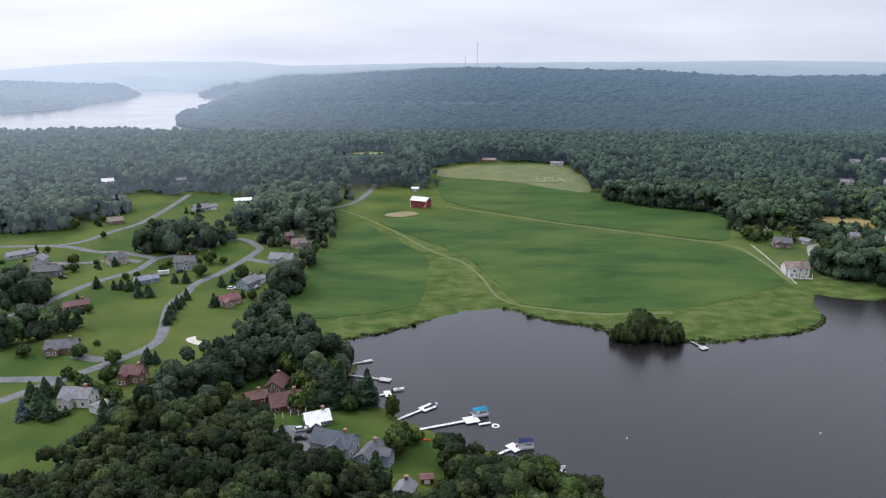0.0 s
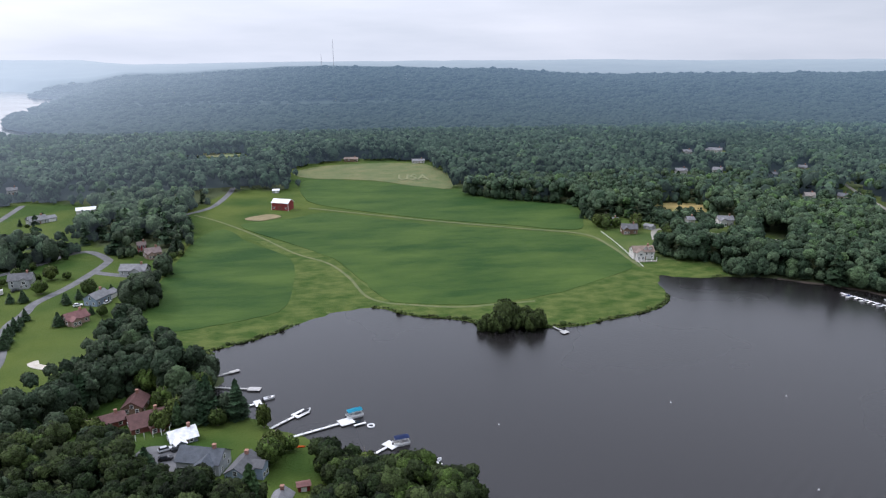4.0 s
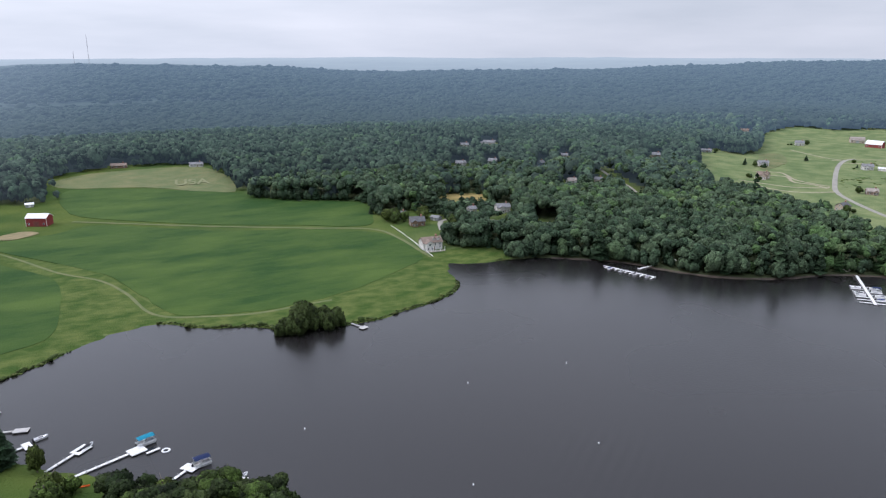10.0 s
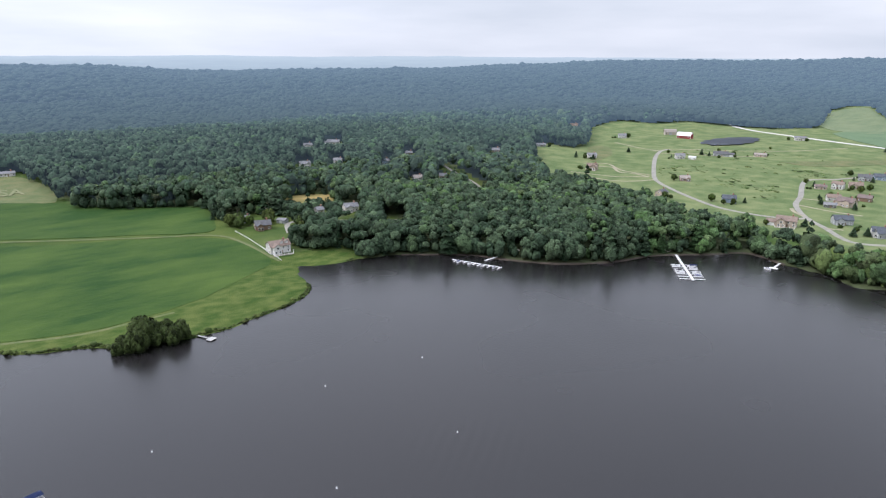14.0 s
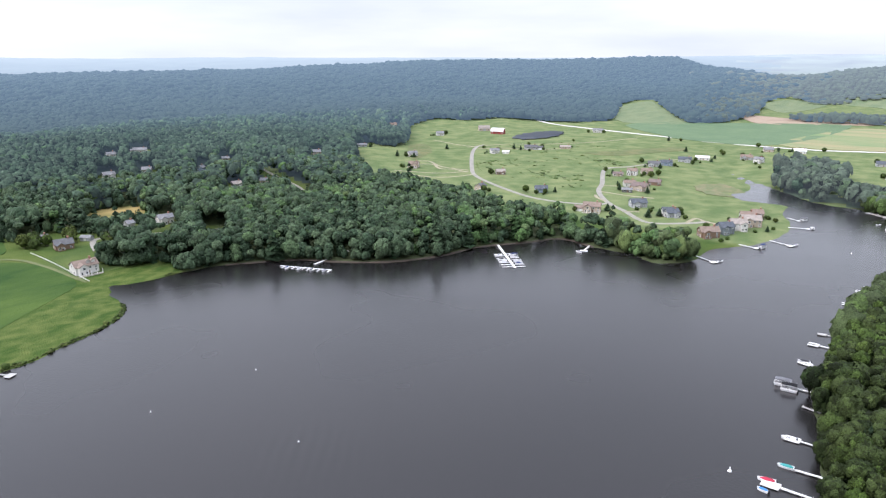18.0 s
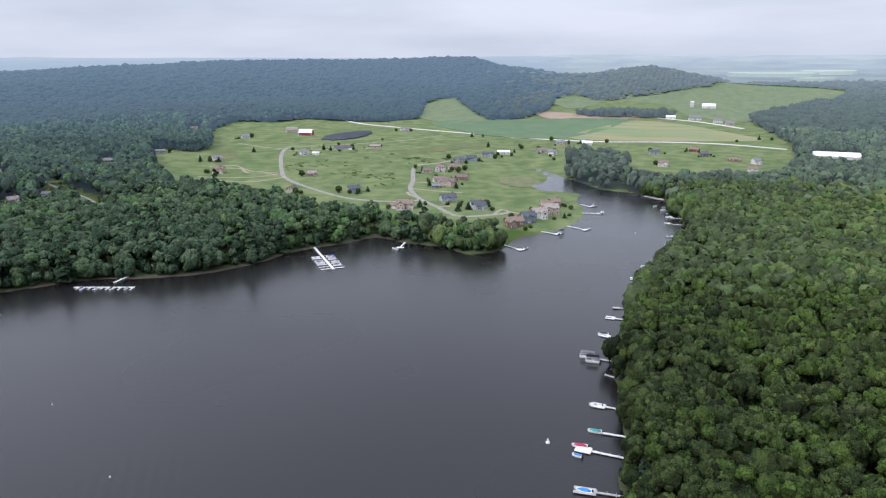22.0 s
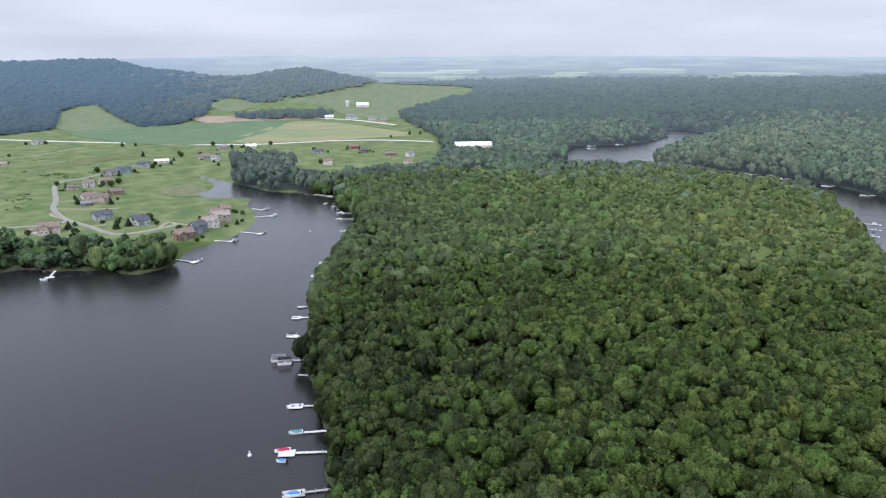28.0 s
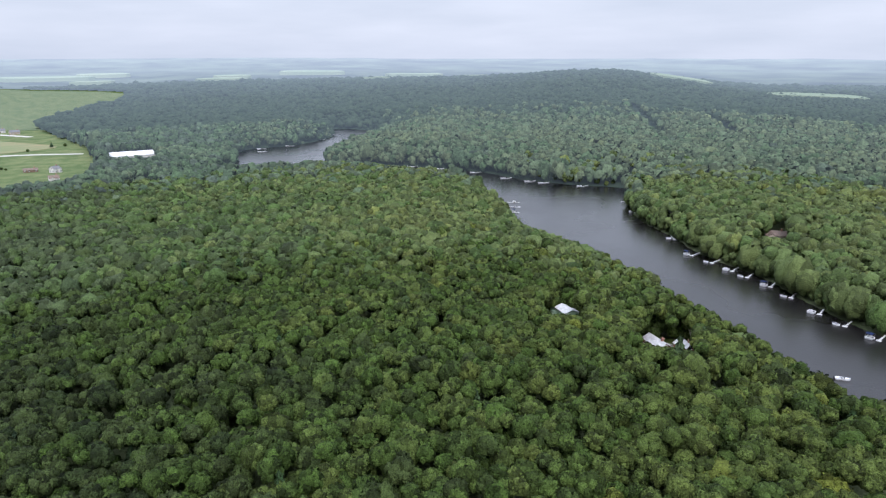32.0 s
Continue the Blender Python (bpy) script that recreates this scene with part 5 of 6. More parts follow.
def window_meshes():
    bm = boxed((-0.62, -0.06, -0.75, -0.5, 0.06, 0.75), (0.5, -0.06, -0.75, 0.62, 0.06, 0.75), (-0.5, -0.06, 0.63, 0.5, 0.06, 0.75), (-0.5, -0.06, -0.75, 0.5, 0.06, -0.63), (-0.5, -0.05, -0.04, 0.5, 0.05, 0.04))
    frame_me = bpy.data.meshes.new("window")
    bm.to_mesh(frame_me), bm.free()
    frame_me.materials.append(TRIM)
    bm = boxed((-0.5, -0.02, -0.63, 0.5, 0.03, 0.63))
    pane_me = bpy.data.meshes.new("pane")
    bm.to_mesh(pane_me), bm.free()
    pane_me.materials.append(GLASS)
    return frame_me, pane_me


WINDOW, PANE = window_meshes()


def window(parent, x, y, z, rz=0.0, wide=1.0):
    w = new("window", WINDOW)
    w.parent, w.matrix_basis = parent, pose(x, y, z, 0, 0, rz) @ Matrix.Diagonal((wide, 1, 1, 1))
    p = new("pane", PANE)
    p.parent = w


def house(spec, near=False, group="houses"):
    x, y, turn, w, d, eave, wall, roof, form = spec
    if form != "barn":
        fit = 0.74 if near or x > 400 else 0.8
        w, d, eave = w * fit, d * fit, max(2.4, eave * (fit + 0.02))
    elif w < 40 and x > 400:
        w, d, eave = w * 0.8, d * 0.8, eave * 0.8
    az = math.degrees(math.atan2(x, y))
    z = min(ground_at(x + i, y + j) for i in (-4, 0, 4) for j in (-4, 0, 4))
    kind = {"barn": "barn", "shed": "shed"}.get(form, "house")
    extra = {"garage": "with a garage wing", "ell": "with a front gable wing", "ranch": "long and low", "manor": "with a porch and dormers",
             "lodge": "with a broad deck", "barn": "with a wide door", "shed": "small and plain", "plain": "with a plain gable"}[form]
    h = thing(kind, f"{WORDS[wall]} {kind} with {ROOF_WORDS[roof]} roof, {extra}", kind, pose(x, y, z - 0.15, 0, 0, turn - az), group)
    W, R = WALLS[wall], ROOFS[roof]
    pitch = {"ranch": 0.42, "barn": 0.5, "shed": 0.38}.get(form, 0.66)
    gambrel = form == "barn" and 16 < w < 30
    x0, x1, y0, y1 = -w / 2, w / 2, -d / 2, d / 2
    bm, rf = bmesh.new(), bmesh.new()
    gable_body(bm, x0, x1, y0, y1, -0.6, eave, 0.8 if gambrel else pitch)
    gable_roof(rf, x0, x1, y0, y1, eave, pitch, True, 0.45, 0.22, gambrel)
    part("wall", bm, W, h)
    part("roof", rf, R, h)
    if form in ("ell", "manor", "lodge"):
        wx = -w * 0.22 if int(abs(x)) % 2 else w * 0.2
        ww, wd = w * 0.4, 2.6
        bm, rf = bmesh.new(), bmesh.new()
        gable_body(bm, wx - ww / 2, wx + ww / 2, y0 - wd, y0 + 0.02, -0.6, eave, pitch, False)
        gable_roof(rf, wx - ww / 2, wx + ww / 2, y0 - wd, 0, eave, pitch * 1.01, False, 0.4)
        part("wing_wall", bm, W, h)
        part("wing_roof", rf, R, h)
        for k in range(2):
            window(h, wx + (k - 0.5) * ww * 0.5, y0 - wd - 0.02, min(1.6, eave - 1.2), 0, 1.1)
        if eave > 4.3:
            window(h, wx, y0 - wd - 0.02, eave - 0.9, 0, 1.5)
    if form in ("garage", "lodge"):
        gx = x1 if turn >= 0 else x0 - 6.5
        bm, rf = bmesh.new(), bmesh.new()
        gable_body(bm, gx, gx + 6.5, y0 + 0.5, y1 - 1.0, -0.6, 2.8, 0.5)
        gable_roof(rf, gx, gx + 6.5, y0 + 0.5, y1 - 1.0, 2.8, 0.5, True, 0.35)
        part("garage_wall", bm, W, h)
        part("garage_roof", rf, R, h)
        part("garage_door", boxed((gx + 0.8, y0 + 0.42, 0.0, gx + 5.6, y0 + 0.5, 2.2)), TRIM, h, "white panelled garage door")
    if form in ("manor", "lodge"):
        part("porch_deck", boxed((x0, y0 - 5.0, -0.6, x1, y0 - 2.7, 0.35)), DECKING, h)
        for k in range(5):
            part("porch_post", boxed((x0 + 0.2 + k * (w - 0.6) / 4, y0 - 4.9, 0.35, x0 + 0.4 + k * (w - 0.6) / 4, y0 - 4.7, 2.9)), TRIM, h)
    if form == "manor":
        for k in (0.1, 0.32):
            bm, rf = bmesh.new(), bmesh.new()
            gable_body(bm, w * k - 1, w * k + 1, y0 * 0.7, 0, eave + 0.6, eave + 2.2, 0.6, False)
            gable_roof(rf, w * k - 1, w * k + 1, y0 * 0.72, 0, eave + 2.2, 0.6, False, 0.25, 0.15)
            part("dormer", bm, W, h)
            part("dormer_roof", rf, R, h)
    if form == "barn":
        part("barn_door", boxed((-1.9, y0 - 0.12, 0.0, 1.9, y0 - 0.02, min(3.6, eave - 0.6))), WALLS["maroon"] if wall == "red" else WALLS["grey"], h, "wide sliding barn door")
        for k in (-0.36, 0.36):
            window(h, w * k, y0 - 0.03, 2.0)
        for sx in (x0, x1):
            part("corner_board", boxed((sx - 0.16, y0 - 0.06, 0, sx + 0.16, y0 + 0.1, eave - 0.2)), TRIM, h)
        return h
    if form == "shed":
        part("door", boxed((-0.8, y0 - 0.08, 0.0, 0.8, y0 - 0.01, min(2.1, eave - 0.2))), TRIM, h)
        return h
    part("door", boxed((w * 0.06 - 0.55, y0 - 0.1, 0.0, w * 0.06 + 0.55, y0 - 0.01, 2.1)), WALLS["brown"], h, "dark wooden front door")
    cx = w * 0.28
    part("chimney", boxed((cx - 0.45, -0.4, eave, cx + 0.45, 0.5, eave + pitch * d / 2 + 1.3), (cx - 0.55, -0.5, eave + pitch * d / 2 + 1.15, cx + 0.55, 0.6, eave + pitch * d / 2 + 1.4)), BRICK, h)
    n = max(2, int(w / 3.2))
    for k in range(n):
        wx = x0 + w * (k + 0.5) / n
        if abs(wx - w * 0.06) > 1.3:
            window(h, wx, y0 - 0.03, 1.6)
        if eave > 4.3:
            window(h, wx, y0 - 0.03, eave - 1.2)
    for sx, rz in ((x0 - 0.03, -90), (x1 + 0.03, 90)):
        for k in (-0.25, 0.25):
            window(h, sx, d * k, 1.6, rz)
        window(h, sx, 0, eave + 0.4, rz)
    return h


for spec in HOUSES_WEST:
    house(spec, group="houses of the western estate")
for spec in HOUSES_LAKE:
    house(spec, True, group="lakeside houses")
for spec in HOUSES_NORTH:
    house(spec, group="houses in the woods")
for spec in HOUSES_EAST:
    house(spec, group="houses of the eastern estate")
for spec in CONDOS:
    house(spec, group="waterfront houses")
house(BARN, group="barns")

# ---------------------------------------------------------------- single trees
def tree_mesh(name, data, mat, scale, tone):
    v, f, *n = data
    v = v * np.array(scale)
    me = mesh_from(name, v, f, [mat], False, (("tone", np.full(len(v), tone)),))
    if n:
        me.attributes.new("custom_normal", "FLOAT_VECTOR", "POINT").data.foreach_set("vector", n[0].astype(np.float32).ravel())
    return me


def trunk_mesh(height_, radius, limbs, seed):
    """A tapered trunk with a few limbs."""
    g = random.Random(seed)
    bm = bmesh.new()

    def limb(a, b, r0, r1):
        a, b = Vector(a), Vector(b)
        q = (b - a).to_track_quat("Z", "Y").to_matrix()
        rings = []
        for p, r in ((a, r0), (a.lerp(b, 0.5) + Vector((g.uniform(-.1, .1), g.uniform(-.1, .1), 0)), (r0 + r1) / 2), (b, r1)):
            rings.append([bm.verts.new(p + q @ Vector((r * math.cos(k * math.pi / 3), r * math.sin(k * math.pi / 3), 0))) for k in range(6)])
        for s in range(2):
            for k in range(6):
                bm.faces.new((rings[s][k], rings[s][(k + 1) % 6], rings[s + 1][(k + 1) % 6], rings[s + 1][k]))

    limb((0, 0, -0.5), (0, 0, height_), radius, radius * 0.45)
    for k in range(limbs):
        a = 2.4 * k + g.uniform(-0.4, 0.4)
        z0 = height_ * g.uniform(0.5, 0.85)
        limb((0, 0, z0), (height_ * 0.28 * math.cos(a), height_ * 0.28 * math.sin(a), z0 + height_ * 0.3), radius * 0.45, radius * 0.12)
    me = bpy.data.meshes.new("trunk")
    bm.to_mesh(me), bm.free()
    me.materials.append(BARK)
    return me


def tree_kind(name, label, category, crown_data, mat, scale, lift, tone, trunk_h, trunk_r, limbs, seed):
    t = thing(name, label, category)
    part("trunk", trunk_mesh(trunk_h, trunk_r, limbs, seed), BARK, t)
    c = part("crown", tree_mesh("crown", crown_data, mat, scale, tone), mat, t)
    c.location.z = lift
    return t


BROAD = [tree_kind("broadleaf_tree", "rounded green broadleaf tree standing in the open", "tree", leafy(420, 22, 0.1, 200 + k, ICO1, 1.0, -0.8), LEAF, (3.7, 3.7, 4.6), 0.2, (0.4, 0.55, 0.7)[k], 7.0, 0.32, 5, k) for k in range(3)]
ROUND_DARK = [tree_kind("broadleaf_tree", "dark green dense lakeside tree", "tree", leafy(420, 22, 0.1, 230 + k, ICO1, 1.0, -0.8), LEAF, (4.6, 4.6, 7.4), -0.6, 0.35, 8.5, 0.36, 5, 7 + k) for k in range(2)]
SPRUCE = [tree_kind("spruce_tree", "dark green conical spruce tree", "tree", conifer(14, 19, 300 + k), NEEDLE, (3.0, 3.0, 1.95), 0.3, 0.4, 6.5, 0.2, 0, 20 + k) for k in range(2)]
BLUE = tree_kind("blue_spruce_tree", "blue-grey conical spruce tree beside the house", "tree", conifer(14, 19, 310), BLUE_NEEDLE, (3.1, 3.1, 2.4), 0.3, 0.5, 7.0, 0.22, 0, 25)
WHITE_PINE = [tree_kind("pine_tree", "tall dark pine tree on the lake bank", "tree", conifer(14, 17, 320 + k), NEEDLE, (4.2, 4.2, 4.0), 1.5, 0.55, 12.0, 0.3, 0, 27 + k) for k in range(2)]
BUSH = tree_kind("hedge_bush", "rounded dark green hedge bush", "bush", leafy(260, 16, 0.12, 330, ICO1, 1.0, -0.8), LEAF, (2.4, 2.4, 2.6), -0.5, 0.45, 1.2, 0.14, 3, 30)
USED = set()


def plant(kind, x, y, size=1.0, group=""):
    m = pose(x, y, ground_at(x, y) - 0.1, 0, 0, (x * 37 + y * 91) % 360)
    if kind in USED:
        t = copy_thing(kind, m)
    else:
        t = kind
        t.matrix_basis = m
        USED.add(kind)
    t.scale = (size, size, size * (0.9 + 0.2 * ((x * 7 + y * 3) % 10) / 10))
    if group:
        t["group"] = group
    return t


for k, (x, y) in enumerate([(-174, 351), (-170, 351), (-165, 349), (-164, 356), (-153, 339), (-154, 345), (-147, 339), (-184, 353), (-146, 362), (-140, 362), (-120, 358),
                            (-124, 301), (-125, 307), (-127, 316), (-127, 322), (-127, 328), (-127, 335), (-113, 325), (-118, 355), (-237, 399), (-253, 419), (-192, 392),
                            (-157, 415), (-120, 260), (-118, 258), (-115, 258)]):
    plant(SPRUCE[k % 2], x - (3 if 300 < y < 340 and x < -123 else 0), y, 0.75 + 0.3 * ((k * 7) % 5) / 4, "estate conifers")
for k, (x, y) in enumerate([(-157, 403), (-136, 374), (-158, 378), (-154, 418), (-130, 397), (-217, 394), (-111, 368), (-210, 491), (-76, 431), (-80, 425), (-132, 258), (-138, 397),
                            (-205, 470), (-228, 455), (-90, 500), (-84, 470), (-260, 480), (-180, 470)]):
    plant(BROAD[k % 3], x, y, (0.95, 1.15, 0.8, 0.6, 0.7)[k % 5], "estate shade trees")
for x, y in ((-145, 247), (-141, 244), (-136, 240), (-133, 238), (-129, 235), (-125, 233), (-121, 230), (-118, 229)):
    plant(BUSH, x, y, 1.05, "hedge bushes")
plant(BLUE, -142, 213, 0.95)
for k, (x, y) in enumerate(((-147, 227), (-141, 221), (-133, 213), (-143, 229), (-139, 231), (-113, 217), (-114, 212), (-138, 215))):
    plant(SPRUCE[k % 2], x, y, 1.15, "conifers round the slate house")
for k, (x, y) in enumerate(((76, 292), (81, 292), (84, 290), (88, 293), (91, 290), (95, 292), (98, 289), (102, 291), (104, 289), (92, 296), (98, 296), (86, 296), (79, 296))):
    plant(ROUND_DARK[k % 2], x, y - 3 + 1.5 * math.sin(5 * k), 1.0 - abs(x - 87) / 42 + 0.3 * ((k * 5) % 4) / 3 - 0.1, "trees on the point")
for k, (x, y, s) in enumerate(((-33, 222, 0.9), (-15, 193, 1.25), (-14, 199, 1.1), (-33, 222, 0.8), (-9, 201, 0.8), (-47, 228, 1.2), (-42, 236, 1.2), (-52, 236, 1.3), (-48, 245, 1.2), (-54, 250, 1.2), (-44, 256, 1.0), (-70, 216, 1.1), (-78, 224, 1.3), (-60, 249, 1.4), (-51, 221, 1.0), (-46, 240, 1.5), (-41, 245, 1.3))):
    plant(BROAD[k % 3], x, y, s, "lakeside trees")
for k, (x, y, s) in enumerate(((2, 184, 0.9), (7, 184, 0.95), (13, 181, 1.0), (20, 179, 0.9), (30, 174, 0.8), (35, 170, 0.85), (41, 168, 0.75), (-46, 224, 1.1), (-40, 229, 1.0))):
    if k >= 7:
        plant(WHITE_PINE[k % 2], x, y, s * 0.62, "lakeside pines")
    else:
        plant(BROAD[k % 3], x, y, s * 1.25, "lakeside trees")
for k, (x, y) in enumerate([(732, 489), (762, 453), (501, 316), (528, 308), (782, 421), (821, 420), (803, 392), (895, 390), (643, 499), (546, 262), (544, 280), (497, 213), (512, 192),
                            (635, 221), (675, 211), (523, 162), (516, 153), (686, 262), (762, 250), (517, 134), (508, 159), (703, 237), (691, 209), (551, 78), (881, 235), (893, 196),
                            (876, 190), (805, 136), (973, 284), (978, 269), (974, 94), (1013, -72), (1043, -102), (1045, -118), (973, 169), (959, 143), (650, 480), (583, 447)]):
    plant(BROAD[k % 3] if k % 4 else SPRUCE[k % 2], x, y, (1.0, 0.65, 0.85, 0.55)[k % 4], "garden trees of the eastern estate")
garden = random.Random(11)
for h in HOUSES_EAST[:37] + HOUSES_WEST[:18] + CONDOS:
    if h[8] in ("barn", "shed"):
        continue
    for k in range(3):
        a, r = garden.uniform(0, 6.28), max(h[3], h[4]) * 0.62 + garden.uniform(1, 5)
        x, y = h[0] + r * math.cos(a), h[1] + r * math.sin(a)
        if all(math.hypot(x - o[0], y - o[1]) > max(o[3], o[4]) * 0.6 + 0.5 for o in ALL_HOUSES) and shore(np.array([x]), np.array([y]))[0] > 5:
            plant(garden.choice((BUSH, BUSH, SPRUCE[0], BROAD[0])), x, y, garden.uniform(0.5, 0.9), "garden shrubs and trees")

slim = plant(BROAD[2], -17.8, 218.5, 0.75, "lakeside trees")
slim.scale.z *= 1.8
for k, (x, y) in enumerate(((217, -213), (211, -218), (206, -220), (180, -236), (174, -242), (168, -246), (161, -245), (185, -231), (219, -208))):
    plant(BROAD[k % 3], x, y, 1.6 + 0.15 * (k % 3), "trees behind the river cottages")
for k, (x, y) in enumerate(((176, -230), (181, -227), (186, -224), (190, -219), (184, -233), (196, -214), (192, -226), (199, -219))):
    plant(BROAD[k % 3], x, y, 0.9 + 0.15 * (k % 3), "low trees behind the river cottages")
bare_tree = thing("dead_tree", "bare pale-grey dead tree beside the red river cottage", "tree")
part("trunk", trunk_mesh(9.5, 0.3, 7, 31), GRAVEL, bare_tree)
bare_tree.location = (163.5, -238, ground_at(163.5, -238) - 0.1)
for k, (x, y) in enumerate(((203, 441), (206, 447), (201, 450), (208, 452), (212, 444), (224, 438), (238, 418), (243, 412), (233, 408), (240, 424), (247, 420), (228, 446))):
    plant(BROAD[k % 3], x, y, 1.0 + 0.12 * (k % 4), "trees round the northern houses")

# ---------------------------------------------------------------- docks and boats
DOCK_WHITE = material("pale_dock_boards", (0.5, 0.5, 0.49), (0.68, 0.68, 0.66), 1.5, 0.8, 0.2, 0.15)
DOCK_GREY = material("grey_dock_boards", (0.3, 0.29, 0.28), (0.42, 0.41, 0.39), 1.5, 0.85, 0.2, 0.15)
HULL = material("white_hull", (0.66, 0.66, 0.66), (0.78, 0.78, 0.78), 1.2, 0.3, gloss=0.5)
ALUMINIUM = material("dull_aluminium", (0.45, 0.46, 0.47), (0.6, 0.6, 0.61), 0.8, 0.4, metal=0.7)
SEAT = material("grey_vinyl", (0.2, 0.2, 0.21), (0.32, 0.32, 0.33), 0.8, 0.6)
COVERS = {k: material("canvas_" + k, tuple(c * 0.85 for c in v), v, 0.9, 0.8, 0.3, 0.2) for k, v in {
    "turquoise": (0.03, 0.36, 0.52), "navy": (0.03, 0.05, 0.14), "red": (0.4, 0.03, 0.06), "green": (0.04, 0.25, 0.24), "black": (0.03, 0.03, 0.035), "blue": (0.06, 0.22, 0.5), "orange": (0.7, 0.13, 0.02), "grey": (0.25, 0.25, 0.27)}.items()}


def dock(x0, y0, x1, y1, head=None, wide=1.3, mat=None, label="pale floating dock reaching out from the bank", group="docks", slip=False):
    """A walkway from the bank with posts, and a platform at its end; slip: a U-shaped end."""
    mat, wide = mat or DOCK_WHITE, wide * 0.78
    n = math.hypot(x1 - x0, y1 - y0)
    d = thing("dock", label, "dock", pose(x0, y0, 0, 0, 0, math.degrees(math.atan2(y1 - y0, x1 - x0))), group)
    k, step = 0, n / max(1, round(n / 3.0))
    while k < n - 0.1:
        part("deck_section", boxed((k - 1.2 if k == 0 else k + 0.04, -wide / 2, 0.32, k + step, wide / 2, 0.52)), mat, d)
        for s in (-1, 1):
            part("post", boxed((k + step - 0.3, s * wide / 2 - 0.07, -1.5, k + step - 0.16, s * wide / 2 + 0.07, 0.95)), DOCK_GREY, d)
        k += step
    if head:
        w, l = head[0] * 0.8, head[1] * 0.85
        if slip:
            part("platform", boxed((n, -w / 2, 0.3, n + 1.3, w / 2, 0.52)), mat, d)
            part("finger", boxed((n + 1.33, -w / 2, 0.3, n + l, -w / 2 + 1.2, 0.52)), mat, d)
            part("finger", boxed((n + 1.33, w / 2 - 1.2, 0.3, n + l, w / 2, 0.52)), mat, d)
        else:
            part("platform", boxed((n + 0.03, -w / 2, 0.3, n + l, w / 2, 0.54)), mat, d)
    return d


def hull_mesh(l, w, h, bow=0.35):
    """A boat's hull, open on top, with a pointed bow."""
    bm = bmesh.new()
    outline = [(-l / 2, -w / 2), (l * (0.5 - bow), -w / 2), (l * 0.42, -w * 0.24), (l / 2, 0), (l * 0.42, w * 0.24), (l * (0.5 - bow), w / 2), (-l / 2, w / 2)]
    low = [bm.verts.new((x * 0.9, y * 0.72, 0.0)) for x, y in outline]
    top = [bm.verts.new((x, y, h + (0.18 * h if x > 0.3 * l else 0))) for x, y in outline]
    rim = [bm.verts.new((x * 0.93, y * 0.82, h + (0.18 * h if x > 0.3 * l else 0))) for x, y in outline]
    pit = [bm.verts.new((x * 0.9, y * 0.76, h * 0.45)) for x, y in outline]
    n = len(outline)
    for a, b in ((low, top), (top, rim), (rim, pit)):
        for k in range(n):
            bm.faces.new((a[k], a[(k + 1) % n], b[(k + 1) % n], b[k]))
    bm.faces.new(low[::-1]), bm.faces.new(pit)
    bmesh.ops.recalc_face_normals(bm, faces=bm.faces)
    return bm


def runabout(x, y, heading, l=5.6, cover=None, label="white runabout motor boat moored by a dock", group="motor boats"):
    b = thing("motor_boat", label, "boat", pose(x, y, -0.12, 0, 0, heading), group)
    l *= 0.88
    w = l * 0.37
    part("hull", hull_mesh(l, w, 0.85), HULL, b)
    part("motor", boxed((-l / 2 - 0.45, -0.2, 0.2, -l / 2 + 0.02, 0.2, 1.25)), COVERS["black"], b, "black outboard motor")
    if cover:
        bm = bmesh.new()
        bmesh.ops.create_uvsphere(bm, u_segments=14, v_segments=7, radius=1)
        bmesh.ops.scale(bm, verts=bm.verts, vec=(l * 0.42, w * 0.47, 0.5))
        bmesh.ops.translate(bm, verts=bm.verts, vec=(-0.2, 0, 0.78))
        part("cover", bm, COVERS[cover], b, f"{cover} canvas cover")
    else:
        part("windshield", boxed((l * 0.08, -w * 0.36, 0.8, l * 0.11, w * 0.36, 1.3)), GLASS, b)
        part("foredeck", boxed((l * 0.14, -w * 0.34, 0.78, l * 0.36, w * 0.34, 0.9)), HULL, b)
        for s in (-1, 1):
            part("seat", boxed((-l * 0.1, s * w * 0.2 - 0.25, 0.4, l * 0.0, s * w * 0.2 + 0.25, 0.95)), SEAT, b)
    return b


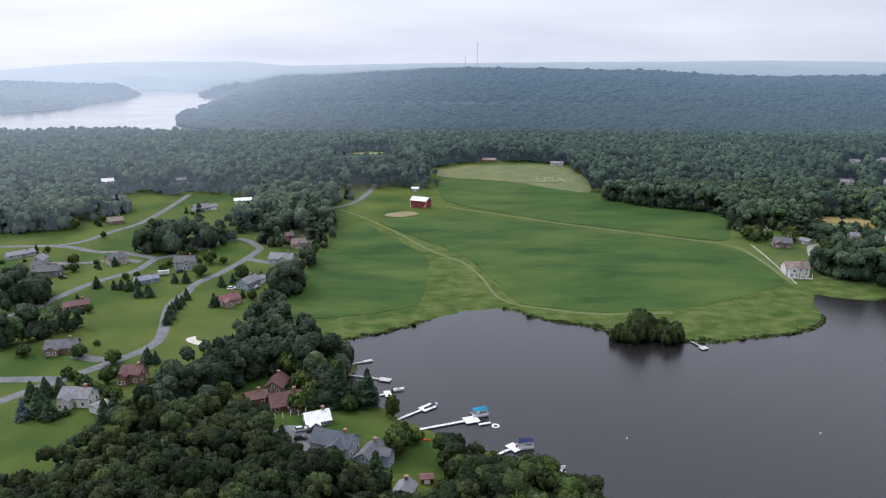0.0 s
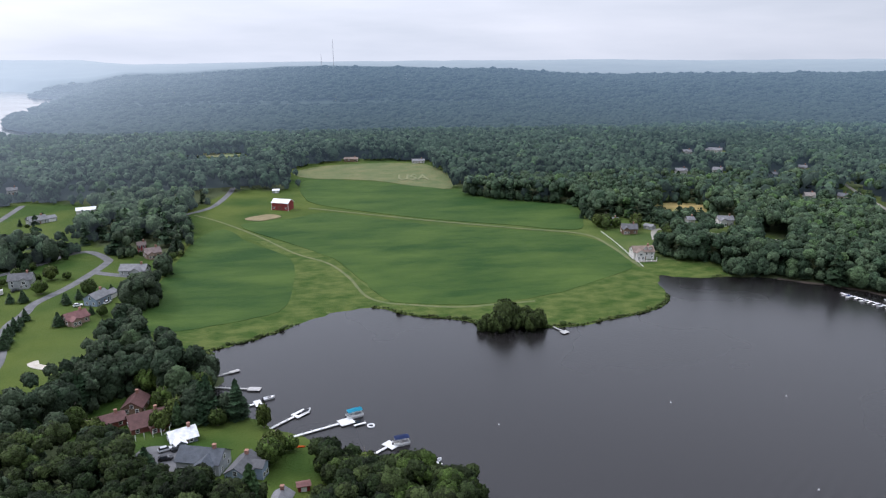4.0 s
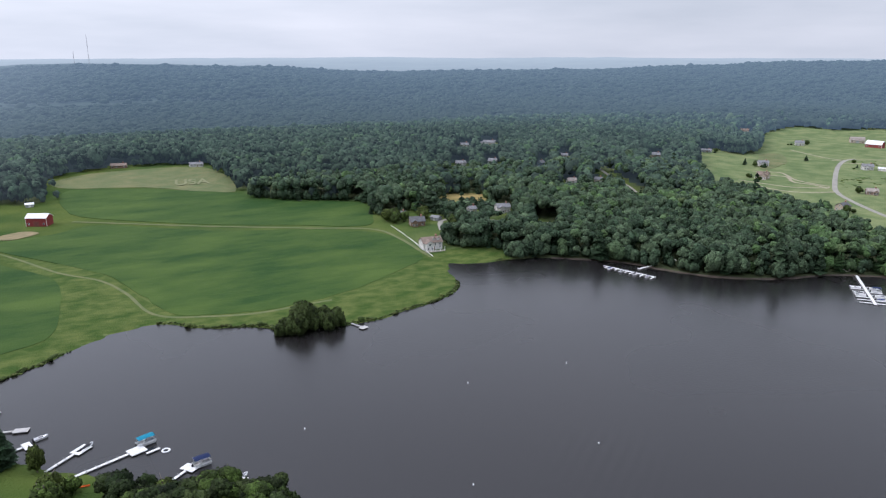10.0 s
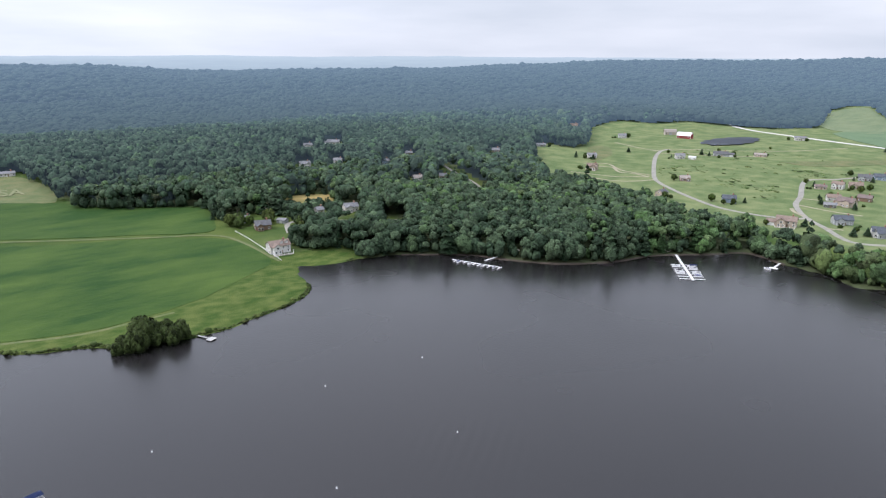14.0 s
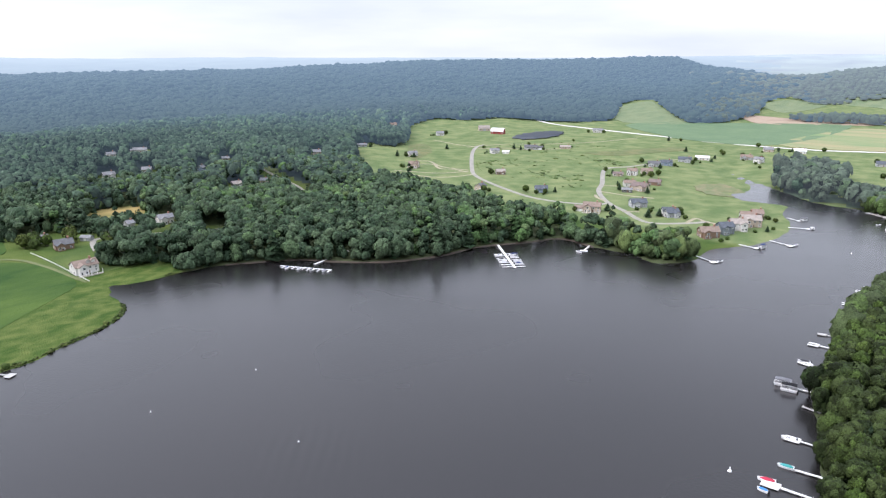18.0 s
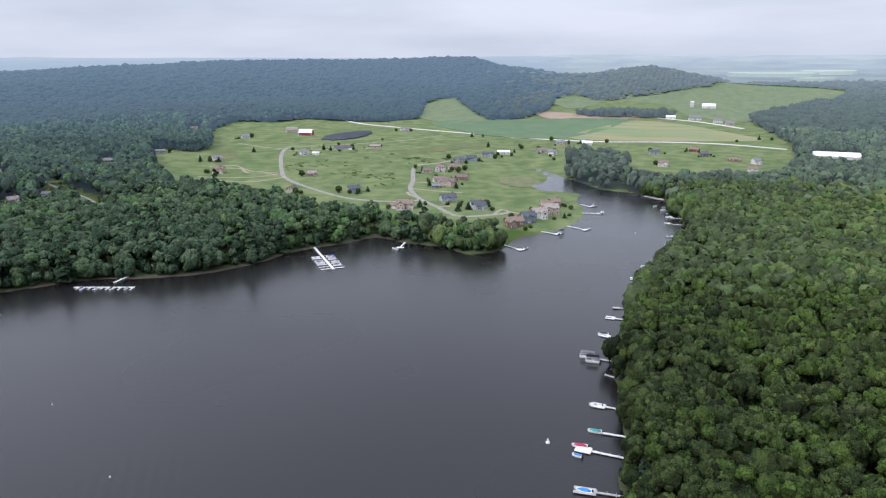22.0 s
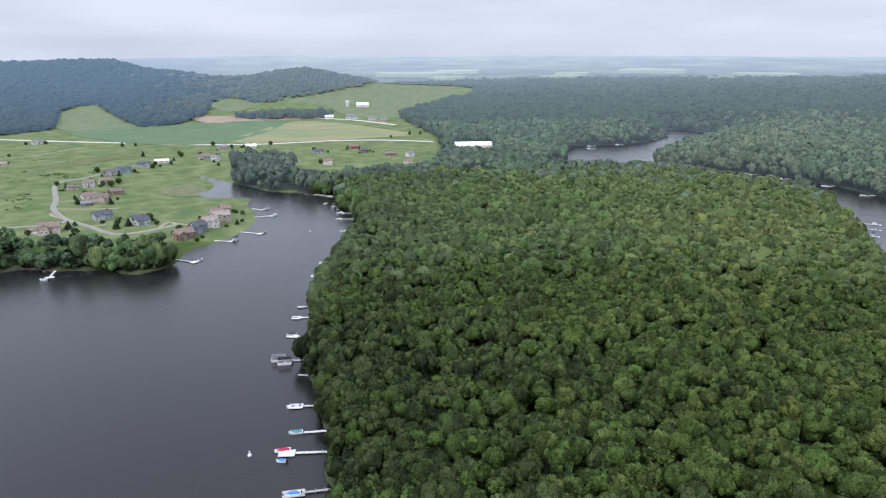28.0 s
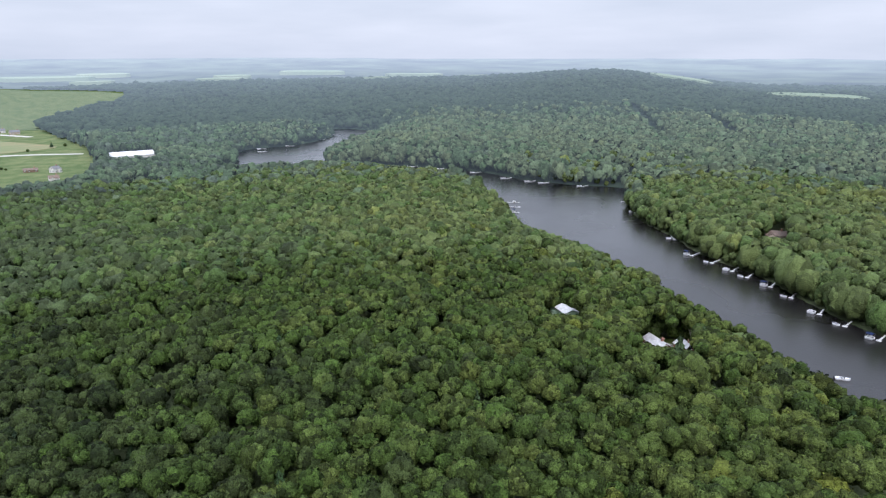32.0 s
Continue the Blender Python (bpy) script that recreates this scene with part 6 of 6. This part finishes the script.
def pontoon(x, y, heading, l=7.0, canopy=None, label="pontoon boat with railings beside a dock", group="pontoon boats"):
    b = thing("pontoon_boat", label, "boat", pose(x, y, 0.0, 0, 0, heading), group)
    l *= 0.85
    for s in (-1, 1):
        bm = bmesh.new()
        bmesh.ops.create_cone(bm, cap_ends=True, segments=12, radius1=0.34, radius2=0.34, depth=l * 0.94)
        bmesh.ops.rotate(bm, verts=bm.verts, cent=(0, 0, 0), matrix=Matrix.Rotation(math.pi / 2, 3, "Y"))
        bmesh.ops.translate(bm, verts=bm.verts, vec=(0, s * 0.85, 0.12))
        part("pontoon", bm, ALUMINIUM, b)
    part("deck", boxed((-l / 2, -1.25, 0.46, l / 2, 1.25, 0.56)), DOCK_GREY, b)
    part("railing", boxed((-l / 2, -1.25, 0.56, l / 2, -1.2, 1.25), (-l / 2, 1.2, 0.56, l / 2, 1.25, 1.25), (-l / 2, -1.2, 0.56, -l / 2 + 0.05, 1.2, 1.25), (l / 2 - 0.05, -1.2, 0.56, l / 2, 1.2, 1.25)), HULL, b)
    for s in (-1, 1):
        part("bench", boxed((l * 0.12, s * 0.85 - 0.32, 0.56, l * 0.45, s * 0.85 + 0.32, 1.05)), SEAT, b)
    part("console", boxed((-0.5, 0.3, 0.56, 0.1, 1.1, 1.5)), HULL, b)
    part("motor", boxed((-l / 2 - 0.5, -0.22, 0.0, -l / 2 - 0.02, 0.22, 1.2)), COVERS["black"], b)
    if canopy:
        bm = bmesh.new()
        rows = []
        for k in range(7):
            a = -1 + k / 3
            rows.append([bm.verts.new((q * l * 0.46, a * 1.4, 2.7 + 0.35 * (1 - a * a) - 0.1 * q * q)) for q in (-1, -0.3, 0.3, 1)])
        for k in range(6):
            for j in range(3):
                bm.faces.new((rows[k][j], rows[k][j + 1], rows[k + 1][j + 1], rows[k + 1][j]))
        bmesh.ops.solidify(bm, geom=bm.faces[:], thickness=0.08)
        part("canopy", bm, COVERS[canopy], b, f"{canopy} canvas canopy")
        for q in (-1, 1):
            for s in (-1, 1):
                part("canopy_pole", boxed((q * l * 0.4 - 0.04, s * 1.22 - 0.04, 0.56, q * l * 0.4 + 0.04, s * 1.22 + 0.04, 2.74)), ALUMINIUM, b)
    return b


def buoy(x, y, r=0.28):
    bm = bmesh.new()
    bmesh.ops.create_uvsphere(bm, u_segments=12, v_segments=8, radius=r)
    bmesh.ops.create_cone(bm, cap_ends=True, segments=8, radius1=r * 0.4, radius2=r * 0.3, depth=r * 1.6, matrix=Matrix.Translation((0, 0, r * 1.2)))
    b = part("buoy", bm, HULL)
    b.location = (x, y, 0.1)
    return tagged(b, "small white mooring buoy floating on the lake", "buoy", "buoys")


def ang(x0, y0, x1, y1):
    return math.degrees(math.atan2(y1 - y0, x1 - x0))


# western bank
dock(-39, 262, -33, 265, (2.6, 4.5), 1.0, DOCK_GREY)
dock(-39, 253, -25, 249, (3.6, 5.5), 1.2, DOCK_GREY, "grey wooden dock with a pale end platform")
dock(-38, 231, -22, 236, (6.0, 3.0), 1.3)
runabout(-17, 240, 20, 5.0, None)
dock(-15, 218, -8, 224, (4.6, 6.5), 1.2, slip=True)
runabout(-4, 227, 42, 5.2, "black")
dock(-8, 210.5, 7, 216, (5.5, 6.0), 1.3)
pontoon(12.5, 220.5, 18, 6.8, "turquoise", "pontoon boat under a turquoise canopy at the dock")
dock(13, 214, 16, 215, None, 1.2, label="short pale dock section beside the lift")
dock(17, 195, 21, 198, (6, 4), 1.2)
pontoon(26, 199.5, 10, 6.2, "navy", "white pontoon boat under a navy canopy")
dock(31, 180, 34, 184, (3.4, 3), 1.2)
runabout(35, 187, 25, 5.0, "grey")
bm = bmesh.new()
ring_v = [[bm.verts.new(((1.1 + 0.3 * math.cos(b)) * math.cos(a), (1.1 + 0.3 * math.cos(b)) * math.sin(a), 0.15 + 0.3 * math.sin(b))) for b in np.arange(8) * math.pi / 4] for a in np.arange(20) * math.pi / 10]
for i in range(20):
    for j in range(8):
        bm.faces.new((ring_v[i][j], ring_v[(i + 1) % 20][j], ring_v[(i + 1) % 20][(j + 1) % 8], ring_v[i][(j + 1) % 8]))
swim = part("swim_ring", bm, HULL)
swim.location = (17.5, 213, 0)
tagged(swim, "round white inflatable ring on the water", "float")
dock(109, 285, 111, 280, (4.5, 3.5), 1.2, DOCK_GREY, "short grey dock beside the point")

# two shared piers on the northern bank
pier = dock(304, 288, 287, 286.5, None, 1.8, label="white shared pier with boat slips along its head")
hx, hy, gx2, gy2 = 274, 300, 284, 270
pd = dock(hx, hy, gx2, gy2, None, 1.6, label="white pier head with finger slips", group="pier heads")
for k in range(10):
    part("finger", boxed((1.2 + k * 3.25, -4.6 if k % 2 else -3.6, 0.32, 2.0 + k * 3.25, -0.82, 0.5)), DOCK_WHITE, pd)
for k in range(4):
    a = 0.12 + 0.25 * k
    runabout(hx + (gx2 - hx) * a - 2.2, hy + (gy2 - hy) * a - 1.0, 200, 5.0, ("navy", None, "black", "grey")[k])
pb = dock(385, 217, 347, 184, None, 2.0, label="long white shared pier with boat slips on both sides", group="pier heads")
for k in range(7):
    for s in (-1, 1):
        lo, hi = (1.05, 7.0) if s > 0 else (-7.0, -1.05)
        part("finger", boxed((20 + k * 4.6, lo, 0.32, 20.9 + k * 4.6, hi, 0.5)), DOCK_WHITE, pb)
dirx, diry = -38 / 50.3, -33 / 50.3
for k in range(5):
    for s in (-1, 1):
        q = 22.8 + k * 4.6
        if (k + s) % 3:
            bx, by = 385 + dirx * q - diry * 4.4 * s, 217 + diry * q + dirx * 4.4 * s
            (pontoon if k % 2 else runabout)(bx, by, ang(0, 0, -diry * s, dirx * s), 5.6, ("grey", "navy", "black")[k % 3] if k % 3 else None)
dock(416, 167, 405, 165.5, (6, 3), 1.4, DOCK_WHITE)
runabout(400, 167, 80, 5.6, "grey")
for x, y, r in ((312, 286, 0), (388, 226, 40)):
    drape("beach_patch", [(x - 4, y), (x, y + 3), (x + 5, y + 1), (x + 2, y - 2)], SAND, 0.2, 3, "small pale sand patch at the pier", "sand")

# eastern bank, near to far
EAST_DOCKS = [(178, 6, 177.5, 14, (4.2, 7.5), True), (198, 7, 198.8, 18, (4.5, 6), False), (211, 9, 211, 16, None, False), (229, 10, 229.5, 17, (4.2, 5.5), True), (254, 15, 255.5, 20, None, False),
              (269, 17, 269.6, 24, (3.5, 4), False), (293, 16, 295, 22, (4, 6), True), (318, 15, 318.6, 22, (4.5, 5), True), (334, 16, 333.5, 21, (3, 4), False), (385, 10, 384.5, 15, (5, 5.5), True),
              (406, 6, 407, 12, None, False), (419, 3, 418, 9, None, False), (461, -8, 458, -2, None, False), (492, -11, 489, -2, None, False), (526, -12, 527, 1, (3, 3), False),
              (546, -12, 548, -1, (3, 3), False), (560, -10, 563, 1, None, False), (574, -1, 573, 7, None, False)]
for k, (x0, y0, x1, y1, head, slip) in enumerate(EAST_DOCKS):
    dock(x0, y0, x1, y1, head, 1.2 if k % 3 else 1.0, DOCK_WHITE if k % 4 else DOCK_GREY, slip=slip, group="docks of the eastern bank")
runabout(177.2, 17.6, 92, 5.4, "blue", "runabout under a blue cover in a slip")
runabout(200.8, 22.0, 95, 5.8, "red", "runabout under a red cover on a white dock")
b = runabout(195, 22, 80, 3.6, "blue", "small blue rowing boat beside the dock")
runabout(211.5, 18.5, 92, 5.4, "green", "runabout with a green cover at a dock")
pontoon(270.5, 28.5, 92, 7.4, "grey", "pontoon boat under a grey canopy")
pontoon(267, 26, 92, 6.6, "black", "dark pontoon boat on a lift")
runabout(297.5, 25, 96, 5.4, "black")
runabout(229.6, 20.5, 92, 5.2, None)
for k, (x, y) in enumerate(((408, 13), (419, 10), (455, 0), (463, 1), (488, 1), (529, 4), (549, 3), (564, 4), (588, 15), (575, 8), (443, 6))):
    (runabout if k % 3 else pontoon)(x, y, 80 + 9 * k, 5.6, (None, "grey", None, "navy")[k % 4], group="boats of the eastern bank")
# far cove and the waterfront
for k, (x0, y0, x1, y1) in enumerate(((544, 67, 546, 57), (496, 71, 490, 60), (474, 86, 471, 77), (431, 103, 424, 92), (576, 73, 571, 66), (628, 12, 630, 22))):
    dock(x0, y0, x1, y1, (5, 4) if k % 2 else (4, 3), 1.3, group="docks of the waterfront")
    (runabout if k % 2 else pontoon)(x1 + 3, y1 - 4, ang(x0, y0, x1, y1) + 90, 5.8, (None, "grey", "navy")[k % 3], group="boats of the waterfront")
drape("gravel_landing", [(622, 10), (634, 34), (630, 42), (618, 14)], GRAVEL, 0.25, 6, "pale gravel landing at the cove", "landing")
# river docks
RIVER_DOCKS = [(455, -377, 447, -388), (441, -366, 432, -376), (424, -352, 416, -361), (398, -464, 391, -469), (368, -440, 362, -438), (295, -397, 290, -393), (258, -376, 257, -368), (241, -372, 240, -364),
               (225, -367, 223, -359), (213, -363, 211, -355), (196, -357, 194, -350), (180, -349, 178, -342), (159, -337, 157, -330), (143, -331, 142, -324), (126, -326, 125, -319)]
for k, (x0, y0, x1, y1) in enumerate(RIVER_DOCKS):
    dock(x0, y0, x1, y1, (2.8, 1.8), 0.9, group="river docks")
    (runabout if k % 2 else pontoon)(x1 + 3.6, y1 + 1, ang(x0, y0, x1, y1) + 80, 3.9, (None, "grey", "navy", None)[k % 4], group="river boats")
for x, y in ((470, -494), (505, -476), (520, -471), (548, -463), (596, -460), (640, -443), (672, -427), (900, -335), (928, -345), (938, -390), (985, -460)):
    dock(x + 1, y - 3, x, y + 5, None, 1.6, group="far river docks")
    runabout(x + 4, y + 5, 60, 6.0, None, group="far river boats")
runabout(115, -267, 215, 6.2, None, "white motor boat under way on the river")
for x, y in ((125, 208), (169, 204), (140, 151), (93, 151), (492, 24), (60, 205)):
    buoy(x, y)
buoy(200, 32, 0.7)

# ---------------------------------------------------------------- fence, letters, masts, cars and garden things
fence = thing("white_fence", "long solid white board fence across the grass", "fence")
fx0, fy0, fx1, fy1 = 197, 434, 192, 362
n_f = 30
for k in range(n_f):
    a, b = k / n_f, (k + 1) / n_f
    x0, y0, x1, y1 = fx0 + (fx1 - fx0) * a, fy0 + (fy1 - fy0) * a, fx0 + (fx1 - fx0) * b, fy0 + (fy1 - fy0) * b
    m = pose(x0, y0, ground_at(x0, y0), 0, 0, ang(x0, y0, x1, y1))
    l = math.hypot(x1 - x0, y1 - y0)
    p = part("panel", boxed((0.1, -0.03, 0.5, l - 0.1, 0.03, 0.78)), TRIM, fence)
    p.matrix_basis = m
    p = part("post", boxed((-0.09, -0.09, -0.3, 0.09, 0.09, 0.95)), TRIM, fence)
    p.matrix_basis = m

word = bpy.data.curves.new("field_letters", "FONT")
word.body, word.align_x, word.size, word.extrude, word.offset = "USA", "CENTER", 17, 0.12, 0.25
letters = new("field_letters", word)
letters.data.materials.append(CHALK)
letters.matrix_basis = pose(99, 640, ground_at(99, 655) + 0.1, 1.2, 0, -8.6) @ Matrix.Diagonal((0.95, 2.2, 1, 1))
tagged(letters, "large pale letters mown into the dry meadow", "letters")


def mast(x, y, tall, wide):
    m = thing("radio_mast", "tall thin lattice radio mast on the wooded ridge", "mast", pose(x, y, ground_at(x, y)), "radio masts")
    for k in range(3):
        a = 2.1 * k
        part("leg", boxed((wide * math.cos(a) - 0.35, wide * math.sin(a) - 0.35, 0, wide * math.cos(a) + 0.35, wide * math.sin(a) + 0.35, tall)), ALUMINIUM, m)
    part("antenna", boxed((-0.4, -0.4, tall - 4, 0.4, 0.4, tall + 9)), ALUMINIUM, m)
    for k in range(int(tall / 12)):
        part("brace", boxed((-wide, -wide, 6 + 12 * k, wide, wide, 6.5 + 12 * k)), ALUMINIUM, m)


mast(131, 2790, 88, 0.9)
mast(85, 2790, 34, 0.7)

CAR_PAINT = {k: material("car_paint_" + k, v, v, 1, 0.25, gloss=0.6) for k, v in {"black": (0.02, 0.02, 0.022), "silver": (0.45, 0.46, 0.47), "white": (0.75, 0.75, 0.75), "red": (0.3, 0.03, 0.03)}.items()}
TYRE = material("tyre_rubber", (0.02, 0.02, 0.02), (0.03, 0.03, 0.03), 0.5, 0.9)


def car(x, y, turn, colour):
    c = thing("car", f"{colour} parked car on the driveway", "car", pose(x, y, ground_at(x, y) + 0.18, 0, 0, turn), "parked cars")
    bm = bmesh.new()
    prof = [(-2.2, 0.3), (2.2, 0.3), (2.25, 0.75), (1.2, 0.95), (-2.1, 1.0), (-2.25, 0.7)]
    a, b = [bm.verts.new((p, -0.88, q)) for p, q in prof], [bm.verts.new((p, 0.88, q)) for p, q in prof]
    bm.faces.new(a[::-1]), bm.faces.new(b)
    for k in range(6):
        bm.faces.new((a[k], a[(k + 1) % 6], b[(k + 1) % 6], b[k]))
    bmesh.ops.recalc_face_normals(bm, faces=bm.faces)
    bmesh.ops.bevel(bm, geom=bm.edges[:], offset=0.08, segments=2, affect="EDGES")
    part("body", bm, CAR_PAINT[colour], c)
    bm = bmesh.new()
    low, top = [bm.verts.new(v) for v in ((-2.0, -0.8, 0.97), (1.1, -0.8, 0.93), (1.1, 0.8, 0.93), (-2.0, 0.8, 0.97))], [bm.verts.new(v) for v in ((-1.6, -0.62, 1.5), (0.4, -0.62, 1.5), (0.4, 0.62, 1.5), (-1.6, 0.62, 1.5))]
    bm.faces.new(top)
    for k in range(4):
        bm.faces.new((low[k], low[(k + 1) % 4], top[(k + 1) % 4], top[k]))
    part("cabin_glass", bm, GLASS, c)
    part("roof_panel", boxed((-1.55, -0.6, 1.505, 0.38, 0.6, 1.55)), CAR_PAINT[colour], c)
    for sx in (-1.35, 1.4):
        for sy in (-0.8, 0.8):
            bm = bmesh.new()
            bmesh.ops.create_cone(bm, cap_ends=True, segments=14, radius1=0.34, radius2=0.34, depth=0.22, matrix=Matrix.Translation((sx, sy, 0.18)) @ Matrix.Rotation(math.pi / 2, 4, "X"))
            part("wheel", bm, TYRE, c)


drape("driveway", [(-53, 210), (-45, 209), (-37, 205), (-38, 197), (-44, 190), (-52, 195), (-56, 204)], ASPHALT, 0.12, 3, "grey asphalt driveway between the lakeside houses", "driveway")
for x, y, turn, colour in ((-47, 206.5, 20, "silver"), (-43, 206, 15, "black"), (-46, 201, 10, "black"), (-150, 380, 40, "black"), (-112, 351, 20, "white"), (-99, 353, 70, "white"), (-210, 368, 10, "black"), (-196, 302, 30, "white"), (-200, 300, 60, "silver")):
    car(x, y, turn, colour)
kay = part("kayak", hull_mesh(3.4, 0.75, 0.35, 0.5), COVERS["orange"])
kay.matrix_basis = pose(-6, 203, ground_at(-6, 203) + 0.02, 0, 0, -8)
tagged(kay, "orange kayak lying on the lawn", "kayak")
crate = thing("trailer", "white box trailer parked on the grass", "trailer", pose(-157, 375, ground_at(-157, 375), 0, 0, 20))
part("box_body", boxed((-3, -1.1, 0.6, 3, 1.1, 2.8)), WALLS["white"], crate)
for s in (-1, 1):
    bm = bmesh.new()
    bmesh.ops.create_cone(bm, cap_ends=True, segments=12, radius1=0.38, radius2=0.38, depth=0.25, matrix=Matrix.Translation((-0.4, s * 1.0, 0.38)) @ Matrix.Rotation(math.pi / 2, 4, "X"))
    part("wheel", bm, TYRE, crate)
for k, (x, y) in enumerate(((1540, -20), (1546, -16))):
    silo = thing("silo", "pale concrete farm silo with a domed cap", "silo", pose(x, y, ground_at(x, y)), "silos")
    bm = bmesh.new()
    bmesh.ops.create_cone(bm, cap_ends=True, segments=20, radius1=2.2, radius2=2.2, depth=11, matrix=Matrix.Translation((0, 0, 5.5)))
    part("silo_wall", bm, GRAVEL, silo)
    bm = bmesh.new()
    bmesh.ops.create_uvsphere(bm, u_segments=20, v_segments=10, radius=2.25, matrix=Matrix.Translation((0, 0, 11)))
    part("dome", bm, ROOFS["white"], silo)

# pale fields far off between the hills, their haze painted on as emission
FAR_FIELD = distance_woods("far_pale_fields", (0.14, 0.18, 0.11), (0.2, 0.23, 0.14), 200, HAZE_EAST)
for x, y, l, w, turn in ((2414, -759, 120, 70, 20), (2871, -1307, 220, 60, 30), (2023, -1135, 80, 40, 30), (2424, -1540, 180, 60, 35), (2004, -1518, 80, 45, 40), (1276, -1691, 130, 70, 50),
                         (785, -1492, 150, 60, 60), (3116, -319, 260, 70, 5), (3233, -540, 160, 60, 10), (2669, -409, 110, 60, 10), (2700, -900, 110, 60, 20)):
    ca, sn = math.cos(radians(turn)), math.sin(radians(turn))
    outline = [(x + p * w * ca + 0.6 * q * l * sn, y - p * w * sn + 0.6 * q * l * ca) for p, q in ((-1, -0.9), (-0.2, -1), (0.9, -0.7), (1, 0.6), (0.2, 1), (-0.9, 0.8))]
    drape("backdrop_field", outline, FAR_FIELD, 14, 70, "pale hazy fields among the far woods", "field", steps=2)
drape("backdrop_field", [(-150, 850), (-125, 870), (-75, 845), (-82, 820), (-130, 838)], HAY, 0.6, 14, "pale strip of field behind the trees", "field")

drape("yard", [(176, -224), (172, -232), (164, -239), (156, -236), (153, -228), (160, -220), (169, -216)], SAND, 0.2, 4, "pale gravel yard round the river cottages", "yard")
tufts("reed_bed", [(-50, 284), (-46, 289), (-41, 288), (-40, 284), (-45, 281)], 0.8, 0.8, 0.8, lambda x, y: shore(x, y) > -9, REED, "small bed of green reeds in the shallows", 55)
